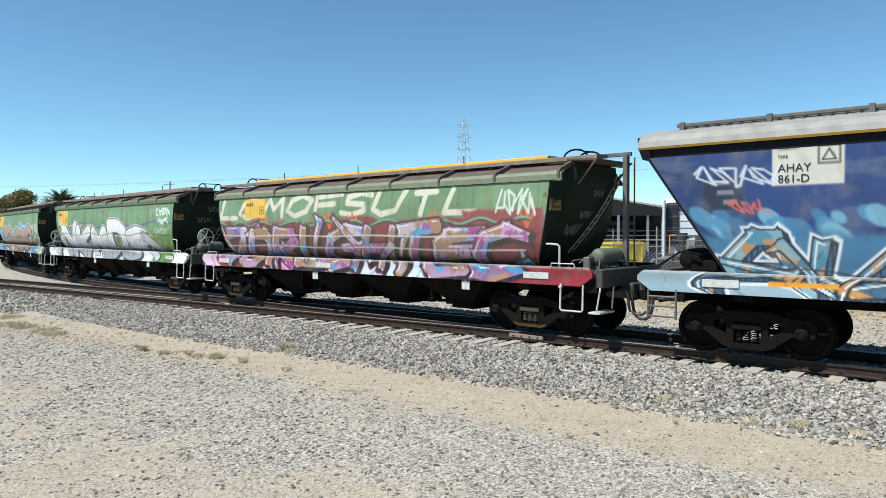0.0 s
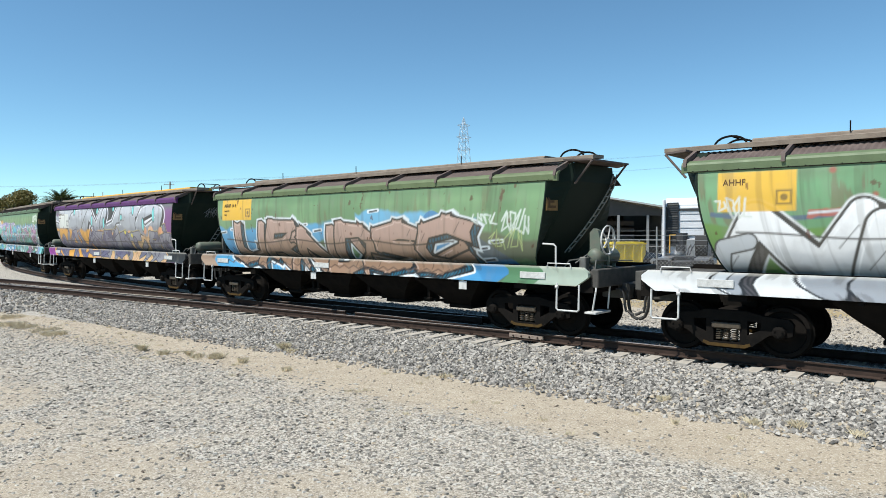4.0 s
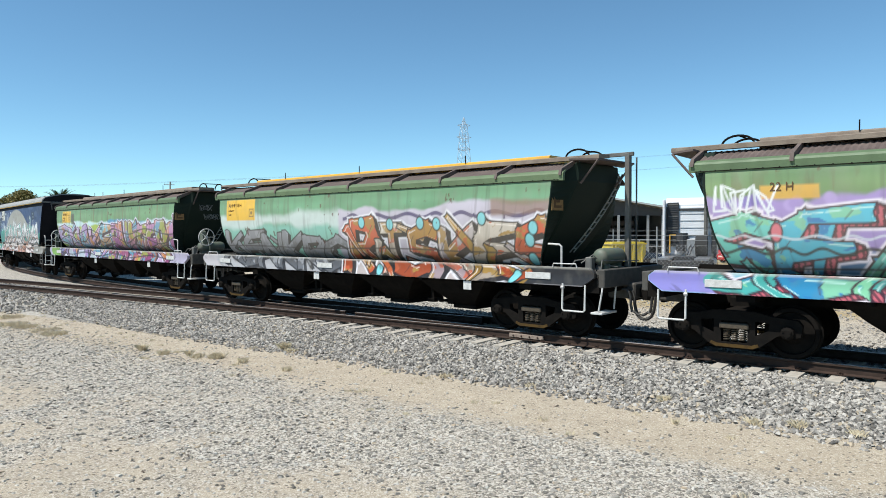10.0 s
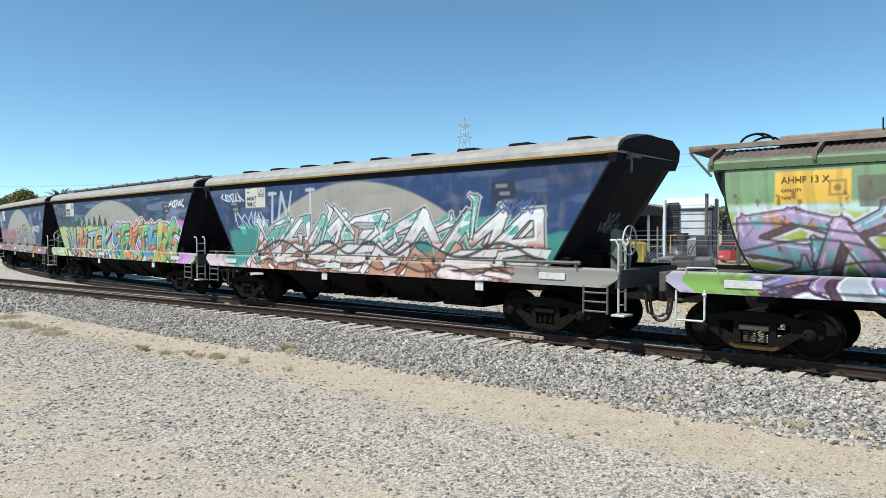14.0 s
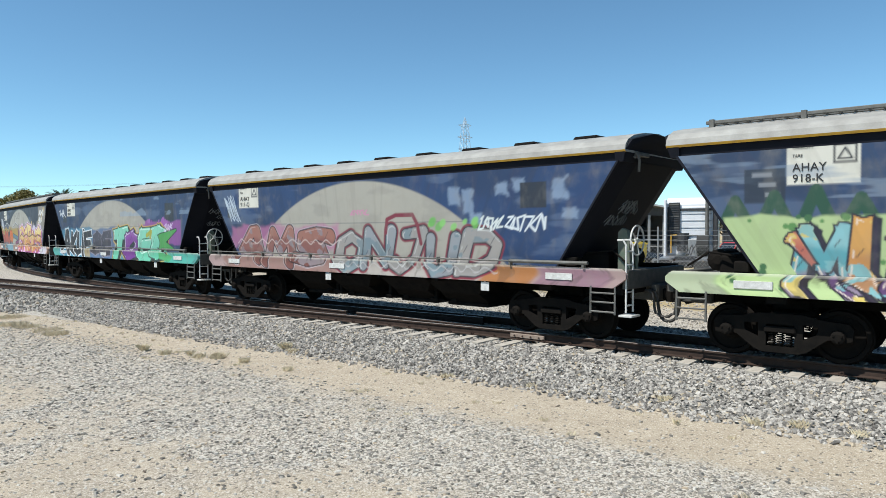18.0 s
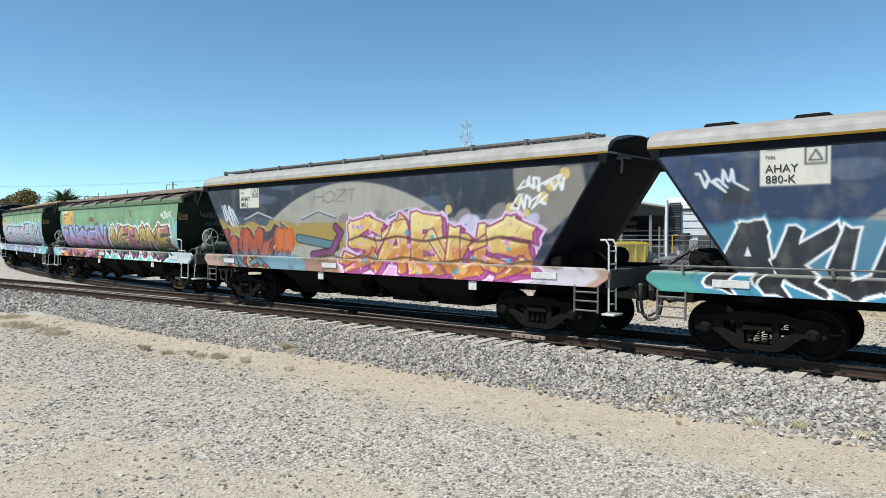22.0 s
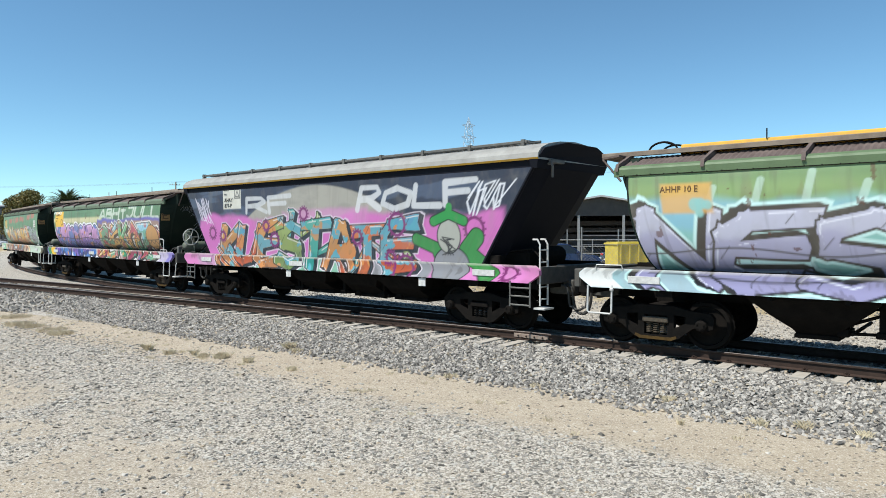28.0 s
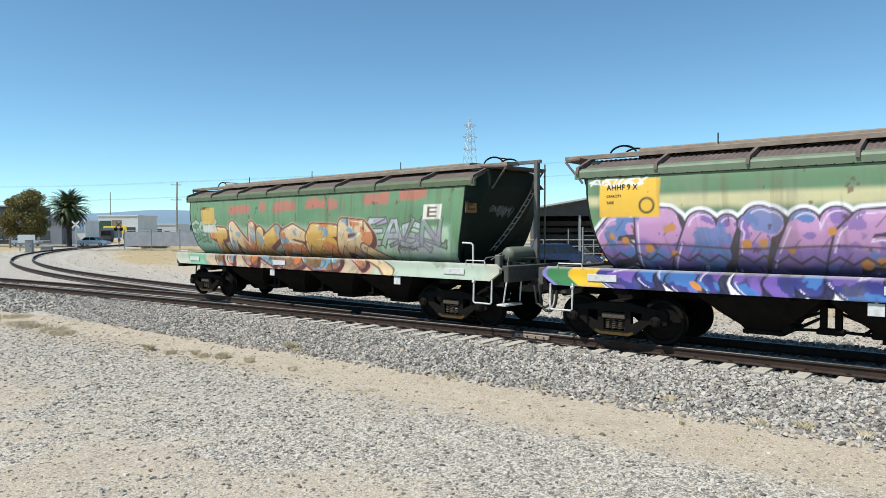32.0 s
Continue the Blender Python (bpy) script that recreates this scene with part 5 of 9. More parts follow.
def make_wagon(kind, label, sheet, sill, front="post", hatch=None, tank=True, pipe=False):
    w = thing("hopper_wagon", label, "hopper wagon", "wagons of the freight train")
    part("centre_sill", cached("centre_sill", centre_sill, M_BLACK), None, w)
    part("side_sill", sill_mesh(sill, 7.0 if kind == "green" else HALF), None, w)
    prof, half = (G_PROF, g_half) if kind == "green" else (B_PROF, b_half)
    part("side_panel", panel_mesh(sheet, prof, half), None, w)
    sets = add_bogie(w, BOGIE, kind) + add_bogie(w, -5.62 if kind == "green" else -BOGIE, kind)
    pockets = (-3.05, -0.97, 1.12, 3.24) if kind == "green" else (-2.45, -0.75, 1.3, 2.85)
    for i, x in enumerate(pockets):
        hp = part("discharge_hopper", cached("discharge_hopper", hopper_pocket, M_BLACK) if kind == "green" else cached("discharge_hopper:wide", wide_pocket, M_BLACK), None, w, at=pose(x, 0, 0))
        part("gate_gear", cached("gate_gear", gate_gear, M_BLACK) if i else mirrored("gate_gear", gate_gear, M_BLACK), None, hp)
    for x in (-5.7, -0.9, 5.75):
        part("label_plate", cached("label_plate", label_plate, M_WHITE), None, w, "small white plate", at=pose(x, 0, 0))
    for x in (-1.3, 3.9):
        part("hang_tag", cached("hang_tag", hang_tag, M_WHITE), None, w, at=pose(x, 0, 0))
    at_ends(w, "end_platform", platform, M_PLATFORM)
    at_ends(w, "coupler", coupler, M_BLACK)
    at_ends(w, "brake_hose", brake_hose, M_HOSE)
    if kind == "green":
        at_ends(w, "end_sheet", green_end, M_DGREEN)
        part("far_side", cached("far_side", green_far_side, M_DGREEN, smooth=True), None, w)
        part("far_roof", cached("far_roof", far_roof, M_BROWN), None, w, at=pose(0, 0, G_DROP))
        top = 0.7 * (np.array(lin("6a3072")) if sheet.seed == 5 else sheet.c[-8:].reshape(-1, 3).mean(0))
        part("eave", cached("eave:%d" % sheet.seed, green_eave, mat("eave_paint_%d" % sheet.seed, tuple(top), tuple(0.72 * top), 0.6, 0.0, 3, 0.002)), None, w, "painted band along the eave", at=pose(0, 0, G_DROP))
        part("eave_gutter", cached("eave_gutter", eave_gutter, M_BLACK), None, w, "dark seam along the eave", at=pose(0, 0, G_DROP))
        part("corner_decal", cached("corner_decal", corner_decal, M_DECAL, M_BROWNINK), None, w, "small tan square with dark bars")
        for i in range(8):
            x = -5.46 + 1.56 * i
            part("roof_panel", cached("roof_panel", roof_panel, M_BROWN), None, w, at=pose(x, 0, G_DROP))
        for i in range(9):
            part("roof_bracket", cached("roof_bracket", roof_bracket, M_BROWN), None, w, at=pose(-6.24 + 1.56 * i, 0, G_DROP))
        part("catwalk", cached("catwalk", catwalk, M_HATCH), None, w, at=pose(0, 0, G_DROP))
        part("hatch_lid", cached("hatch_lid:" + (hatch or "rust"), hatch_ridge, M_YELLOW if hatch == "yellow" else M_HATCH), None, w, at=pose(0, 0, G_DROP))
        at_ends(w, "end_canopy", end_canopy, M_BROWN, dz=G_DROP)
        for x in (-5.8, 6.0):
            part("roof_hoop", cached("roof_hoop", hoop, M_BLACK), None, w, at=pose(x, 0, G_DROP))
        at_ends(w, "end_ladder", end_ladder, M_LADDER, rear=False)
        for x in (-3.9, -0.6, 3.1):
            part("roof_pin", cached("roof_pin", roof_pin, M_BLACK), None, w, at=pose(x, 0, G_DROP))
        at_ends(w, "handrail", handrail, M_WHITE, rear=False)
        at_ends(w, "grab_rail", grab_rail, M_WHITE)
        at_ends(w, "step_frame", step_frame, M_WHITE, rear=sheet.seed != 18)
        at_ends(w, "end_step", end_step, M_WHITE, rear=False)
        at_ends(w, "valve_gear", valve_gear, M_STEEL, rear=False)
        if tank:
            at_ends(w, "air_tank", air_tank, M_TANK, rear=False, smooth=True)
    else:
        part("dark_body", cached("dark_body", blue_body, M_NAVY), None, w)
        part("top_band", cached("top_band", blue_band, M_NAVY), None, w)
        part("roof", cached("roof:blue", blue_roof, M_GREY, M_YELLOW, smooth=False), None, w, at=pose(0, 0, B_RISE))
        at_ends(w, "end_hood", blue_head, M_NAVY)
        at_ends(w, "hood_bracket", hood_bracket, M_STEEL, rear=False)
        if pipe:
            part("side_pipe", cached("side_pipe", side_pipe, M_STEEL), None, w)
        at_ends(w, "end_brake_gear", blue_strut, M_BLACK)
        if hatch == "walk":
            part("roof_walk", cached("roof_walk", roof_walk, M_STEEL), None, w, at=pose(0, 0, B_RISE - 0.04))
        else:
            for i in range(9):
                part("roof_hatch", cached("roof_hatch", roof_hatch, M_BLACK), None, w, at=pose(-6.2 + 1.5 * i, 0, B_RISE))
        at_ends(w, "step_frame_blue", blue_steps, M_STEEL)
        at_ends(w, "end_rail_ladder", blue_ladder, M_WHITE if front != "plain" else M_STEEL, rear=False)
    if sheet.seed % 3 != 1:
        for mark in chalk_mark(sheet.seed, kind):
            part("marker_scrawl", mark, M_CHALK, w, "faded marker scrawl on the dark end")
    if front == "post":
        at_ends(w, "end_post", post, M_STEEL, rear=False)
    elif front == "wheel":
        at_ends(w, "brake_stand", brake_stand, M_TANK, rear=False)
        at_ends(w, "handwheel", handwheel, M_WHITE, rear=False)
    return w, sets


# ---- the paint of each wagon ----
def green_sheet(seed, base="6f9a6c", dark="57805a", rust=0.25):
    sh = Sheet(PANEL_W, G_LEN, PANEL_STEP, seed)
    sh.flat(G_PROF, g_half, 6.1)
    sh.place(G_PROF, g_half)
    sh.base(base, dark, rust)
    sh.put(0.55 * smooth01((sh.y - G_LEN + 0.35) / 0.3), "4d7a50")
    for i in range(9):
        x = 0.1 + 1.55 * i
        sh.rect(x - 0.006, x + 0.006, 0, G_LEN, "41603f", 0.5)
    return sh


def blue_sheet(seed, base="2f4a78", dark="24395f", dome=True):
    sh = Sheet(PANEL_W, B_LEN, PANEL_STEP, seed)
    sh.flat(B_PROF, b_half, 6.7)
    sh.place(B_PROF, b_half)
    sh.base(base, dark, 0.05)
    sh.put(0.35 * smooth01((sh.noise(0.8, 3.0, 5) - 0.55) / 0.12), "6a7a94")
    if dome:
        d = np.hypot(sh.X + 0.2, sh.Z + 3.01) - 6.4
        sh.put(sh.soft(d, 0.03), "aaa598")
        sh.put(0.4 * sh.soft(d, 0.03) * smooth01((sh.noise(1.5, 3, 6) - 0.5) / 0.2), "8f8a80")
    return sh


def emblem(sh, x, y):
    """The operator's mark in dark and grey blocks."""
    sh.square(True)
    x = (x / 6.3 - 1) * 6.65 + 6.7
    sh.rect(x, x + 0.62, y - 0.30, y + 0.25, "1c2430", 0.85)
    for k in range(3):
        sh.rect(x + 0.12 + 0.10 * k, x + 0.42 + 0.06 * k, y + 0.12 - 0.16 * k, y + 0.19 - 0.16 * k, "8e9298", 0.8)
    sh.square(False)


def painted_out(sh, x0, x1, y0, y1, colour, a=1.0):
    """A mark that was painted over."""
    sh.square(True)
    x0, x1 = ((x / 6.3 - 1) * 6.65 + 6.7 for x in (x0, x1))
    sh.rect(x0, x1, y0, y1, colour, a)
    sh.square(False)


WAGONS = []


def wagon(kind, label, sh, sl, **kw):
    weather(sh, kind)
    worn_sill(sl)
    w, sets = make_wagon(kind, label, sh, sl, **kw)
    WAGONS.append((w, sets))
    return w
M_INK = mat("black_stencil", (0.015, 0.015, 0.016), None, 0.7, 0.0, 9)


def yellow_sign(sh, a=1.0, x0=0.42, x1=1.62, y0=1.02, y1=1.67, colour="e8b522", mark=True):
    """The yellow data panel with its framed mark and rows of small print as bars."""
    sh.square(True)
    sh.rect(x0, x1, y0, y1, colour, a)
    if mark:
        sh.rect(x1 - 0.30, x1 - 0.06, y0 + 0.10, y0 + 0.34, "4a3a12", 0.8 * a)
        sh.rect(x1 - 0.27, x1 - 0.09, y0 + 0.13, y0 + 0.31, colour, a)
        sh.disc(x1 - 0.18, y0 + 0.22, 0.055, "4a3a12", 0.8 * a)
    sh.square(False)


def sign_words(w, code, ink=None, x=-5.6, y=2.87, small=True):
    ink = ink or M_INK
    text_part(w, code, x, y, 0.155, ink, G_PROF)
    if small:
        text_part(w, "CAPACITY", x, y - 0.13, 0.07, ink, G_PROF)
        text_part(w, "TARE", x, y - 0.25, 0.07, ink, G_PROF)


def white_sign(sh, dx=0.0):
    sh.square(True)
    old = sh.x, sh.y
    sh.x, sh.y = (sh.x - dx - 1.95) / 0.84 + 1.95, (sh.y - 2.06) / 0.85 + 1.97
    sh.rect(1.95, 3.15, 1.22, 1.97, "dcd8ca")
    sh.rect(2.72, 3.10, 1.58, 1.93, "2a2a2c")
    sh.rect(2.755, 3.065, 1.615, 1.895, "dcd8ca")
    sh.line([(2.80, 1.66), (2.91, 1.85), (3.02, 1.66), (2.80, 1.66)], 0.018, "2a2a2c")
    sh.x, sh.y = old
    sh.square(False)


def sign_words_blue(w, code, dx=0.0):
    text_part(w, "AHAY", dx - 4.67, 3.055, 0.18, M_INK, B_PROF, 1.0)
    text_part(w, code, dx - 4.67, 2.885, 0.18, M_INK, B_PROF, 1.0)
    text_part(w, "CAPACITY", dx - 4.67, 3.40, 0.07, M_INK, B_PROF)
    text_part(w, "TARE", dx - 4.67, 3.27, 0.07, M_INK, B_PROF)


def sill(seed, base, spans):
    """Sill paint: ground colours in spans (x0, x1, colour); the pieces above are carried on over it."""
    sl = Sheet(SILL_W, SILL_H, 0.024, seed)
    sl.place()
    sl.base(base, base)
    for x0, x1, ground_c in spans:
        sl.cloud(x0 + 0.86, x1 + 0.86, -1, 1, ground_c, 1.0, 0.12, 2.5, 3)
    return sl


def worn_sill(sl):
    """Paler lip along the top, and grime."""
    sl.put(0.45 * smooth01((sl.y - SILL_H + 0.05) / 0.04), "d8d2c4")
    sl.put(0.35 * smooth01((sl.noise(5, 3, 9) - 0.62) / 0.1), "3c342a")


def mural(sh, sl, *spec, **kw):
    """One piece that runs over the body side and on down the side sill."""
    for s in (sh, sl):
        s.letters(*spec, **kw)


def both(sh, sl, what, *spec, **kw):
    """The same spray work on the body side and the side sill."""
    for s in (sh, sl):
        {"wave": s.wave_line, "dot": s.dot, "dash": s.dash, "mist": s.mist}[what](*spec, **kw)


def w_first():
    sh = blue_sheet(1, "203e78", "182e5c", dome=False)
    sl = sill(101, "8aa0aa", [(0, 12.4, "90a6b0")])
    sh.waves(0.2, 12.4, 0.62, 0.98, ["3a6e98", "5290b4", "7cb0c8", "447ca4"], 110, 1, (0.06, 0.18))
    sh.cloud(0.0, 12.6, -0.3, 0.66, "3e769a", 1.0, 0.15, 1.5, 12)
    # darker, greyer blue towards the foot of the side
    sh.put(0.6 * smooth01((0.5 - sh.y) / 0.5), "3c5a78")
    mural(sh, sl, "AUFMOKES", -5.9, 6.3, 1.12, 2.10, [["305670", "40748f", "568ca4"], ["36607a", "4e849a", "6896a8"]], "14181e", halo="e6ecee", halo_w=0.035, block="3c6484", shine="eef6fa", sharp=True, weight=0.30, spots=["c88c38", "88acb8"], seed=3, over=1.25)
    both(sh, sl, "wave", -6, 6, 1.42, 0.10, 2.6, 0.014, "1c242c")
    white_sign(sh, -0.17)
    emblem(sh, 0.62, 1.35)
    sh.tag(0.55, 1.42, 1.2, 0.36, "dfe6ee", 6)
    sh.tag(0.8, 0.98, 0.5, 0.22, "d86048", 4)
    sl.rect(2.2, 3.2, 0.16, 0.24, "e09a20")
    w = wagon("blue", "blue grain hopper wagon with pale blue spray-painted letters", sh, sl, front="wheel", hatch="walk")
    sign_words_blue(w, "861-D", -0.17)


def w_red():
    sh = green_sheet(2, "6d9468", "587e58")
    sl = sill(102, "d8b8cc", [(0, 6, "d490b4"), (6, 11.4, "c8d4e0"), (11.0, 14.2, "8c2430"), (0, 1.7, "8c2430")])
    sh.letters("LOMOFSUIL", -6.0, 4.4, 2.46, 3.16, ["e6dfcc"], "e6dfcc", weight=0.30, line_w=0.0, lean=0.35, over=0.98, seed=2, flare=0.1, ticks=False, thin=0.8)
    sh.mist(-6.2, 6.2, 1.0, 2.42, "7e2434", 1.0, 0.20, 1.3, 12, 0.05)
    sh.mist(3.8, 5.9, 1.9, 2.60, "8a2a38", 1.0, 0.20, 1.3, 14, 0.05)
    for x in (-3.6, -0.7, 0.2, 3.0, 5.5):
        sh.dash([(x, 2.25), (x - 0.16, 2.52)], 0.04, "d8602c", 0.9)
        sh.dash([(x, 2.25), (x + 0.18, 2.50)], 0.04, "d8602c", 0.9)
        sh.dash([(x, 2.22), (x + 0.02, 2.58)], 0.04, "d8602c", 0.9)
    sh.wave_line(-6, 5.6, 2.33, 0.06, 1.3, 0.034, "2a2a2c")
    sh.wave_line(-6, 5.6, 2.36, 0.06, 1.3, 0.018, "6fae8c")
    mural(sh, sl, "JDRLGHTEC", -5.95, 5.4, 1.10, 2.32, [["9c90a4", "c0a8bc", "ccb4c8"], ["8c6c8c", "b47cac", "c898c0"], ["a49890", "c4a890", "c8b4bc"], ["a888a0", "c49cbc", "d4b8cc"]], "1e1418", halo="5c1c2a", halo_w=0.03, block="2a1218", shine="fbf6f8", weight=0.33, lean=0.3, seed=4, over=1.22, line_w=0.024, spots=["3f9cd0", "a03c8c", "a87c58"], sharp=True, hooks=1.0)
    both(sh, sl, "wave", -5.9, 5.4, 2.02, 0.015, 4.0, 0.012, "e8e4e0")
    both(sh, sl, "wave", -5.9, 5.4, 1.72, 0.02, 5.0, 0.012, "e8e4e0")
    yellow_sign(sh, 0.95, 1.51, 2.56, 1.11, 1.66)
    sh.tag(11.3, 1.12, 1.0, 0.55, "dfe8dc", 5, 0.022)
    w = wagon("green", "green grain hopper wagon under red and pink spray paint", sh, sl, front="post", hatch="yellow")
    sign_words(w, "AHHF", M_BROWNINK, x=-4.5, small=False)


def w_silver():
    sh = green_sheet(3, "6aa070", "578c60", 0.5)
    sl = sill(103, "dcdcda", [(10.9, 12.9, "5c8c3a")])
    sh.waves(2.0, 12.0, 1.3, 1.75, ["a04030"], 16, 2, (0.02, 0.08))
    for x, z, l in ((-2.6, 2.85, 0.35), (-0.2, 2.95, 0.3), (1.6, 3.05, 0.5), (3.9, 3.02, 0.5), (0.3, 2.72, 0.25)):
        sh.dash([(x, z), (x + l, z + 0.02)], 0.04, "a85040", 0.7)
    sh.mist(-6.2, 6.1, 1.2, 2.22, "5c8c3a", 1.0, 0.16, 0.8, 12, 0.03)
    sh.wave_line(-5.8, 6.0, 2.42, 0.10, 4.2, 0.03, "3a5c80")
    for x in (-5.6, -5.1, -2.4, 4.4, 4.9):
        sh.tag(x + 6.2, 0.62, 0.3, 0.2, "b8c890", 3, 0.016, 0.7)
    for x in (-4.3, -3.2, -2.2):
        sh.mist(x, x + 0.6, 2.35, 2.45, "b05848", 0.9, 0.06, 4, int(x * 9), 0.02)
        sh.dash([(x, 2.40), (x + 0.5, 2.44)], 0.02, "d8dce0", 0.9)
    mural(sh, sl, "NKMDS", -5.5, 3.6, 1.10, 2.56, [["9a9ea4", "d8dadc", "f2f2f2", "f6f6f6"]], "1e2228", halo="e6e8e8", halo_w=0.03, block="4a484c", drop=(0.16, -0.08), shine="ffffff", weight=0.50, seed=2, over=1.3, line_w=0.03, jitter=0.08)
    both(sh, sl, "dash", [(3.4, 2.0), (4.1, 1.7), (4.9, 1.25)], 0.20, "1e2228")
    both(sh, sl, "dash", [(3.4, 2.0), (4.1, 1.7), (4.85, 1.27)], 0.17, "c4c8cc")
    both(sh, sl, "dash", [(-5.7, 1.3), (-5.6, 1.85), (-5.2, 1.95)], 0.15, "1e2228")
    both(sh, sl, "dash", [(-5.7, 1.3), (-5.6, 1.85), (-5.2, 1.95)], 0.12, "c4c8cc")
    both(sh, sl, "wave", -5.4, 6.0, 2.05, 0.05, 3.1, 0.012, "23262c")
    yellow_sign(sh, 0.95, 0.42, 1.62)
    sh.tag(0.3, 1.0, 0.5, 0.35, "dfe4dc", 4)
    sh.tag(11.2, 1.38, 1.1, 0.26, "eef4ee", 5, 0.026)
    sh.tag(11.3, 1.08, 0.9, 0.24, "eef4ee", 4, 0.026)
    sh.tag(11.0, 0.75, 1.2, 0.20, "c4d0c4", 6, 0.016)
    sh.wave_line(4.2, 6.0, 1.68, 0.12, 0.5, 0.018, "a8b888")
    sl.rect(13.4, 14.4, 0, 0.4, "e8e8e4")
    w = wagon("green", "green grain hopper wagon with silver bubble letters", sh, sl, front="wheel", hatch="rust")
    sign_words(w, "AHHF", M_BROWNINK, x=-5.6, small=False)


def w_brown():
    sh = green_sheet(4, "749c6c", "5c8458", 0.3)
    sl = sill(104, "a48a74", [(0, 10.3, "a88c76"), (10.3, 11.4, "4a94c4"), (11.4, 13.0, "56805a")])
    both(sh, sl, "mist", -6.2, -2.6, 1.0, 2.25, "4f9cc8", 1.0, 0.2, 1.6, 12)
    sh.mist(-2.4, -0.4, 1.9, 2.32, "5aa6d0", 1.0, 0.2, 1.6, 13)
    sh.mist(0.4, 3.0, 2.2, 2.60, "6ab0d4", 1.0, 0.2, 1.6, 16)
    both(sh, sl, "mist", 2.7, 4.2, 1.0, 2.35, "4a94c4", 1.0, 0.2, 1.4, 14)
    both(sh, sl, "dash", [(3.0, 2.3), (3.9, 1.9), (4.9, 1.3)], 0.30, "3f84b4")
    sh.mist(4.0, 5.9, 1.5, 2.05, "5c5a4a", 0.8, 0.2, 1.4, 15)
    for x, z in ((-5.9, 2.1), (-5.3, 2.2), (-3.6, 2.42), (-1.9, 2.3), (-1.3, 2.15), (0.9, 2.62), (3.2, 2.15), (3.5, 1.9), (3.9, 2.3), (4.2, 1.75), (4.3, 1.5), (4.6, 1.9)):
        sh.dash([(x, z), (x + 0.34, z + 0.03)], 0.045, "e8f0f4")
        sh.dash([(x + 0.04, z - 0.01), (x + 0.30, z + 0.02)], 0.022, "1c2430")
    mural(sh, sl, "URNDSC", -5.1, 4.0, 1.08, 2.36, [["98785f", "ac8c76", "b8988a"]], "151214", halo="e2e8ea", halo_w=0.045, block="1d5a70", drop=(0.16, -0.10), shine="d8bcae", weight=0.38, sharp=True, hooks=0.7, seed=3, over=1.3, line_w=0.034, jitter=0.07)
    both(sh, sl, "wave", -5.6, 3.6, 1.86, 0.05, 3.4, 0.014, "2a2220")
    both(sh, sl, "wave", -5.6, 3.6, 1.24, 0.04, 0.36, 0.014, "5a4438", kind="jag")
    yellow_sign(sh, 1.0, 0.36, 1.92, 1.06, 1.68)
    sh.tag(10.7, 0.95, 0.7, 0.24, "dce6dc", 4, 0.018)
    sh.tag(11.6, 0.75, 0.7, 0.5, "dce6dc", 5, 0.02)
    sh.tag(11.3, 0.35, 0.9, 0.5, "b8c880", 5, 0.012)
    sl.rect(13.3, 14.4, 0, 0.4, "a8b4a4")
    w = wagon("green", "green grain hopper wagon with brown and blue letters", sh, sl, front="wheel", hatch="rust")
    sign_words(w, "AHHF 14 R", M_INK, x=-5.62)


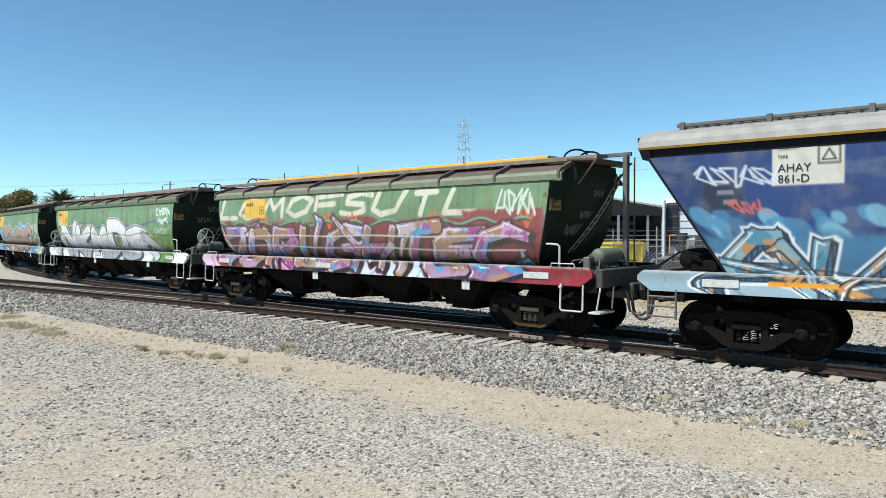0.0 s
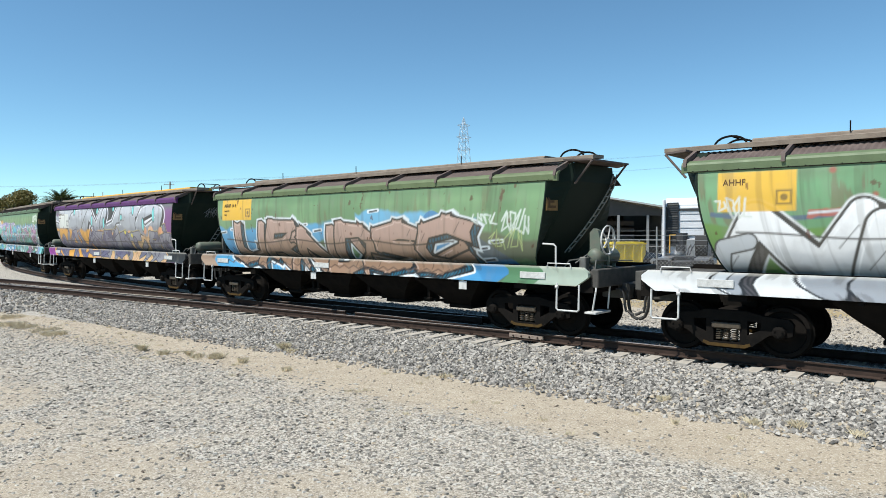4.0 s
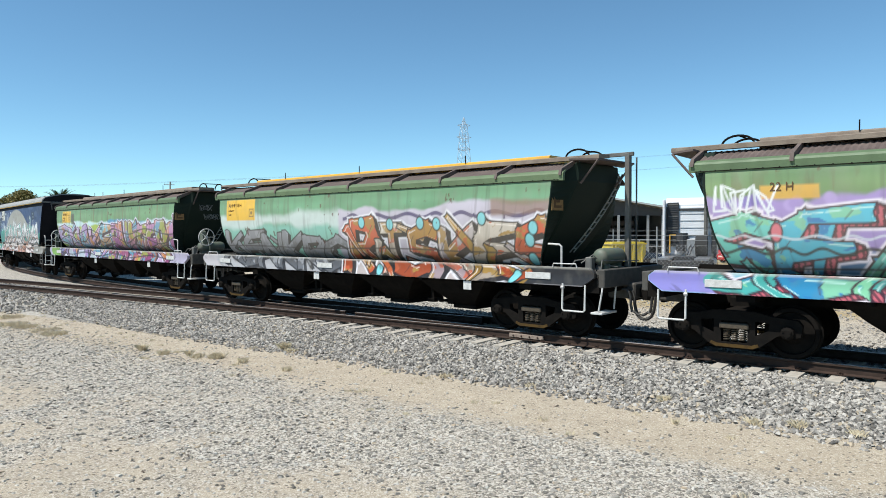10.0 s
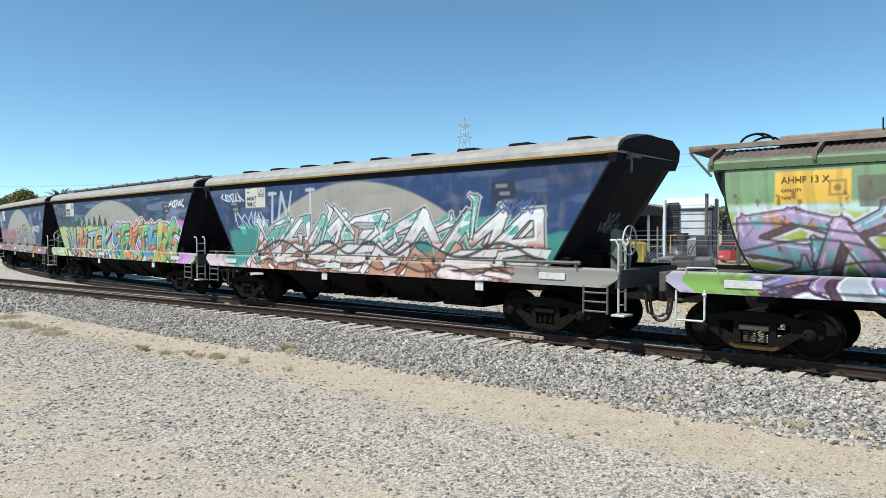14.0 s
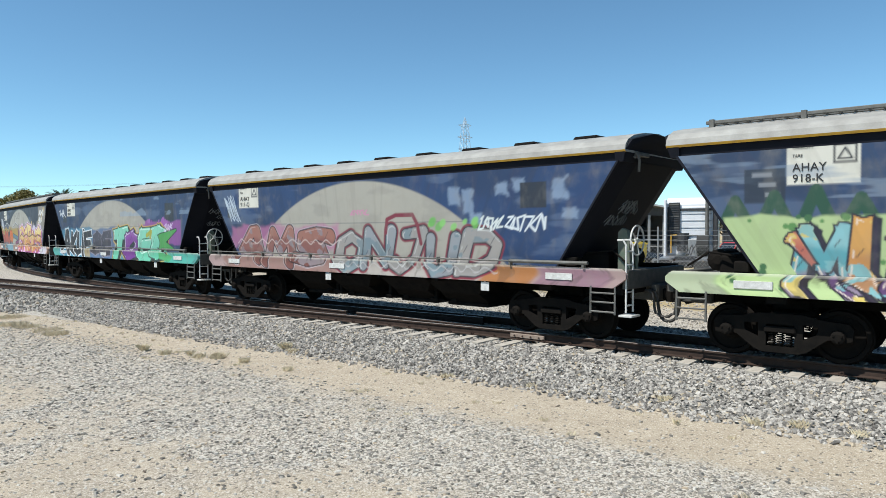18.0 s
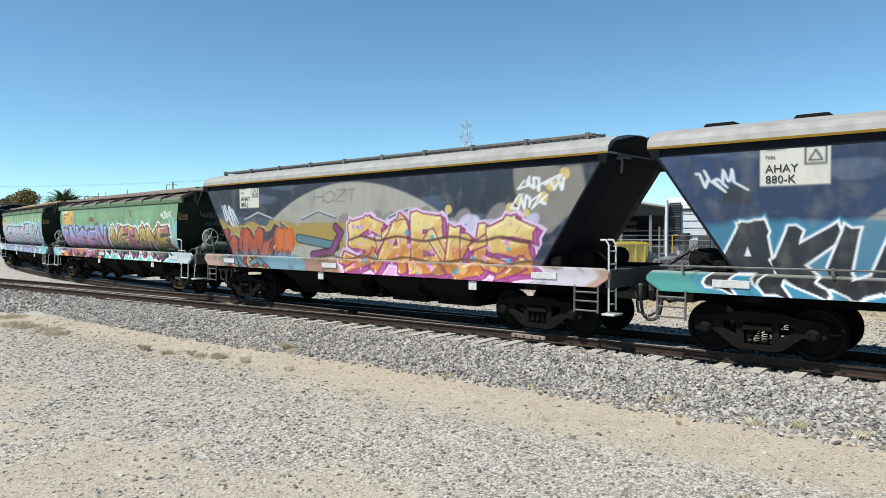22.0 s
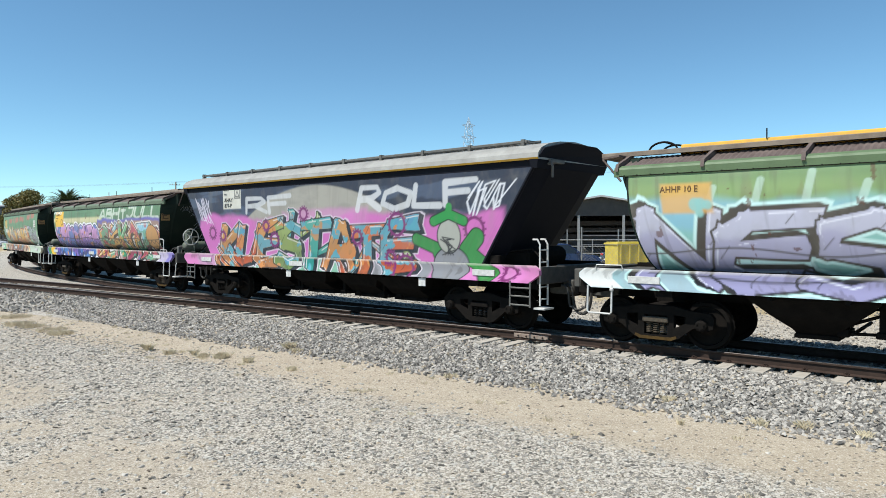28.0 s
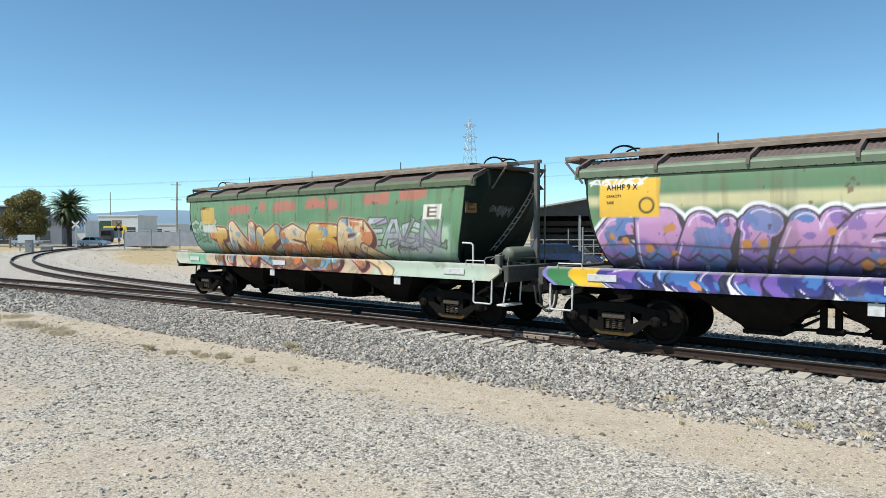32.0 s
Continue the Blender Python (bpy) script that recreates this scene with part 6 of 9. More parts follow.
def w_purple():
    sh = green_sheet(5, "7a3a80", "6a3072", 0.1)
    sl = sill(105, "a8a2ac", [(0, 5.2, "e0a040"), (5.2, 11, "9c98a8"), (11, 12.9, "8a5a90")])
    sh.mist(-6.2, 3.4, 1.0, 2.95, "a4a6ac", 1.0, 0.25, 1.0, 12, 0.04)
    sh.mist(-5.4, 4.8, 2.15, 3.12, "1c1a20", 1.0, 0.12, 1.5, 18, 0.03)
    sh.letters("JENUSO", -6.0, 5.0, 1.95, 3.22, [["8c8e96", "a6a8ae", "c0c2c8"]], "1e1c22", halo="f2eef4", halo_w=0.05, shine="ffffff", weight=0.52, lean=0.45, seed=2, over=1.3, line_w=0.03, block="28222c", drop=(0.12, -0.06), ticks=False)
    for x, z, tall in ((-3.6, 3.02, 0.14), (-1.5, 2.6, 0.2), (-0.9, 3.0, 0.12), (-0.2, 2.5, 0.2), (0.8, 3.05, 0.1), (1.6, 2.7, 0.1), (2.7, 2.95, 0.16), (3.6, 2.4, 0.22), (4.5, 2.75, 0.24), (5.2, 2.28, 0.08)):
        sh.dot(x, z, 0.10, "141418", tall + 0.05)
        sh.dot(x, z, 0.075, "7cd8d4", tall)
    both(sh, sl, "mist", -6.2, -0.1, 1.0, 2.22, "dfa03c", 1.0, 0.22, 1.2, 15, 0.08)
    both(sh, sl, "mist", -0.1, 5.9, 1.0, 2.02, "d4a878", 0.95, 0.22, 1.2, 16, 0.08)
    sh.waves(5.9, 12.0, 0.55, 0.88, ["e8a070", "f0b890"], 12, 4, (0.12, 0.26))
    mural(sh, sl, "WAVE", -5.9, -0.35, 1.12, 2.22, [["6e6a7c", "84808e", "8e8a94"]], "3c3658", shine=None, weight=0.36, sharp=True, seed=6, over=1.32, spots=["5c5678"], flare=0.5)
    mural(sh, sl, "EAST RS", -0.4, 5.75, 1.14, 2.22, [["86848a", "8e8a92", "94929a"], ["6a667c", "827e8e"]], "3a3452", halo="d8c05c", halo_w=0.015, weight=0.38, sharp=True, seed=5, over=1.3, spots=["585270"], flare=0.5)
    both(sh, sl, "wave", -5.0, 5.8, 1.74, 0.02, 6.0, 0.012, "24222c")
    sh.dot(1.9, 2.12, 0.07, "e8d820")
    sh.dot(2.5, 2.0, 0.07, "e8d820")
    sh.rect(0.45, 1.75, 1.0, 1.62, "dcdcd4")
    sh.rect(1.42, 1.70, 1.06, 1.32, "3a3a3c", 0.9)
    sh.rect(1.46, 1.66, 1.10, 1.28, "dcdcd4")
    sl.rect(0, 0.9, 0, 0.4, "8a2a88")
    sl.rect(13.0, 14.4, 0, 0.4, "202226")
    w = wagon("green", "grain hopper wagon in purple, silver and orange spray paint", sh, sl, front="post", hatch="yellow")
    sign_words(w, "AHHF 12 V", M_BROWNINK, x=-5.55)


def w_turquoise():
    sh = green_sheet(6, "76965e", "648450", 0.3)
    sl = sill(106, "7cc4c4", [(0, 6, "84b8c8"), (6, 11.3, "94b498"), (11.3, 13.0, "8498b8")])
    sh.put(0.9 * smooth01((1.28 - sh.y + 0.35 * (sh.noise(1.1, 1.1, 8) - 0.5)) / 0.3), "4a78a8")
    sh.mist(-6.2, -0.15, 1.8, 2.62, "a48cc4", 1.0, 0.22, 1.3, 12, 0.05)
    sh.waves(0.2, 6.0, 1.16, 1.36, ["a48cc4", "8070b8", "b49cd0"], 30, 3, (0.03, 0.10))
    mural(sh, sl, "SEAHS", -6.1, -0.1, 1.10, 2.52, [["2f88b4", "4ab0c4", "58bcd0"], ["4aa8a0", "6cc4b4", "74ccc0"], ["3a94b4", "5cbcc0"]], "38182c", halo="f2e6ee", halo_w=0.035, block="c4606c", drop=(0.14, -0.06), shine="c8ece4", weight=0.27, sharp=True, seed=4, over=1.3, spots=["8ccc9c", "2f7cb4"], flare=0.5)
    for x, z in ((-3.3, 2.35), (-1.8, 2.4), (-1.5, 2.15), (-2.0, 1.9), (-0.5, 1.7), (-4.9, 2.1)):
        sh.dot(x, z, 0.10, "38182c", 0.17)
        sh.dot(x, z, 0.075, "dc7480", 0.14)
    sh.mist(0.15, 6.0, 1.5, 2.42, "5488b8", 1.0, 0.18, 1.5, 16, 0.05)
    for k in range(11):
        x = 0.4 + 0.52 * k
        sh.dash([(x, 2.1), (x - 0.16, 2.42 + 0.06 * (k % 3))], 0.08, "7cacd0", 0.9)
    mural(sh, sl, "SCRPRCKSL", 0.2, 5.95, 1.08, 2.34, [["3a6a40", "5c9c58", "7ab068"], ["7c4070", "a8689c", "c888b4"], ["3a8c88", "50b4ac", "64c8bc"], ["5a3a48", "8c5874", "b070a0"]], "241a28", halo="f6f2f6", halo_w=0.035, block="4a2c40", shine="e8e0ec", weight=0.27, sharp=True, seed=8, over=1.35, lean=0.3, spots=["a83c80", "54b8b0"], flare=0.5)
    both(sh, sl, "wave", -6, 6, 2.02, 0.03, 0.5, 0.014, "dfe4e8", 0.8)
    both(sh, sl, "wave", -6, 6, 1.80, 0.05, 0.62, 0.020, "16181c")
    both(sh, sl, "wave", -6, 6, 1.52, 0.02, 5.0, 0.012, "20222c")
    sh.rect(0.9, 1.8, 1.30, 1.52, "e0a83a", 0.8)
    sh.tag(0.1, 1.05, 1.0, 0.5, "eef0ee", 6, 0.018)
    sh.tag(11.2, 1.32, 1.2, 0.36, "e8ecdc", 5, 0.03)
    sl.rect(0, 1.0, 0, 0.4, "8a84c8")
    w = wagon("green", "green grain hopper wagon with turquoise and pink letters", sh, sl, front="post", hatch="rust")
    text_part(w, "22 H", -5.0, 2.76, 0.2, M_BROWNINK, G_PROF)


def w_greyorange():
    sh = green_sheet(7, "6ea078", "5c8c66", 0.2)
    sl = sill(107, "b4aeb0", [(0, 6, "a8a6a8"), (6, 11.6, "b8aca8")])
    sh.put(0.85 * smooth01((1.18 - sh.y + 0.3 * (sh.noise(1.0, 1.0, 8) - 0.5)) / 0.25), "8cc4b4")
    sh.mist(-6.0, -0.2, 2.3, 2.62, "d4dcd8", 0.8, 0.22, 1.2, 12, 0.10)
    sh.mist(-0.4, 6.2, 1.5, 2.72, "c4bcc8", 1.0, 0.20, 1.0, 13, 0.05)
    sh.wave_line(-0.2, 6.2, 2.50, 0.05, 0.9, 0.035, "3a2c60")
    for k in range(8):
        sh.dash([(0.1 + 0.8 * k, 2.50), (0.1 + 0.8 * k, 2.38 - 0.06 * (k % 3))], 0.022, "3a2c60")
    sh.mist(4.6, 6.0, 2.5, 2.75, "8a6a5c", 0.8, 0.12, 1.5, 15)
    mural(sh, sl, "KENKRO", -5.8, -0.1, 1.12, 2.12, [["5c5c60", "78787c", "8a8a8e"], ["6a6a6e", "828286", "949498"]], "232126", block="343238", weight=0.30, sharp=True, seed=3, over=1.32, spots=["9c9ca0"], flare=0.5)
    mural(sh, sl, "RISKES", -0.05, 6.1, 1.08, 2.34, [["a08c90", "b4a8a8", "c0b4b0"], ["9c441f", "b8502c", "cc5c38"], ["94702c", "a88438", "bc9448"], ["a89888", "c0b0a0", "ccc0b0"]], "1c181c", halo="e8e4e8", halo_w=0.04, block="2a2226", drop=(0.12, -0.08), shine="f0e4d8", weight=0.30, sharp=True, seed=7, over=1.3, spots=["c05830", "a88440"], flare=0.5)
    for x, z in ((0.5, 2.35), (1.5, 2.3), (2.5, 2.32), (3.0, 2.3), (4.3, 2.4), (5.5, 1.95), (5.6, 2.2), (5.3, 1.2), (5.5, 1.55), (1.2, 1.2)):
        both(sh, sl, "dot", x, z, 0.13, "141418", 0.16)
        both(sh, sl, "dot", x, z, 0.10, "84ccd0", 0.13)
    both(sh, sl, "wave", -5.8, 6.0, 1.70, 0.02, 7.0, 0.012, "2a2830")
    yellow_sign(sh, 1.0, 0.48, 1.98, 1.05, 1.67)
    sl.rect(12.9, 14.4, 0, 0.4, "26262a")
    w = wagon("green", "green grain hopper wagon with grey and orange letters", sh, sl, front="post", hatch="yellow")
    sign_words(w, "AHHF 18 H", M_BROWNINK, x=-5.5)


def w_violet():
    sh = green_sheet(8, "6f9a6c", "5c8a60", 0.2)
    sl = sill(108, "a8a0b4", [(0, 6, "a8b0b8"), (6, 11.8, "b89cb8")])
    for x in (3.2, 4.8, 6.4, 8.0, 9.6, 11.2):
        sh.rect(x - 0.03, x + 0.05, 0.9, G_LEN, "7c4c34", 0.55, 0.05)
    sh.mist(-6.1, 0.2, 1.5, 2.50, "a8bc48", 1.0, 0.15, 1.0, 12, 0.05)
    sh.mist(0.1, 6.1, 1.5, 2.58, "4a90b8", 1.0, 0.18, 1.0, 13, 0.05)
    sh.mist(-6.1, 6.2, 2.42, 2.55, "c4e0e4", 0.95, 0.14, 1.6, 16, 0.05)
    mural(sh, sl, "SNAKE", -5.85, 0.3, 1.08, 2.38, [["7c78ac", "a090c0", "b49cc8"], ["6a9cb8", "84b4c8", "94c4d0"], ["9c84b0", "b898c4", "c8a8d0"]], "2c1c30", halo="e4dff0", halo_w=0.03, block="5a3048", drop=(0.12, -0.06), shine="e8e0f0", weight=0.28, sharp=True, seed=5, over=1.35, spots=["cc8c40", "6cb0bc"], flare=0.5)
    mural(sh, sl, "BUKEEPI", 0.35, 6.1, 1.08, 2.50, [["8a3a6c", "a8609c", "c48cb8"], ["9c5478", "b88498", "cc9cb8"], ["a06450", "b88c84", "c8a0b0"]], "2e1a2e", halo="e6def0", halo_w=0.03, block="5a2848", drop=(0.12, -0.06), shine="ecdcec", weight=0.32, sharp=True, seed=9, over=1.3, spots=["5a9cb4", "c88040", "a0a848"], flare=0.4)
    for k, (z, a) in enumerate(((1.55, 0.12), (1.85, 0.14), (2.15, 0.10), (1.22, 0.06))):
        both(sh, sl, "wave", -5.9, 6.1, z, a, 2.2 + 0.5 * k, 0.018, "2a2434")
    yellow_sign(sh, 0.95, 0.86, 1.92, 1.14, 1.64)
    sh.rect(2.0, 2.4, 1.15, 1.62, "3c3a30", 0.8)
    sh.rect(6.7, 7.2, 1.02, 1.08, "24242a", 0.9)
    sh.rect(6.75, 7.15, 0.90, 0.96, "24242a", 0.9)
    sl.rect(0.3, 1.4, 0, 0.36, "78a048")
    w = wagon("green", "green grain hopper wagon with violet and teal letters", sh, sl, front="wheel", hatch="rust")
    sign_words(w, "AHHF 13 X", M_BROWNINK, x=-5.15)
    text_part(w, "CON", -0.85, 2.40, 0.17, M_INK, G_PROF, 1.1)
    text_part(w, "SEC", -0.78, 2.22, 0.17, M_INK, G_PROF, 1.1)


def blue_common(seed, dx=0.0, base="2c4876", dark="22385c"):
    sh = blue_sheet(seed, base, dark)
    white_sign(sh, dx)
    sh.line([(0, 0.92), (12.6, 0.92)], 0.006, "1c2a44", 0.6)
    return sh


def w_snow():
    sh = blue_common(9, -0.21, base="1a3a6c", dark="142b52")
    sl = sill(109, "c8b8bc", [(0.5, 10, "cca8b4"), (10, 11.2, "6aa894")])
    emblem(sh, 10.3, 1.5)
    emblem(sh, 0.75, 1.40)
    sh.letters("IN I", -3.9, -1.6, 2.35, 3.3, ["c8d0d4"], "c8d0d4", weight=0.16, line_w=0.0, seed=2, ticks=False, thin=0.8)
    both(sh, sl, "mist", -5.9, 6.2, 1.2, 2.15, "3c8c80", 1.0, 0.22, 1.2, 14, 0.06)
    sh.waves(0.6, 12.0, 0.55, 0.88, ["4aa894", "54b8a0", "3c8c80"], 36, 2, (0.10, 0.26))
    mural(sh, sl, "WAMEKNMA", -4.3, 5.6, 1.50, 2.58, [["b47458", "d8ccc8", "f0efec"], ["a86c50", "dcd8d4", "f2f2f0"]], "1c1a20", halo="d0d4d4", halo_w=0.03, weight=0.24, sharp=True, lean=0.55, seed=4, over=1.45, spots=["e8e6e4", "54b0a0"], flare=0.6, shine="ffffff")
    both(sh, sl, "mist", -4.2, 5.4, 1.0, 1.62, "b07c60", 0.9, 0.22, 1.4, 18, 0.05)
    mural(sh, sl, "MASEMNES", -4.6, 5.5, 1.08, 1.80, [["9c6048", "b87c60", "c8a08c"], ["d8c8c4", "e4dcd8"]], "2a2024", weight=0.30, sharp=True, lean=0.5, seed=6, over=1.5, flare=0.6)
    both(sh, sl, "wave", -4.5, 5.5, 1.72, 0.16, 1.9, 0.03, "1c1a20")
    both(sh, sl, "wave", -4.5, 5.5, 1.28, 0.08, 1.3, 0.022, "2a2226")
    sh.tag(0.5, 1.62, 1.0, 0.25, "e4e8ec", 5, 0.018)
    sh.tag(0.8, 0.8, 1.5, 0.5, "c8d8e8", 5, 0.018)
    sh.tag(10.6, 1.05, 0.9, 0.3, "4a6494", 5, 0.02)
    sl.rect(12.0, 14.4, 0, 0.4, "8c8880")
    w = wagon("blue", "blue grain hopper wagon with a grey dome and white letters", sh, sl, front="wheel", hatch=None, pipe=True)
    sign_words_blue(w, "908-C", -0.21)


def w_carnival():
    sh = blue_common(10, -0.47, base="243c60", dark="1c304e")
    sl = sill(110, "a8b090", [(0, 5.8, "a4b884"), (5.8, 11.2, "8cb488"), (11.2, 13.2, "c08cc4")])
    sh.put(0.5 * smooth01((sh.noise(0.7, 5, 15) - 0.55) / 0.1) * (sh.y > 1.2), "8496ac")
    emblem(sh, 10.75, 1.45)
    emblem(sh, 0.75, 1.45)
    for i in range(10):
        x = -6.0 + 0.6 * i
        sh.dash([(x - 0.28, 2.05), (x, 2.62 + 0.07 * (i % 3)), (x + 0.28, 2.1)], 0.09, "1e4a30")
    both(sh, sl, "mist", -6.2, -0.25, 1.0, 2.36, "b4c88c", 1.0, 0.10, 1.5, 12, 0.03)
    q = random.Random(5)
    for _ in range(64):
        both(sh, sl, "dot", q.uniform(-6.1, -0.3), q.uniform(1.1, 2.4), q.uniform(0.03, 0.07), "5c8c48" if q.random() < 0.6 else "3e6a3c")
    both(sh, sl, "mist", -0.15, 6.3, 1.0, 2.52, "d868b8", 1.0, 0.10, 1.2, 13, 0.03)
    both(sh, sl, "mist", -0.10, 6.2, 1.0, 2.44, "b48ac8", 1.0, 0.10, 1.2, 13, 0.04)
    for x, z, rr in ((0.1, 2.35, 0.09), (0.25, 2.3, 0.06), (5.3, 2.3, 0.11), (5.6, 2.28, 0.13), (5.8, 2.35, 0.08), (5.95, 1.25, 0.1)):
        both(sh, sl, "dot", x, z, rr, "4a3a80")
    mural(sh, sl, "MUKTEK", -5.1, -0.2, 1.08, 2.26, [["8c7c90", "5ca0a8", "8cc0c4"], ["b08058", "c88c48", "d8a050"], ["5c3c68", "7c4a88", "a878b0"], ["a87068", "b8604c", "d08860"]], "1a1424", block="2a1c34", drop=(0.10, -0.06), shine="e8d8c8", weight=0.27, sharp=True, seed=4, over=1.4, spots=["d8c060", "7cb4b8"], flare=0.5)
    mural(sh, sl, "SEKTERS", 0.05, 5.85, 1.08, 2.44, [["4a9c64", "5cb478", "74c484"], ["c07040", "d07840", "d88850"], ["3c8cb0", "50a0c0", "6cb4d0"], ["94a444", "b0b850", "c4c460"]], "2c3c28", halo="f0f0e4", halo_w=0.035, block="3c6c4c", drop=(0.10, -0.08), shine="f4f0e0", weight=0.33, sharp=True, seed=6, over=1.32, spots=["58b09c", "d08048"], flare=0.45)
    both(sh, sl, "wave", 0.3, 5.0, 1.72, 0.24, 0.92, 0.022, "181a18")
    sh.tag(11.2, 1.55, 1.0, 0.24, "f0f0f0", 4, 0.028)
    sh.tag(11.2, 1.05, 0.9, 0.4, "7c90b0", 5, 0.018)
    w = wagon("blue", "blue grain hopper wagon with green, violet and orange letters", sh, sl, front="ladder", hatch="walk")
    sign_words_blue(w, "918-K", -0.47)


def w_faded():
    sh = blue_common(11, -0.72, base="1b3864", dark="152c50")
    sl = sill(111, "9c8480", [(0, 5.4, "8c6c64"), (5.4, 10.2, "a49c94"), (10.2, 11.6, "a06a3c"), (11.6, 13.2, "8a6a74")])
    for x, z, l in ((2.9, 3.1, 0.4), (3.3, 3.0, 0.5), (4.2, 3.15, 0.25), (5.6, 3.2, 0.4), (4.6, 3.2, 0.2), (3.5, 2.5, 0.2), (5.8, 2.6, 0.2)):
        sh.mist(x, x + 0.3, z - l, z, "9cb0c8", 0.55, 0.10, 5, int(x * 9), 0.05)
    painted_out(sh, 10.85, 11.45, 1.18, 1.70, "1e2430")
    painted_out(sh, 0.5, 1.0, 1.15, 1.45, "1e2430")
    sh.mist(-5.9, -0.9, 1.7, 2.32, "b46c94", 0.7, 0.22, 1.5, 12, 0.08)
    sh.tag(5.9, 1.10, 0.6, 0.14, "d080a8", 4, 0.014)
    mural(sh, sl, "AMS", -5.6, -1.3, 1.15, 2.30, [["6c4038", "88544a", "9c6858"]], "2a1c20", halo="c8bcc0", halo_w=0.015, weight=0.40, seed=2, over=1.2, shine="c0a098", spots=["8c8084"])
    mural(sh, sl, "ONJUD", -1.0, 4.2, 1.12, 2.24, [["8c8884", "a09a94", "9c9894"], ["7c8084", "94989c"]], "2c2a30", halo="7c2434", halo_w=0.045, weight=0.34, seed=4, over=1.2, shine="c8c8c4", spots=["70848c"])
    both(sh, sl, "dash", [(0.85, 2.1), (0.9, 2.42), (1.2, 2.52), (1.75, 2.52), (1.9, 2.3), (2.0, 1.85)], 0.05, "7c2434")
    sh.waves(8.4, 10.1, 0.80, 0.95, ["6ab04c", "88c868"], 9, 4, (0.04, 0.12))
    both(sh, sl, "wave", -5.6, 4.2, 1.50, 0.03, 0.8, 0.012, "d0c4c0", 0.8)
    both(sh, sl, "wave", -5.6, -0.8, 1.85, 0.06, 0.5, 0.012, "d8c8c0", 0.8)
    both(sh, sl, "wave", -1.0, 4.2, 1.30, 0.06, 0.42, 0.012, "b8b4b4", 0.7)
    sh.tag(10.1, 0.72, 0.6, 0.30, "e4ece8", 4, 0.022)
    sh.tag(10.8, 0.70, 1.0, 0.35, "e8eef0", 5, 0.022)
    sh.tag(0.4, 1.0, 0.5, 0.8, "c8d4e0", 6, 0.014)
    w = wagon("blue", "blue grain hopper wagon with faded red figures", sh, sl, front="wheel", hatch=None, pipe=True)
    sign_words_blue(w, "911-Q", -0.72)


def w_teal():
    sh = blue_common(12, -0.52, base="1f385e", dark="182c4a")
    sl = sill(112, "4a9088", [(0, 4, "4c8c90"), (4, 6.2, "5c6478"), (6.2, 10.6, "4c7c8c"), (10.6, 13.2, "4ca090")])
    painted_out(sh, 10.75, 11.4, 1.10, 1.72, "23282e")
    painted_out(sh, 0.75, 1.2, 1.15, 1.45, "23282e")
    sh.put(0.5 * smooth01((sh.noise(0.9, 3, 15) - 0.58) / 0.08) * (sh.y > 1.3) * (sh.x > 7), "90a4b8")
    both(sh, sl, "mist", -6.2, -2.3, 1.0, 2.28, "3c7c98", 0.9, 0.2, 1.4, 12, 0.08)
    both(sh, sl, "mist", -3.4, -2.4, 1.2, 2.32, "b08c44", 0.7, 0.22, 1.4, 17, 0.08)
    both(sh, sl, "mist", -2.4, 0.1, 1.0, 2.25, "50688c", 0.9, 0.22, 1.4, 14, 0.06)
    sh.mist(2.4, 5.8, 1.7, 2.45, "8c4a94", 0.9, 0.22, 1.4, 13, 0.06)
    sh.waves(9.2, 11.8, 0.95, 1.15, ["a05cac", "8c4a94"], 10, 5, (0.05, 0.13))
    mural(sh, sl, "AKUF", -5.9, -2.5, 1.12, 2.26, [["19191d", "222226"]], "f0f0f0", halo="3f88a8", halo_w=0.03, weight=0.34, seed=2, over=1.25, ticks=False, sharp=True, line_w=0.026, hooks=0)
    mural(sh, sl, "SE", -2.3, -0.3, 1.2, 2.26, [["38343e", "46424c"]], "8c8490", weight=0.40, seed=3, over=1.2, line_w=0.02, sharp=True, hooks=0)
    mural(sh, sl, "TOES", -0.05, 4.7, 1.08, 2.30, [["62b494", "78c4a8", "84ccb0"], ["6a2c80", "7c3890", "8c48a0"], ["66b898", "7cc8ac", "88d0b4"], ["62b494", "78c4a8", "86ceb2"]], "141618", halo="d0ac40", halo_w=0.03, block="1c3028", drop=(0.16, -0.10), shine="f0fcf4", weight=0.46, seed=6, over=1.3, sharp=True, line_w=0.026, hooks=0)
    for s_ in (sh, sl):
        wedge = s_.body((slice(None), slice(None)), [((4.3, 1.85), (5.5, 2.2), 0.22, 0.03), ((4.3, 1.7), (5.2, 1.55), 0.20, 0.03)], True)
        s_.put(s_.soft(wedge - 0.035, 0.012), "16181a")
        s_.put(s_.soft(wedge, 0.012), "4a9c48")
    both(sh, sl, "dash", [(3.1, 2.0), (3.5, 2.15), (3.4, 1.95)], 0.08, "a8a830")
    both(sh, sl, "dash", [(4.3, 1.3), (5.1, 1.2)], 0.12, "4a9c60")
    sh.tag(11.0, 0.72, 0.6, 0.28, "d8c8e4", 4, 0.020)
    sh.tag(0.4, 1.35, 0.6, 0.38, "e4e8ec", 4, 0.022)
    w = wagon("blue", "blue grain hopper wagon with teal and violet letters", sh, sl, front="wheel", hatch=None, pipe=True)
    sign_words_blue(w, "880-K", -0.52)


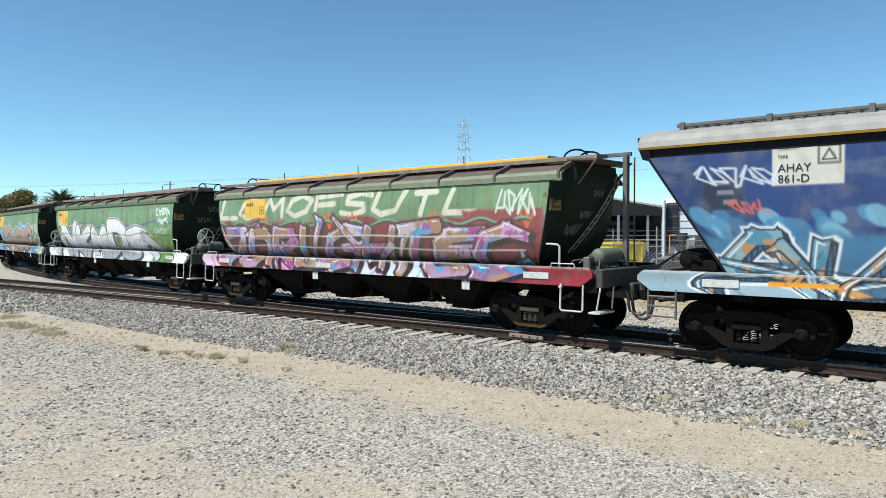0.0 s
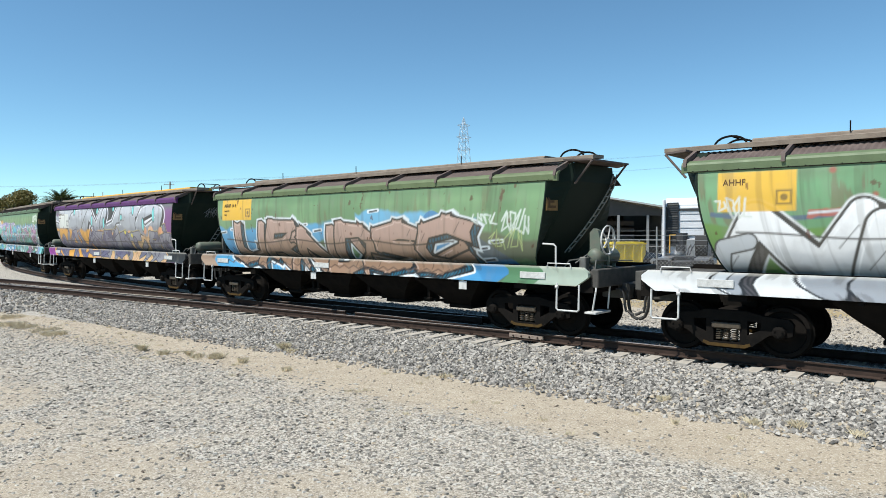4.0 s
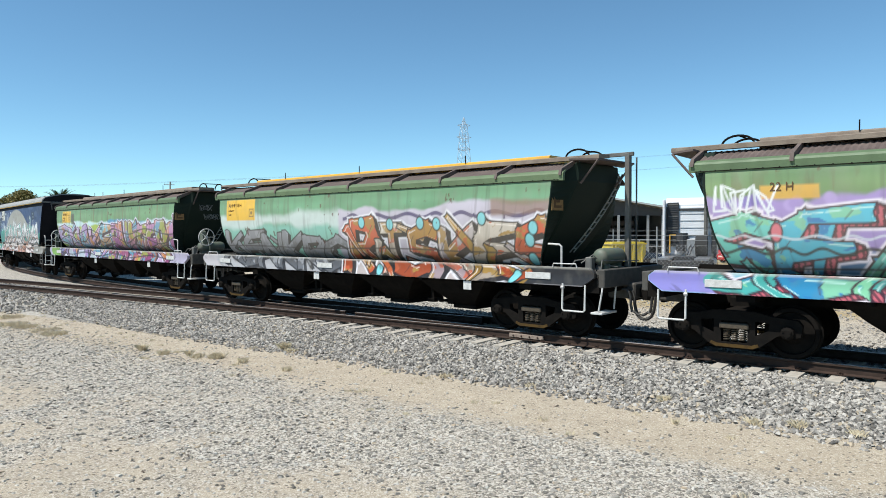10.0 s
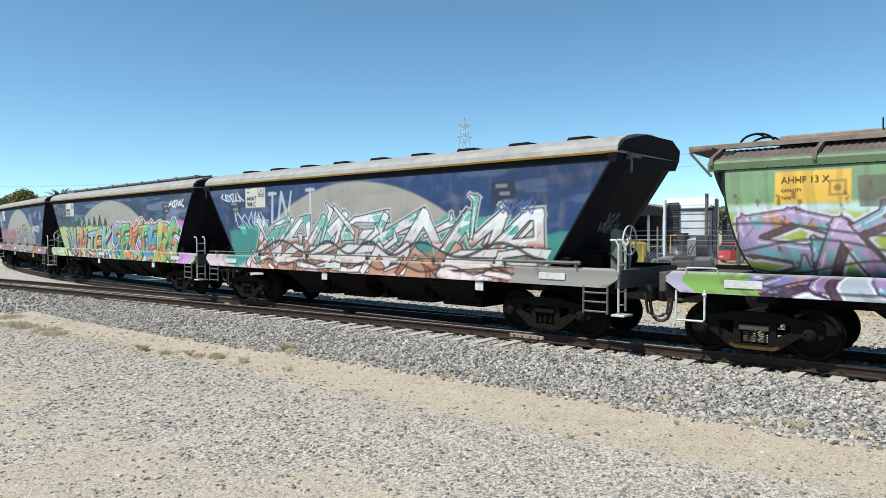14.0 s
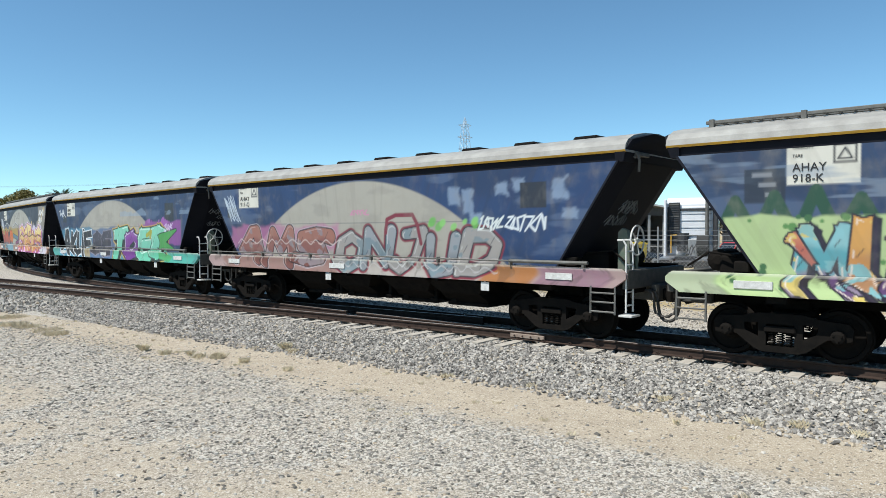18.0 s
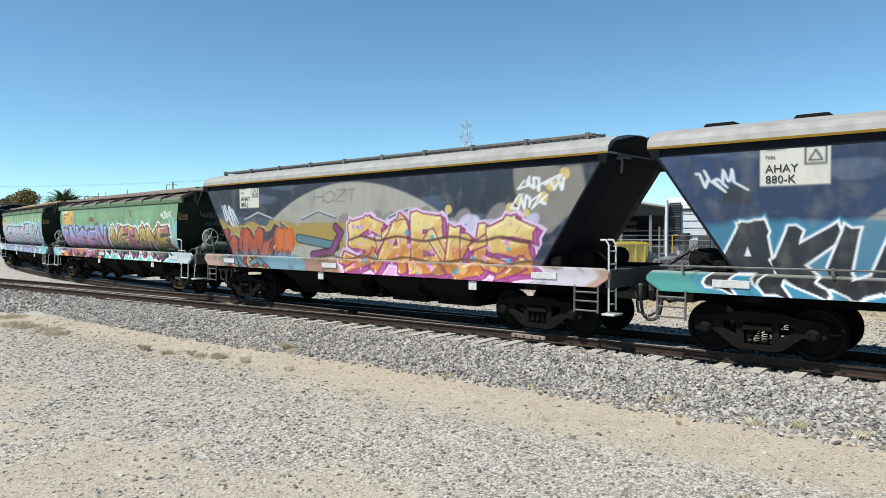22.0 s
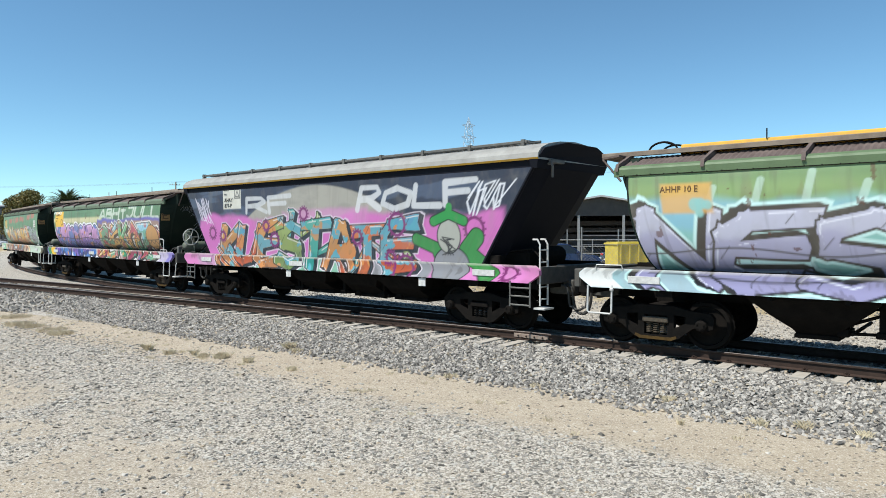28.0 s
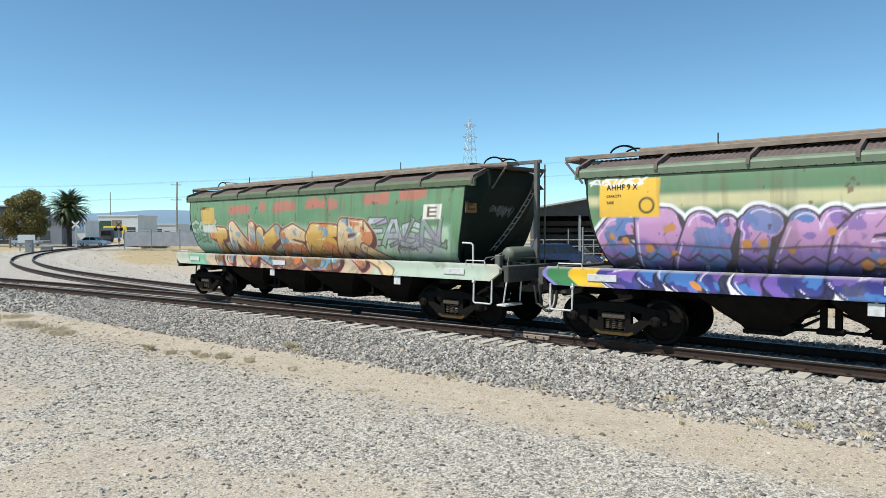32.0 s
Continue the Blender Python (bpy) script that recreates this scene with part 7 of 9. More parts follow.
def w_pumpkin():
    sh = blue_common(13, -0.39, base="232a38", dark="1c222e")
    sl = sill(113, "a88878", [(0, 5.8, "94705c"), (5.8, 11.0, "d49cc4"), (11.0, 13.2, "bcb4bc")])
    painted_out(sh, 10.7, 11.3, 1.10, 1.60, "2c2e32", 0.8)
    sh.waves(5.8, 12.4, 0.75, 1.08, ["847c78", "8c8480"], 44, 1, (0.12, 0.26))
    sh.mist(5.0, 6.6, 2.5, 3.4, "8c8478", 0.9, 0.2, 0.8, 17, 0.05)
    for x, z, rr in ((4.9, 2.6, 0.12), (5.1, 2.75, 0.09), (5.3, 2.5, 0.08), (5.7, 2.8, 0.12), (5.9, 3.05, 0.13), (6.2, 3.25, 0.12), (3.2, 2.62, 0.1), (3.0, 2.5, 0.07)):
        sh.dot(x, z, rr, "d8bc70")
    sh.waves(6.0, 12.0, 0.50, 0.92, ["d4cce0", "c8c0d8", "dcd4e4"], 34, 2, (0.16, 0.30))
    sh.mist(-6.2, -0.3, 1.7, 2.38, "a88c34", 0.95, 0.25, 1.8, 12, 0.05)
    for x in (-4.2, -1.4, 2.0):
        sh.dash([(x - 0.7, 2.48), (x, 2.68), (x + 0.7, 2.50)], 0.035, "3c3c40")
        sh.dash([(x - 0.7, 2.50), (x, 2.70), (x + 0.7, 2.52)], 0.018, "c8ccd0")
    mural(sh, sl, "WMO", -6.1, -2.9, 1.15, 2.22, [["5c7480", "a84830", "b8502c"], ["587078", "2a2628", "a84430"], ["64808c", "b4583c", "3a3438"]], "120f12", halo="c8b47c", halo_w=0.02, block="a8442c", drop=(0.16, -0.06), weight=0.36, seed=4, over=1.3, sharp=True, shine=None)
    both(sh, sl, "mist", -3.6, -1.9, 1.0, 1.45, "6c8c98", 1.0, 0.1, 2, 19, 0.03)
    both(sh, sl, "dash", [(-2.3, 1.95), (-1.5, 1.85), (-0.7, 1.75)], 0.13, "14181c")
    both(sh, sl, "dash", [(-2.3, 1.95), (-1.5, 1.85), (-0.75, 1.76)], 0.10, "5c7c88")
    both(sh, sl, "dash", [(-0.7, 2.25), (-0.5, 2.1), (-0.9, 1.6), (-1.7, 1.5)], 0.12, "1c1018")
    both(sh, sl, "dash", [(-0.7, 2.25), (-0.5, 2.1), (-0.9, 1.6), (-1.7, 1.5)], 0.08, "7c3468")
    sh.dot(-2.95, 1.92, 0.46, "8c3c0c", 0.36)
    for k in (-0.28, 0.28, 0.0):
        sh.dot(-2.95 + k, 1.92, 0.20, "d06814", 0.34)
        sh.dash([(-2.95 + k * 1.3, 1.62), (-2.95 + k * 1.6, 1.92), (-2.95 + k * 1.2, 2.22)], 0.012, "7c3008")
    sh.dash([(-3.0, 2.24), (-3.1, 2.36)], 0.05, "4c5c68")
    mural(sh, sl, "SABUS", -0.25, 5.4, 1.10, 2.40, [["c07a34", "cc8a3c", "e0bc68", "ecd488"]], "8c2868", halo="e4c8e4", halo_w=0.05, block="b05c9c", drop=(0.14, -0.08), shine="fbf0d0", weight=0.36, seed=5, over=1.3, sharp=True, spots=["e0b460"], line_w=0.026)
    q = random.Random(8)
    for _ in range(46):
        both(sh, sl, "dot", q.uniform(-0.2, 5.3), q.uniform(1.1, 2.3), q.uniform(0.03, 0.07), q.choice(["4ca8c8", "e0a0cc", "d890c0"]))
    both(sh, sl, "wave", -0.2, 5.4, 1.96, 0.05, 1.4, 0.026, "5c2c14")
    both(sh, sl, "wave", -1.6, 6.2, 1.46, 0.05, 1.6, 0.026, "5c3c14")
    sh.letters("HOZI", -1.6, 0.2, 2.88, 3.22, ["6c6860"], "6c6860", weight=0.16, line_w=0.0, seed=2, ticks=False, thin=0.8)
    sh.tag(11.1, 1.50, 1.0, 0.30, "f4f4f4", 5, 0.026)
    sh.tag(11.1, 1.15, 0.8, 0.30, "f4f4f4", 4, 0.026)
    sh.tag(0.4, 0.85, 0.6, 0.7, "e0e4e8", 5, 0.02)
    w = wagon("blue", "grey grain hopper wagon with orange pumpkin and pink letters", sh, sl, front="ladder", hatch="walk")
    sign_words_blue(w, "885-J", -0.39)


def w_gold():
    sh = green_sheet(14, "72a070", "5e8c60", 0.25)
    sl = sill(114, "90c0c0", [(0, 5.3, "e08a30"), (5.3, 11.2, "6cc4bc"), (11.2, 12.8, "98c4cc")])
    sh.put(0.8 * smooth01((1.05 - sh.y + 0.4 * (sh.noise(0.9, 0.9, 8) - 0.5)) / 0.3), "a8bcb4")
    sh.mist(-6.1, -0.3, 1.4, 2.42, "7cb4cc", 0.9, 0.2, 1.3, 12, 0.08)
    for x in (-0.3, 0.5, 1.6, 2.6, 3.6, 5.3, 5.6):
        sh.dash([(x, 2.25), (x + 0.10, 2.55)], 0.07, "74c4d4", 0.8)
    sh.dash([(5.9, 2.4), (5.6, 1.9), (5.7, 1.6)], 0.10, "74c4d4", 0.8)
    sh.waves(3.9, 4.3, 1.25, 1.4, ["5a3424"], 6, 3, (0.05, 0.12))
    sh.waves(8.3, 8.5, 1.4, 1.6, ["5a3424"], 5, 4, (0.04, 0.10))
    mural(sh, sl, "ANSEN", -5.9, -0.7, 1.16, 2.30, [["c07840", "b06c90", "a8a0d8"], ["b8688c", "b484b8", "a0a4dc"]], "241828", halo="5c2848", halo_w=0.04, block="301c34", drop=(0.12, -0.08), shine="f4ecfa", weight=0.34, sharp=True, seed=3, over=1.3, line_w=0.026, spots=["8c90d0"])
    mural(sh, sl, "NERANE", -0.1, 5.15, 1.30, 2.32, [["466a58", "786c38", "b09238", "c8a83c"]], "120f12", halo="f4f2ec", halo_w=0.055, block="161216", drop=(0.12, -0.08), shine="fbf4dc", weight=0.34, sharp=True, seed=2, over=1.3, line_w=0.026, spots=["a04478"])
    both(sh, sl, "wave", -5.6, -0.8, 1.62, 0.14, 0.42, 0.016, "201420", kind="jag")
    both(sh, sl, "wave", 0.0, 5.1, 1.55, 0.16, 0.40, 0.020, "161418", kind="jag")
    both(sh, sl, "wave", 0.0, 4.6, 1.26, 0.05, 0.9, 0.016, "b0508c")
    both(sh, sl, "dash", [(5.0, 1.85), (5.7, 1.25)], 0.07, "141216")
    both(sh, sl, "dash", [(5.25, 1.9), (5.75, 1.45)], 0.025, "d078b0")
    yellow_sign(sh, 0.85, 0.47, 1.75, 1.05, 1.66, colour="dca83c")
    sh.tag(0.3, 1.62, 0.6, 0.14, "eef0ee", 4, 0.018)
    sh.tag(11.2, 1.28, 0.9, 0.24, "eef4ec", 4, 0.022)
    sl.rect(13.3, 14.4, 0, 0.4, "b4bcbc")
    w = wagon("green", "green grain hopper wagon with mauve and golden letters", sh, sl, front="wheel", hatch="rust")
    sign_words(w, "AHHF 24 C", M_BROWNINK, x=-5.55)


def w_bigsilver():
    sh = green_sheet(15, "7c9c5c", "6a8c50", 0.2)
    sl = sill(115, "98b8bc", [(0, 11.4, "9cb4bc"), (11.4, 13.2, "78b8c0")])
    sh.put(0.9 * smooth01((1.42 - sh.y + 0.45 * (sh.noise(0.9, 0.9, 8) - 0.5)) / 0.25), "84c0bc")
    sh.cloud(0.0, 12.5, 0.9, 1.30, "7cb4d0", 0.7, 0.25, 0.9, 12, 0.12)
    for k in range(14):
        sh.dash([(-4.6 + 0.75 * k, 2.5), (-4.5 + 0.75 * k, 2.85 + 0.1 * (k % 3))], 0.06, "c8e4d8", 0.5)
    mural(sh, sl, "NESTREUK", -5.8, 5.3, 1.06, 2.52, [["9490b4", "a4a2c0", "b8b8cc"]], "141218", halo="c8ece8", halo_w=0.05, block="141218", drop=(-0.12, 0.05), shine="e4e4f0", weight=0.30, seed=7, over=1.25, line_w=0.026, lean=0.1, sharp=True, flare=0.35, hooks=0)
    both(sh, sl, "wave", -5.7, 5.2, 1.78, 0.06, 2.4, 0.012, "30303c")
    both(sh, sl, "wave", -5.7, 5.2, 1.34, 0.05, 3.2, 0.012, "30303c")
    sh.rect(0.62, 1.55, 1.10, 1.62, "dca23c", 0.8, 0.04)
    sh.waves(1.2, 1.6, 1.1, 1.3, ["84c0bc"], 4, 2, (0.06, 0.12))
    sh.tag(11.6, 0.2, 0.7, 0.9, "1c3c48", 6, 0.016)
    sl.rect(0, 0.7, 0, 0.4, "dcdcd8")
    w = wagon("green", "green grain hopper wagon with large silver letters", sh, sl, front="wheel", hatch="yellow")
    text_part(w, "AHHF 10 E", -5.42, 2.80, 0.16, M_BROWNINK, G_PROF)
    text_part(w, "IDIOT ART", -0.4, 2.30, 0.15, M_BROWNINK, G_PROF)


def cog(sh, sl, x, z, r, colour):
    for s in (sh, sl):
        s.put(s.soft(np.abs(np.hypot(s.X - x, s.Z - z) - r) - 0.035, 0.012), colour)
        for k in range(14):
            a = k * math.pi / 7
            s.dot(x + (r + 0.06) * math.cos(a), z + (r + 0.06) * math.sin(a), 0.026, colour)


def w_pink():
    sh = blue_common(16, 0.04, base="34384a", dark="282c3a")
    sl = sill(116, "c878ac", [(0, 1.2, "b888a8"), (1.2, 8.4, "7ca890"), (8.4, 10.6, "8c8c90"), (10.6, 13.2, "d480bc")])
    sh.mist(-6.2, 6.2, 1.0, 2.55, "d070b8", 1.0, 0.28, 0.9, 12, 0.10)
    sh.mist(-1.6, 2.0, 2.2, 2.72, "d888c4", 0.6, 0.2, 1.0, 13, 0.1)
    sh.letters("RF", -3.5, -1.2, 2.65, 3.25, ["d8d8d8"], "d8d8d8", weight=0.32, line_w=0.0, seed=3, ticks=False, thin=0.8)
    sh.letters("ROLF", 1.6, 5.5, 2.62, 3.30, ["dcdcdc"], "dcdcdc", weight=0.34, line_w=0.0, seed=5, ticks=False, thin=0.8)
    white_sign(sh, 0.04)
    mural(sh, sl, "KUESTATE", -5.0, 3.6, 1.08, 2.45, [["2f8880", "4aa090", "58a898"], ["a87044", "bc8448", "cc9454"], ["b05c34", "c06838", "cc7444"], ["6c8448", "8c9c54", "98a860"], ["b0502c", "c46840", "5c98b4"]], "1c161c", halo="ecdfe8", halo_w=0.02, block="26343c", drop=(0.12, -0.06), shine="e8e0d8", weight=0.30, sharp=True, seed=6, over=1.35, spots=["d08848", "5ca4b4"], flare=0.45)
    for x, z, r_ in ((-4.8, 2.0, 0.13), (-2.4, 2.3, 0.12), (-0.6, 2.62, 0.15), (1.6, 1.98, 0.16), (3.05, 2.30, 0.26), (5.45, 2.18, 0.25), (-5.4, 2.1, 0.16), (-2.0, 1.9, 0.18), (6.4, 1.25, 0.15), (3.3, 1.25, 0.3), (2.8, 1.5, 0.14)):
        cog(sh, sl, x, z, r_, "7c2468")
    # loose green and grey blobs
    both(sh, sl, "dash", [(3.7, 1.95), (4.3, 1.75), (4.5, 1.3)], 0.16, "14300f")
    both(sh, sl, "dash", [(3.7, 1.95), (4.3, 1.75), (4.5, 1.3)], 0.13, "3c8c40")
    both(sh, sl, "dash", [(5.5, 2.0), (5.2, 1.7), (5.9, 1.2)], 0.22, "14300f")
    both(sh, sl, "dash", [(5.5, 2.0), (5.2, 1.7), (5.9, 1.2)], 0.19, "3c8c40")
    both(sh, sl, "dot", 4.75, 1.35, 0.55, "141414", 0.45)
    both(sh, sl, "dot", 4.75, 1.35, 0.52, "8c8c90", 0.42)
    sh.dot(4.7, 2.02, 0.36, "1c1c18", 0.40)
    sh.dot(4.7, 2.02, 0.33, "b0b0a4", 0.37)
    sh.dash([(4.25, 2.36), (4.7, 2.52), (5.15, 2.36)], 0.13, "14300f")
    sh.dash([(4.25, 2.36), (4.7, 2.52), (5.15, 2.36)], 0.10, "2f9440")
    sh.dash([(4.7, 2.5), (4.72, 2.68)], 0.09, "2f9440")
    for k in range(5):
        sh.dash([(4.45 + 0.1 * k, 1.95), (4.9 - 0.1 * k, 1.72 + 0.07 * k), (4.5 + 0.08 * k, 1.6)], 0.014, "1c1818")
    sh.tag(11.4, 1.05, 0.9, 0.75, "f0f0f4", 6, 0.02)
    sh.tag(0.3, 0.95, 0.7, 0.85, "e8e0ec", 6, 0.016)
    w = wagon("blue", "dark grain hopper wagon with pink, teal and orange letters", sh, sl, front="ladder", hatch="walk")
    sign_words_blue(w, "874-P", 0.04)


def w_bubble():
    sh = green_sheet(17, "4f8058", "40704c", 0.2)
    sl = sill(117, "8478b8", [(0, 5.8, "5a54a0"), (5.8, 10.9, "b09888"), (10.9, 13.2, "b4a8c0")])
    sh.put(0.8 * smooth01((sh.y - 1.12 + 0.2 * (sh.noise(1, 1, 8) - 0.5)) / 0.15) * smooth01((1.50 - sh.y) / 0.12) * (sh.x < 6.6), "dcd0a0")
    sh.put(0.9 * smooth01((1.10 - sh.y + 0.2 * (sh.noise(1, 1, 9) - 0.5)) / 0.2) * smooth01((6.5 - sh.x) / 0.4), "5c9848")
    sh.letters("ABHIJULL", 0.0, 5.9, 2.60, 3.12, ["ccd4c4"], "ccd4c4", weight=0.34, line_w=0.0, seed=4, ticks=False, thin=0.8)
    both(sh, sl, "mist", -0.25, 6.0, 1.0, 2.66, "5c58a8", 1.0, 0.16, 1.0, 13, 0.05)
    both(sh, sl, "mist", -0.15, 5.9, 1.0, 2.54, "94746c", 1.0, 0.16, 1.0, 13, 0.05)
    sh.bubbles(6.1, 12.2, 1.0, 1.25, ["5c58a8"], 12, (0.03, 0.07))
    mural(sh, sl, "ERHINES", -5.85, -0.25, 1.08, 2.46, [["35377a", "4a4488", "8868b0", "c08cbc", "cc98c8"]], "1c1a30", halo="f4f2f8", halo_w=0.06, block="2c2850", drop=(0.10, -0.07), shine="ecdcf0", weight=0.46, seed=9, over=1.3, spots=["7c5cac", "4478b8"], line_w=0.024)
    q = random.Random(3)
    for _ in range(14):
        both(sh, sl, "dot", q.uniform(-5.6, -0.4), q.uniform(1.15, 2.2), q.uniform(0.05, 0.09), "c88440")
    mural(sh, sl, "SEKOTS", -0.05, 5.9, 1.08, 2.42, [["2f7c50", "44985f", "5cb07c"], ["8c2c48", "a43c58", "b84c64"], ["b87c40", "cc9450", "dca868"], ["4c90b4", "68b0d0", "94c8dc"], ["c88c30", "d89c38", "e8b858"]], "1c1616", halo="f0ece8", halo_w=0.035, block="3a2a24", drop=(0.12, -0.07), shine="f4ead8", weight=0.30, sharp=True, seed=5, over=1.35, spots=["d0a050", "a84058", "58a080"], flare=0.5)
    both(sh, sl, "dot", 5.2, 1.95, 0.55, "1c1616", 0.46)
    both(sh, sl, "dot", 5.18, 1.95, 0.52, "c08c50", 0.43)
    both(sh, sl, "wave", -5.8, -0.3, 1.66, 0.06, 0.36, 0.018, "181828", kind="jag")
    both(sh, sl, "wave", -5.8, 5.8, 1.86, 0.03, 2.8, 0.012, "1c1c28")
    both(sh, sl, "wave", -0.1, 5.8, 1.76, 0.06, 0.36, 0.016, "1c1616", kind="jag")
    yellow_sign(sh, 1.0, 0.34, 1.50, 0.96, 1.66, mark=False)
    sh.square(True)
    sh.disc(1.26, 1.17, 0.15, "2a2410")
    sh.disc(1.26, 1.17, 0.11, "e8b522")
    sh.square(False)
    sh.tag(0.05, 1.62, 1.1, 0.16, "e4e8e4", 6, 0.018)
    sl.rect(0.1, 0.6, 0, 0.4, "3c7c48")
    sl.rect(0.6, 1.2, 0, 0.4, "e8b822")
    w = wagon("green", "green grain hopper wagon with violet and pink bubble letters", sh, sl, front="wheel", hatch="rust")
    sign_words(w, "AHHF 9 X", M_INK, x=-5.62, y=2.88)


def w_last():
    sh = green_sheet(18, "568a60", "467a54", 0.2)
    sl = sill(118, "b8b8a4", [(0, 1.2, "7cb08c"), (1.2, 9.6, "bca88c"), (9.6, 13.2, "b4c0ac")])
    for x, l, z in ((-3.6, 1.2, 2.80), (-1.9, 0.3, 2.84), (-1.2, 1.1, 2.82), (0.3, 0.9, 2.86), (1.3, 0.4, 2.84), (2.7, 0.9, 2.92), (4.0, 0.9, 3.0)):
        sh.mist(x, x + l, z - 0.12, z + 0.16, "b05848", 0.85, 0.08, 3.0, int(x * 9) + 40, 0.04)
    sh.mist(-6.2, 5.6, 1.0, 2.25, "8cb49c", 0.85, 0.3, 1.0, 12, 0.12)
    sh.mist(3.2, 5.6, 1.4, 2.30, "b4d0b0", 0.9, 0.2, 1.2, 15, 0.04)
    sh.letters("SEK", -6.0, -4.4, 1.8, 2.5, [["6a9c80", "98bca8"]], "2c4438", weight=0.25, sharp=True, seed=3, over=1.3)
    sh.letters("EASN", 2.8, 5.3, 1.75, 2.45, [["9cb4a8", "b8c4c8"], ["7c9c8c"]], "34443c", weight=0.22, sharp=True, seed=4, over=1.3, spots=["a894b4"])
    mural(sh, sl, "INKSER", -4.9, 2.9, 1.08, 2.34, [["7c5c34", "b8843c", "d0a040", "dcb468"], ["806048", "b89068", "d8b888", "dcc098"]], "5c1822", halo="cc9c84", halo_w=0.02, block="38181c", drop=(0.12, -0.07), shine="f4ecd8", weight=0.44, seed=4, over=1.3, line_w=0.028, spots=["6c98b0", "cc7034"], lean=0.05)
    both(sh, sl, "dash", [(2.6, 1.7), (3.4, 1.35), (3.8, 1.1)], 0.16, "5c1822")
    both(sh, sl, "dash", [(2.6, 1.7), (3.4, 1.35), (3.8, 1.1)], 0.12, "d8bc90")
    both(sh, sl, "wave", -4.8, 2.8, 1.62, 0.14, 0.46, 0.016, "4c2820", kind="jag")
    both(sh, sl, "wave", -2.4, 1.2, 1.20, 0.05, 0.30, 0.014, "5c3830", kind="jag")
    sh.mist(3.6, 5.2, 1.6, 2.1, "9c8cac", 0.4, 0.2, 1.2, 19)
    sh.rect(0.75, 1.60, 1.05, 1.58, "d8a83c", 0.8)
    sh.rect(0.75, 1.60, 0.78, 1.02, "d4d8cc", 0.8)
    sh.rect(11.35, 11.95, 1.08, 1.42, "e8e4d8")
    for k in range(3):
        sh.rect(11.5, 11.8, 1.13 + 0.095 * k, 1.17 + 0.095 * k, "4a3424")
    sh.rect(11.48, 11.56, 1.13, 1.37, "4a3424")
    sh.tag(10.5, 0.32, 0.7, 0.14, "20281c", 5, 0.014)
    w = wagon("green", "faded green grain hopper wagon with orange letters", sh, sl, front="post", hatch="rust")
    text_part(w, "AHHF 2 J", -5.35, 2.84, 0.15, M_BROWNINK, G_PROF)


for build in (w_first, w_red, w_silver, w_brown, w_purple, w_turquoise, w_greyorange, w_violet, w_snow, w_carnival, w_faded, w_teal, w_pumpkin, w_gold, w_bigsilver, w_pink, w_bubble, w_last):
    build()


# ---- beyond the tracks ----
def gz_at(x, y):
    return float(ground_z(np.array([float(x)]), np.array([float(y)]))[0])


M_GLASS = mat("dark_car_glass", (0.012, 0.015, 0.018), (0.02, 0.024, 0.028), 0.12, 0.0, 3, spec=0.8)
M_TYRE = mat("tyre_rubber", (0.02, 0.02, 0.02), (0.035, 0.033, 0.03), 0.85, 0.0, 14)
M_ALLOY = mat("alloy_wheel", (0.45, 0.45, 0.46), (0.3, 0.3, 0.31), 0.35, 0.7, 9)
M_REDLAMP = mat("red_lamp_lens", (0.45, 0.02, 0.02), (0.35, 0.02, 0.02), 0.25, 0.0, 9)
M_CLEARLAMP = mat("clear_lamp_lens", (0.7, 0.7, 0.7), (0.6, 0.6, 0.6), 0.2, 0.0, 9)
M_PLATE = mat("pale_plate", (0.7, 0.68, 0.6), None, 0.5, 0.0, 9)
M_GALV = mat("galvanised_steel", (0.34, 0.35, 0.35), (0.25, 0.26, 0.26), 0.55, 0.4, 8)
M_WOOD = mat("grey_weathered_wood", (0.22, 0.18, 0.14), (0.14, 0.11, 0.085), 0.9, 0.0, 6, 0.004, stretch=(6, 6, 0.5))
M_LEAF = mat("olive_leaf", (0.10, 0.105, 0.022), (0.20, 0.15, 0.04), 0.7, 0.0, 1.2, fine=5, amount=0.35)
M_GUM = mat("grey_green_leaf", (0.09, 0.11, 0.05), (0.15, 0.15, 0.08), 0.75, 0.0, 1.2, fine=5, amount=0.35)
M_FROND = mat("palm_frond", (0.05, 0.08, 0.025), (0.10, 0.11, 0.035), 0.6, 0.0, 2, amount=0.4)
M_DEADFROND = mat("dry_palm_frond", (0.09, 0.075, 0.035), (0.05, 0.045, 0.02), 0.85, 0.0, 2)
M_BARK = mat("rough_bark", (0.10, 0.075, 0.055), (0.06, 0.045, 0.035), 0.95, 0.0, 7, 0.02)
M_STRAW = mat("dry_grass", (0.66, 0.57, 0.40), (0.50, 0.42, 0.28), 0.9, 0.0, 3, amount=0.4)


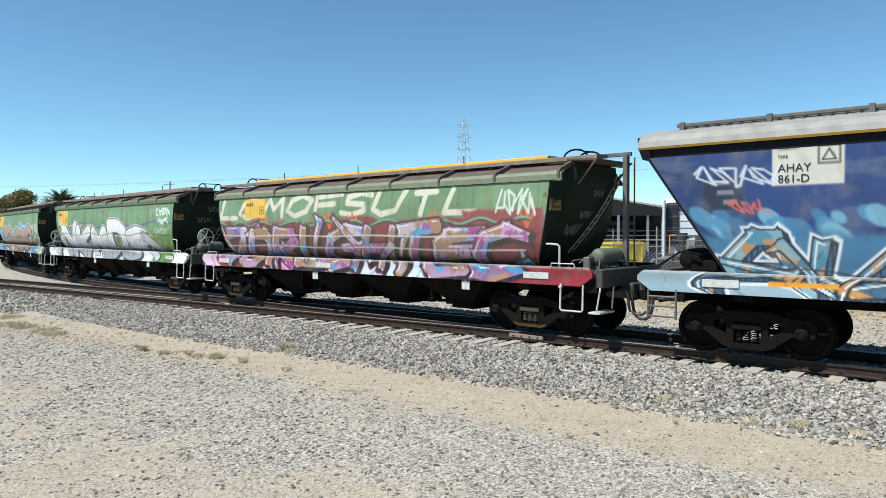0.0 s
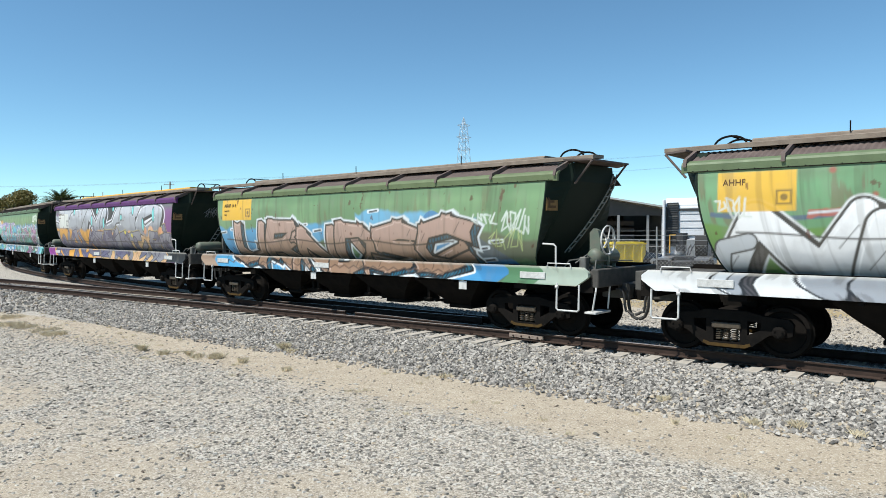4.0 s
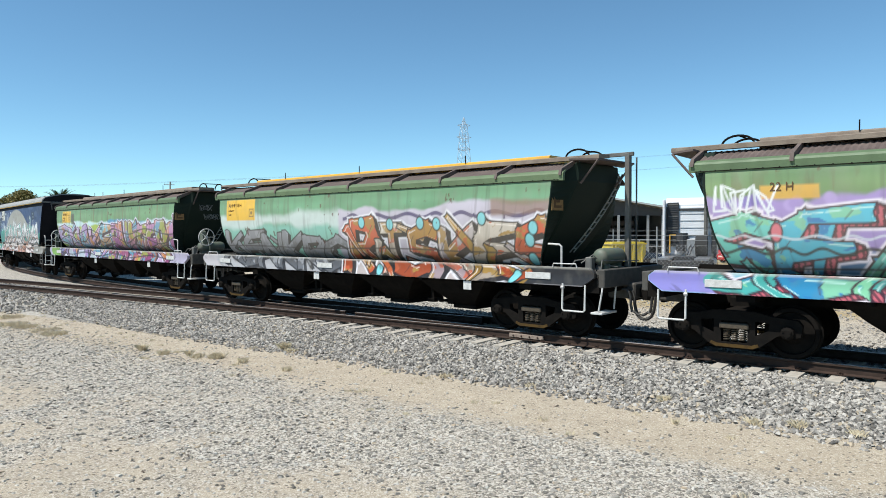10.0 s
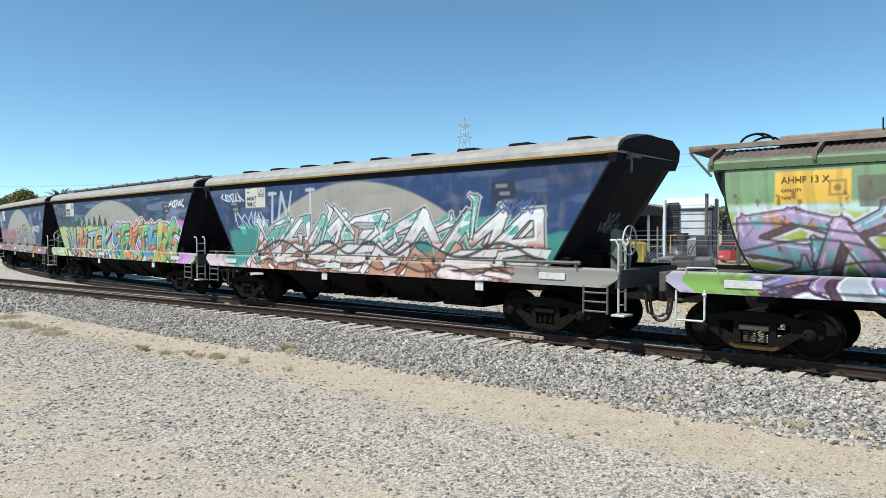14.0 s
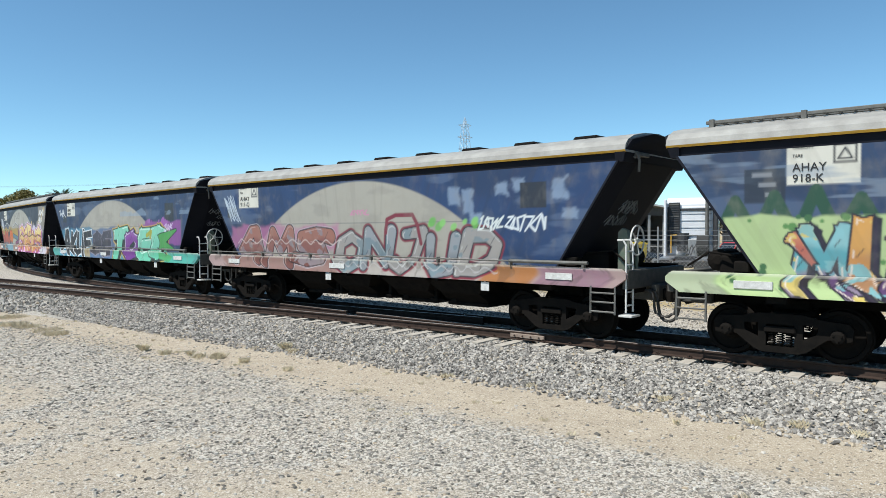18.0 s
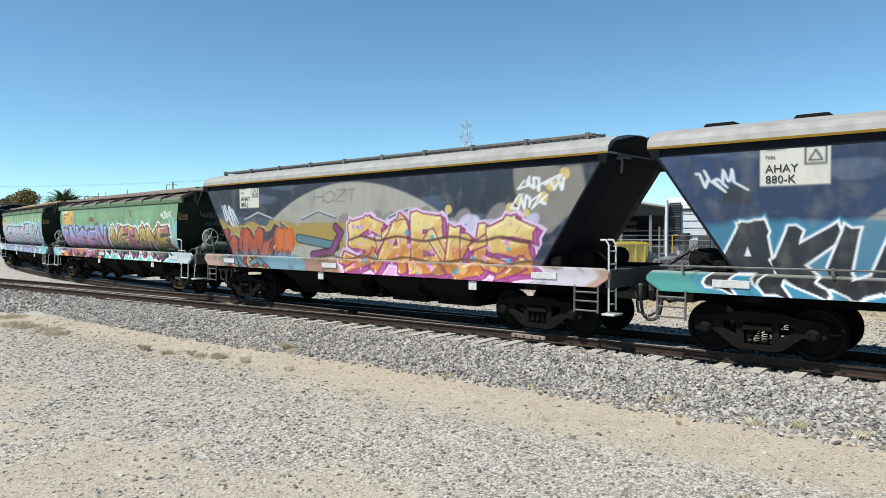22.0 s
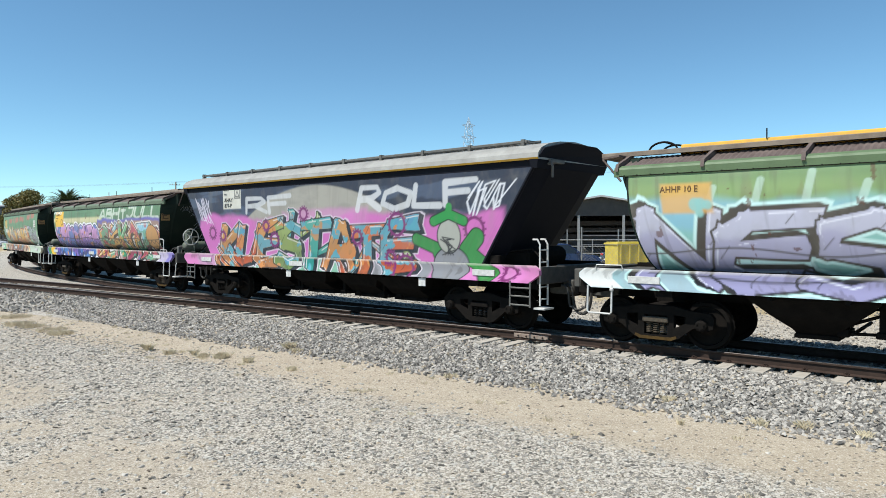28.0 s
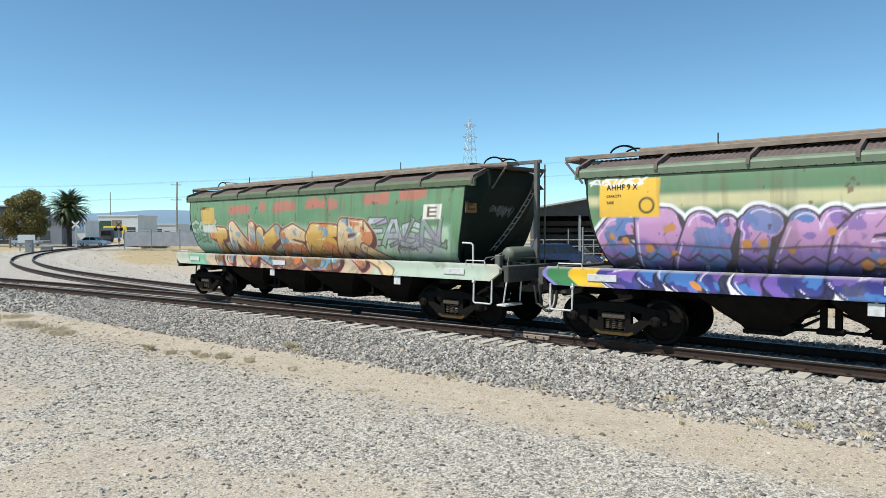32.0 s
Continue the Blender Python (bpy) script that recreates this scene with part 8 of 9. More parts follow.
def car(label, category, body_col, length=4.75, height=1.46, width=1.82, wagon=False, name="car"):
    """A parked or driven car with panels, glass, lamps and wheels; its front is at +x."""
    th = thing(name, label, category)
    h, L, W = height, length / 2, width / 2
    paint = mat("car_paint_" + name + "_" + category.replace(" ", "_") + str(len(MATS)), body_col, tuple(0.85 * c for c in body_col), 0.25, 0.0, 2, amount=0.3, spec=0.6)
    belt = 0.63 * h
    bm = bmesh.new()
    prof = [(-L, 0.30, 0.86), (-L, 0.55, 0.92), (-L + 0.05, belt - 0.03, 0.90), (-L + 0.9, belt + 0.03, 0.95), (L - 1.35, belt, 0.95), (L - 0.25, belt - 0.14, 0.88), (L, 0.52, 0.84), (L, 0.28, 0.82)]
    top = [(x, z, w) for x, z, w in prof]
    rows = []
    for x, z, w in top:
        rows.append([(x, -w * W, z), (x, -w * W * 0.6, z + 0.015), (x, w * W * 0.6, z + 0.015), (x, w * W, z)])
    ring_sheet(bm, rows)
    for s in (-1, 1):
        a = [bm.verts.new((x, s * w * W, z)) for x, z, w in top]
        m_ = [bm.verts.new((x * 0.995, s * W * 1.0, min(z, 0.55))) for x, z, w in top]
        b = [bm.verts.new((x * 0.98, s * W * 0.94, 0.22)) for x, z, w in top]
        for u, v in ((a, m_), (m_, b)):
            for i in range(len(a) - 1):
                bm.faces.new((u[i], u[i + 1], v[i + 1], v[i]))
    box(bm, -L * 0.97, L * 0.97, -W * 0.92, W * 0.92, 0.20, 0.26)
    bmesh.ops.remove_doubles(bm, verts=bm.verts, dist=0.001)
    body = part("body", bm, paint, th, smooth=False)
    r0, r1 = (-L + 0.35, -L + 0.75) if wagon else (-L + 0.75, -L + 1.35)
    f0, f1 = L - 1.25, L - 2.05
    bm = bmesh.new()
    ring_sheet(bm, [[(r1, -W * 0.70, h), (f1, -W * 0.70, h), (f1, W * 0.70, h), (r1, W * 0.70, h), (r1, -W * 0.70, h)], [(r1 - 0.06, -W * 0.74, h - 0.05), (f1 + 0.06, -W * 0.74, h - 0.05), (f1 + 0.06, W * 0.74, h - 0.05), (r1 - 0.06, W * 0.74, h - 0.05), (r1 - 0.06, -W * 0.74, h - 0.05)]])
    bm.faces.new([bm.verts.new(p) for p in ((r1, -W * 0.70, h), (f1, -W * 0.70, h), (f1, W * 0.70, h), (r1, W * 0.70, h))])
    part("roof", bm, paint, th)
    bm = bmesh.new()
    hi = [(r1 - 0.06, -W * 0.74), (f1 + 0.06, -W * 0.74), (f1 + 0.06, W * 0.74), (r1 - 0.06, W * 0.74)]
    lo = [(r0, -W * 0.90), (f0, -W * 0.90), (f0, W * 0.90), (r0, W * 0.90)]
    for i in range(4):
        j = (i + 1) % 4
        bm.faces.new([bm.verts.new((*p, z)) for p, z in ((hi[i], h - 0.05), (hi[j], h - 0.05), (lo[j], belt), (lo[i], belt))])
    part("window_glass", bm, M_GLASS, th)
    for s in (-1, 1):
        for t in ((0.0, 0.0), (0.52, 0.5), (1.0, 1.0)):
            a = (r1 - 0.06 + (f1 - r1 + 0.12) * t[0], s * W * 0.745, h - 0.05)
            b = (r0 + (f0 - r0) * t[1], s * W * 0.905, belt)
            part("pillar", tubed([a, b], 0.035, 5), paint, th)
    for sx, sy in ((-1, -1), (-1, 1), (1, -1), (1, 1)):
        bm = bmesh.new()
        lathe(bm, [(0.20, -0.10), (0.31, -0.09), (0.325, -0.05), (0.325, 0.08), (0.2, 0.09)], "y", 18)
        wh = part("wheel", bm, M_TYRE, th, at=pose(sx * (L - 0.92), sy * (W - 0.10), 0.325, 0, 0, 0 if sy < 0 else 180))
        bm = bmesh.new()
        lathe(bm, [(0.05, -0.115), (0.2, -0.10), (0.215, -0.105), (0.215, -0.08)], "y", 14)
        part("rim", bm, M_ALLOY, wh)
    for s in (-1, 1):
        part("tail_lamp", boxed(-L - 0.01, -L + 0.12, s * W * 0.62 - 0.17, s * W * 0.62 + 0.17, belt - 0.22, belt - 0.07, 0.02), M_REDLAMP, th, "red tail lamp")
        part("headlamp", boxed(L - 0.16, L + 0.005, s * W * 0.62 - 0.15, s * W * 0.62 + 0.15, belt - 0.36, belt - 0.22, 0.02), M_CLEARLAMP, th, "clear headlamp")
        part("door_mirror", boxed(f0 - 0.35, f0 - 0.22, s * (W + 0.08) - 0.09, s * (W + 0.08) + 0.09, belt, belt + 0.13, 0.03), paint, th)
    part("number_plate", boxed(-L - 0.012, -L, -0.19, 0.19, 0.42, 0.52), M_PLATE, th, "blank pale plate")
    part("bumper", boxed(-L - 0.03, -L + 0.1, -W * 0.86, W * 0.86, 0.25, 0.42, 0.03), paint, th)
    return th


def set_down(th, x, y, turn, z=None):
    th.matrix_basis = pose(x, y, gz_at(x, y) if z is None else z, 0, 0, turn)
    return th


set_down(car("white saloon car parked behind the fence", "car", (0.72, 0.73, 0.74)), 15.4, 29.0, 66)
set_down(car("white off-road wagon parked facing the tracks", "car", (0.70, 0.71, 0.72), 4.8, 1.72, 1.88, True), 18.4, 28.2, 248)
set_down(car("dark blue estate car parked in the yard", "car", (0.02, 0.035, 0.09), 4.5, 1.55, 1.8, True), 6.7, 41.0, 8)
set_down(car("dark grey hatchback parked in the yard", "car", (0.03, 0.04, 0.06), 4.2, 1.48, 1.75, True), 12.2, 45.0, 12)
set_down(car("red hatchback parked under the shed", "car", (0.40, 0.03, 0.03), 4.2, 1.45, 1.75, True), 21.4, 49.0, 20)
white_car = car("white saloon car driving on the road", "car", (0.70, 0.71, 0.73), 4.85, 1.44)
silver_car = car("silver saloon car driving on the road", "car", (0.32, 0.33, 0.35), 4.7, 1.45)


def truck():
    th = thing("prime_mover", "white prime mover with a bare chassis, seen from behind", "truck")
    white = mat("truck_white", (0.74, 0.75, 0.76), (0.62, 0.63, 0.64), 0.35, 0.0, 2)
    dark = mat("truck_dark", (0.025, 0.026, 0.03), (0.05, 0.05, 0.05), 0.6, 0.0, 5)
    bm = bmesh.new()
    prism(bm, [(1.0, 1.05), (1.0, 3.55), (1.25, 3.95), (2.6, 3.98), (3.15, 3.2), (3.35, 2.2), (3.4, 1.05)], "y", -1.22, 1.22)
    bmesh.ops.bevel(bm, geom=list(bm.edges), offset=0.08, segments=2, affect="EDGES")
    part("cab", bm, white, th)
    part("side_fairing", boxed(0.45, 1.02, -1.24, -1.12, 1.0, 3.85, 0.03), dark, th)
    part("side_fairing", boxed(0.45, 1.02, 1.12, 1.24, 1.0, 3.85, 0.03), white, th)
    part("chassis", boxed(-3.4, 3.0, -0.42, 0.42, 0.70, 0.98, 0.03), dark, th)
    part("exhaust_stack", tubed([(0.75, -0.75, 1.0), (0.75, -0.75, 3.9), (0.68, -0.75, 4.1)], 0.09, 10), M_STEEL, th)
    part("air_cleaner", tubed([(0.75, 0.35, 1.3), (0.75, 0.35, 2.2)], 0.28, 12), dark, th)
    # shaded gap between fairing and cab, made as a dark slatted block
    part("slatted_gap", boxed(0.90, 0.998, 0.52, 1.06, 1.55, 3.72, 0.01), dark, th, "dark slatted gap beside the cab")
    for k in range(18):
        part("slat", boxed(0.87, 0.90, 0.56, 1.02, 1.62 + 0.115 * k, 1.68 + 0.115 * k, 0.004), M_STEEL if k % 5 == 2 else dark, th)
    for z in (2.45, 2.80, 3.14):
        part("panel_rib", boxed(0.975, 1.0, -0.95, 0.48, z, z + 0.022, 0.003), M_GALV, th)
    part("mud_flap", boxed(-3.50, -3.46, -1.2, -0.45, 0.25, 1.0, 0.01), dark, th)
    part("mud_flap", boxed(-3.50, -3.46, 0.45, 1.2, 0.25, 1.0, 0.01), dark, th)
    part("spare_wheel", tubed([(-0.05, -0.35, 1.60), (-0.05, -0.88, 1.60)], 0.50, 20), M_TYRE, th)
    for y in (-1.08, 1.08):
        part("cab_corner_trim", boxed(0.955, 0.998, y - 0.08, y + 0.08, 1.2, 3.5, 0.01), dark, th)
    part("cab_back_trim", boxed(0.955, 0.998, -1.0, 1.0, 3.30, 3.42, 0.01), dark, th)
    part("cab_back_trim", boxed(0.955, 0.998, -1.0, 1.0, 2.05, 2.10, 0.005), dark, th)
    part("rear_deck", boxed(-0.4, 0.95, -1.1, 1.1, 0.98, 1.08, 0.02), M_ALLOY, th, "chequered alloy deck")
    for y in (-0.95, 0.95):
        part("fuel_tank", tubed([(-0.4, y, 0.75), (1.6, y, 0.75)], 0.30, 14), M_ALLOY, th, "polished alloy fuel tank")
    for k, y in enumerate((-0.35, -0.1, 0.15)):
        part("air_hose", tubed([(0.9, y, 1.9), (0.5, y, 1.75 - 0.1 * k), (-0.2, y * 0.6, 1.5), (-0.9, y * 0.4, 1.2)], 0.03, 6), dark, th)
    part("toolbox", boxed(0.35, 0.95, -0.5, 0.1, 1.0, 1.9, 0.03), M_GALV, th)
    part("side_window", boxed(2.1, 2.75, -1.235, -1.22, 2.3, 3.0, 0.004), M_GLASS, th)
    part("door_mirror", boxed(2.9, 3.05, -1.62, -1.38, 2.2, 2.9, 0.03), dark, th)
    part("handrail", tubed([(0.6, 0.9, 1.2), (0.6, 0.9, 2.1), (0.3, 0.6, 2.1)], 0.03), M_YELLOW, th, "yellow rail behind the cab")
    part("turntable", prismed([(-1.9, -0.5), (-0.7, -0.5), (-0.7, 0.5), (-1.9, 0.5)], "z", 1.0, 1.12), dark, th)
    for x in (-2.6, -1.3, 2.3):
        for y in (-1.0, 1.0):
            bm = bmesh.new()
            lathe(bm, [(0.25, -0.22), (0.48, -0.2), (0.5, -0.1), (0.5, 0.18), (0.25, 0.2)], "y", 20)
            wh = part("wheel", bm, M_TYRE, th, at=pose(x, y, 0.5, 0, 0, 0 if y < 0 else 180))
            bm = bmesh.new()
            lathe(bm, [(0.08, -0.12), (0.24, -0.21), (0.26, -0.2)], "y", 14)
            part("rim", bm, M_ALLOY, wh)
    for y in (-0.8, 0.8):
        part("mudguard", prismed([(-3.3, 1.02), (-3.3, 1.1), (-0.6, 1.1), (-0.6, 1.02)], "y", y - 0.3, y + 0.3), M_ALLOY, th)
        part("tail_lamp", boxed(-3.44, -3.38, y - 0.2, y + 0.2, 0.72, 0.86, 0.01), M_REDLAMP, th, "red tail lamp")
    return th


set_down(truck(), 11.8, 33.2, 66)


def skip_bin():
    th = thing("skip_bin", "yellow steel rubbish skip", "skip bin")
    yel = mat("skip_yellow", (0.62, 0.50, 0.06), (0.45, 0.34, 0.06), 0.6, 0.0, 3, 0.003)
    bm = bmesh.new()
    prism(bm, [(-1.1, 0.15), (0.75, 0.15), (1.15, 0.8), (1.15, 1.5), (-1.1, 1.5)], "y", -0.85, 0.85)
    part("body", bm, yel, th)
    for x in (-0.9, -0.3, 0.3, 0.9):
        part("rib", boxed(x - 0.05, x + 0.05, -0.92, -0.85, 0.35, 1.45, 0.01), yel, th)
    part("rim", boxed(-1.18, 1.2, -0.92, 0.92, 1.44, 1.54, 0.02), yel, th)
    part("lid", boxed(-1.1, 1.1, -0.8, 0.8, 1.54, 1.60, 0.02), yel, th)
    for s in (-0.7, 0.7):
        part("skid", boxed(-1.0, 0.8, s - 0.08, s + 0.08, 0.0, 0.15), M_BLACK, th)
    return th


set_down(skip_bin(), 11.3, 43.5, 14)


def corrugated(bm, x0, x1, y, z0, z1, pitch=0.25, depth=0.03):
    n = max(2, int((x1 - x0) / pitch) * 2)
    lo, hi = [], []
    for i in range(n + 1):
        x = x0 + (x1 - x0) * i / n
        o = depth if i % 2 else 0
        lo.append((x, y - o, z0))
        hi.append((x, y - o, z1))
    ring_sheet(bm, [lo, hi])


M_SHEETDARK = mat("dark_steel_sheet", (0.03, 0.032, 0.035), (0.06, 0.06, 0.06), 0.7, 0.0, 2)
M_ROOFPALE = mat("pale_roof_sheet", (0.55, 0.56, 0.56), (0.42, 0.43, 0.43), 0.5, 0.2, 1.5)


def gable_shed():
    th = thing("workshop_shed", "open-fronted workshop shed with a pale low gable roof", "shed")
    w, d = 11.2, 22.0
    ze, zr = 4.15, 5.15
    for s in (-1, 1):
        bm = bmesh.new()
        prism(bm, [(s * (w / 2 + 0.5), ze - 0.05), (0, zr), (0, zr + 0.14), (s * (w / 2 + 0.5), ze + 0.09)], "y", -0.6, d)
        part("roof", bm, M_ROOFPALE, th)
        bm = bmesh.new()
        box(bm, s * w / 2 - 0.06, s * w / 2 + 0.06, 0.3, d, 0, ze - 0.06)
        part("side_wall", bm, M_SHEETDARK, th)
    bm = bmesh.new()
    corrugated(bm, -w / 2, w / 2, d - 0.3, 0, 4.1)
    part("back_wall", bm, M_SHEETDARK, th)
    part("front_fascia", prismed([(-w / 2, 3.55), (w / 2, 3.55), (w / 2, ze - 0.08), (0, zr - 0.03), (-w / 2, ze - 0.08)], "y", -0.05, 0.08), M_SHEETDARK, th)
    for x in (-5.5, -1.8, 1.9, 4.3, 5.5):
        part("column", boxed(x - 0.1, x + 0.1, -0.15, 0.05, 0, 3.6, 0.01), M_GALV, th)
    for k in range(5):
        part("louvre", boxed(-5.3, 4.2, 6.0, 6.06, 0.3 + 0.62 * k, 0.72 + 0.62 * k), mat("shed_grey", (0.10, 0.10, 0.11), (0.07, 0.07, 0.08), 0.7), th)
    return th


set_down(gable_shed(), 12.8, 58.0, -6)


def canopy_shed():
    th = thing("open_canopy", "wide open-sided steel canopy with a dark underside", "canopy")
    rise = 0.32
    bm = bmesh.new()
    # local x runs along the front, y goes back
    v = [(0, 0, 4.47), (30, 0, 4.47 + rise * 2.6), (30, 16, 4.95 + rise * 2.6), (0, 16, 4.55)]
    lo = [bm.verts.new(p) for p in v]
    hi = [bm.verts.new((x, y, z + 0.16)) for x, y, z in v]
    bm.faces.new(lo[::-1])
    bm.faces.new(hi)
    for i in range(4):
        j = (i + 1) % 4
        bm.faces.new((lo[i], lo[j], hi[j], hi[i]))
    part("roof", bm, M_SHEETDARK, th)
    bm = bmesh.new()
    for i in range(30):
        x0, z0 = i, 4.64 + rise * 2.6 * i / 30
        box(bm, x0, x0 + 1.0, -0.12, 0.02, z0, z0 + 0.05)
    part("roof_edge", bm, M_ROOFPALE, th, "pale metal roof edge")
    for i in range(7):
        x = 0.4 + 5.0 * i
        for y in (3.0, 15.0) if i else (0.5, 5.0, 9.0, 12.5, 15.5):
            part("column", boxed(x - 0.1, x + 0.1, y - 0.1, y + 0.1, 0, 4.53 + rise * 2.6 * x / 30, 0.01), M_SHEETDARK, th)
        part("rafter", boxed(x - 0.06, x + 0.06, 0.2, 15.8, 4.25 + rise * 2.6 * x / 30, 4.48 + rise * 2.6 * x / 30), M_SHEETDARK, th)
    return th


set_down(canopy_shed(), 18.6, 45.0, -49)

dark_box = mat("dark_container", (0.02, 0.022, 0.027), (0.045, 0.045, 0.05), 0.7, 0.0, 2)
for x, y, a, ln in ((31.0, 62.0, -20, 6.0), (37.5, 60.0, -16, 6.0), (43.5, 56.0, -16, 6.0), (26.5, 60.0, -30, 4.0)):
    th = thing("shipping_container", "dark steel shipping container in the yard", "container", "containers in the yard")
    bm = bmesh.new()
    corrugated(bm, -ln / 2, ln / 2, -1.2, 0.15, 2.5)
    part("corrugated_wall", bm, dark_box, th)
    part("box", boxed(-ln / 2, ln / 2, -1.18, 1.2, 0.1, 2.59, 0.03), dark_box, th)
    set_down(th, x, y, a)


def chain_fence():
    th = thing("chain_link_fence", "chain-link fence with steel posts and top wires", "fence")
    a, b = Vector((6.0, 31.0, 0)), Vector((31.0, 18.5, 0))
    n = 9
    ln = (b - a).length
    d = (b - a) / ln
    for i in range(n):
        p = a + d * ln * i / (n - 1)
        z = gz_at(p.x, p.y)
        part("post", tubed([(p.x, p.y, z), (p.x, p.y, z + 2.5)], 0.035, 7), M_GALV, th)
    for z in (0.1, 1.75, 1.95, 2.15, 2.35):
        part("wire", tubed([(*(a + d * ln * i / 8).xy, -0.25 + z) for i in range(9)], 0.008, 4), M_GALV, th)
    bm = bmesh.new()
    k = 0.0
    while k < ln:
        for s in (-1, 1):
            p0, p1 = a + d * k, a + d * min(max(k + s * 1.65, 0), ln)
            tube(bm, [(p0.x, p0.y, -0.15), (p1.x, p1.y, 1.50)], 0.004, 3, False)
        k += 0.16
    part("wire_mesh", bm, M_GALV, th)
    return th


chain_fence()


def rail_fence():
    th = thing("pipe_fence", "white pipe fence in front of the shed", "fence")
    a, b = Vector((5.0, 49.5, 0)), Vector((17.0, 47.0, 0))
    for i in range(8):
        p = a.lerp(b, i / 7)
        part("post", tubed([(p.x, p.y, -0.3), (p.x, p.y, 1.5 if i % 2 else 2.2)], 0.04, 7), M_GALV, th)
    for z in (0.5, 1.0, 1.45):
        part("rail", tubed([(a.x, a.y, z), (b.x, b.y, z)], 0.03, 6), M_GALV, th)


rail_fence()


def leaf_cloud(centres, n, size, seed, squash=0.8):
    """Many small bent leaves in uneven clumps, as one mesh."""
    r = np.random.RandomState(seed)
    c = np.array([p for p, _ in centres])
    rad = np.array([q for _, q in centres])
    k = r.randint(len(c), size=n)
    v = r.normal(size=(n, 3))
    v /= np.linalg.norm(v, axis=1)[:, None]
    p = c[k] + v * (rad[k] * (0.45 + 0.6 * r.rand(n) ** 0.5))[:, None] * np.array([1, 1, squash])
    a, b = r.normal(size=(n, 3)), r.normal(size=(n, 3))
    a /= np.linalg.norm(a, axis=1)[:, None]
    b -= a * (a * b).sum(1)[:, None]
    b /= np.linalg.norm(b, axis=1)[:, None]
    s = size * (0.6 + 0.8 * r.rand(n))[:, None]
    q = np.stack([p - a * s, p + b * s * 0.45, p + a * s, p - b * s * 0.45], 1)
    return q.reshape(-1, 3), np.arange(4 * n).reshape(-1, 4)


def tree(label, x, y, height, spread, trunk_h, leaf, seed, leaves=5000, clumps=26, size=0.22):
    th = thing("tree", label, "tree")
    r = random.Random(seed)
    bm = bmesh.new()
    z0 = 0
    tube(bm, [(0, 0, -0.2), (0.05, 0, trunk_h * 0.5), (-0.05, 0.05, trunk_h), (0.1, 0, height * 0.75)], [0.22, 0.18, 0.15, 0.05], 9)
    cs = []
    for i in range(clumps):
        a, f = r.uniform(0, 6.283), r.random()
        rr = spread * (0.25 + 0.75 * r.random() ** 0.6) * math.sin(0.25 + 2.6 * min(1, 0.15 + f * 0.85)) ** 0.7
        z = trunk_h + (height - trunk_h) * (0.05 + 0.9 * f)
        c = (rr * 0.8 * math.cos(a), rr * 0.8 * math.sin(a), z)
        cs.append((c, spread * r.uniform(0.22, 0.38)))
        if i % 2 == 0:
            tube(bm, [(0, 0, trunk_h * 0.8 + 0.3 * (z - trunk_h)), (c[0] * 0.5, c[1] * 0.5, z - 0.25 * (z - trunk_h)), c], [0.09, 0.06, 0.02], 5)
    part("trunk", bm, M_BARK, th)
    co, f = leaf_cloud(cs, leaves, size, seed)
    part("crown", fast_mesh("crown", co, f, leaf), None, th)
    return set_down(th, x, y, seed * 40)


tree("round olive-green street tree with autumn tints", -65.0, 105.5, 8.5, 3.5, 2.0, M_LEAF, 3, 17000, 46, 0.17)
for i, (x, y, h, sp) in enumerate(((44.0, 88.0, 5.6, 3.2), (50.5, 92.0, 6.6, 3.6), (55.5, 86.0, 6.3, 3.0), (62.0, 84.0, 5.2, 3.4), (38.5, 95.0, 5.0, 3.4), (70.0, 80.0, 7.0, 3.6))):
    tree("grey-green gum tree behind the yard", x, y, h, sp, 1.6, M_GUM, 20 + i, 3600, 22, 0.26)


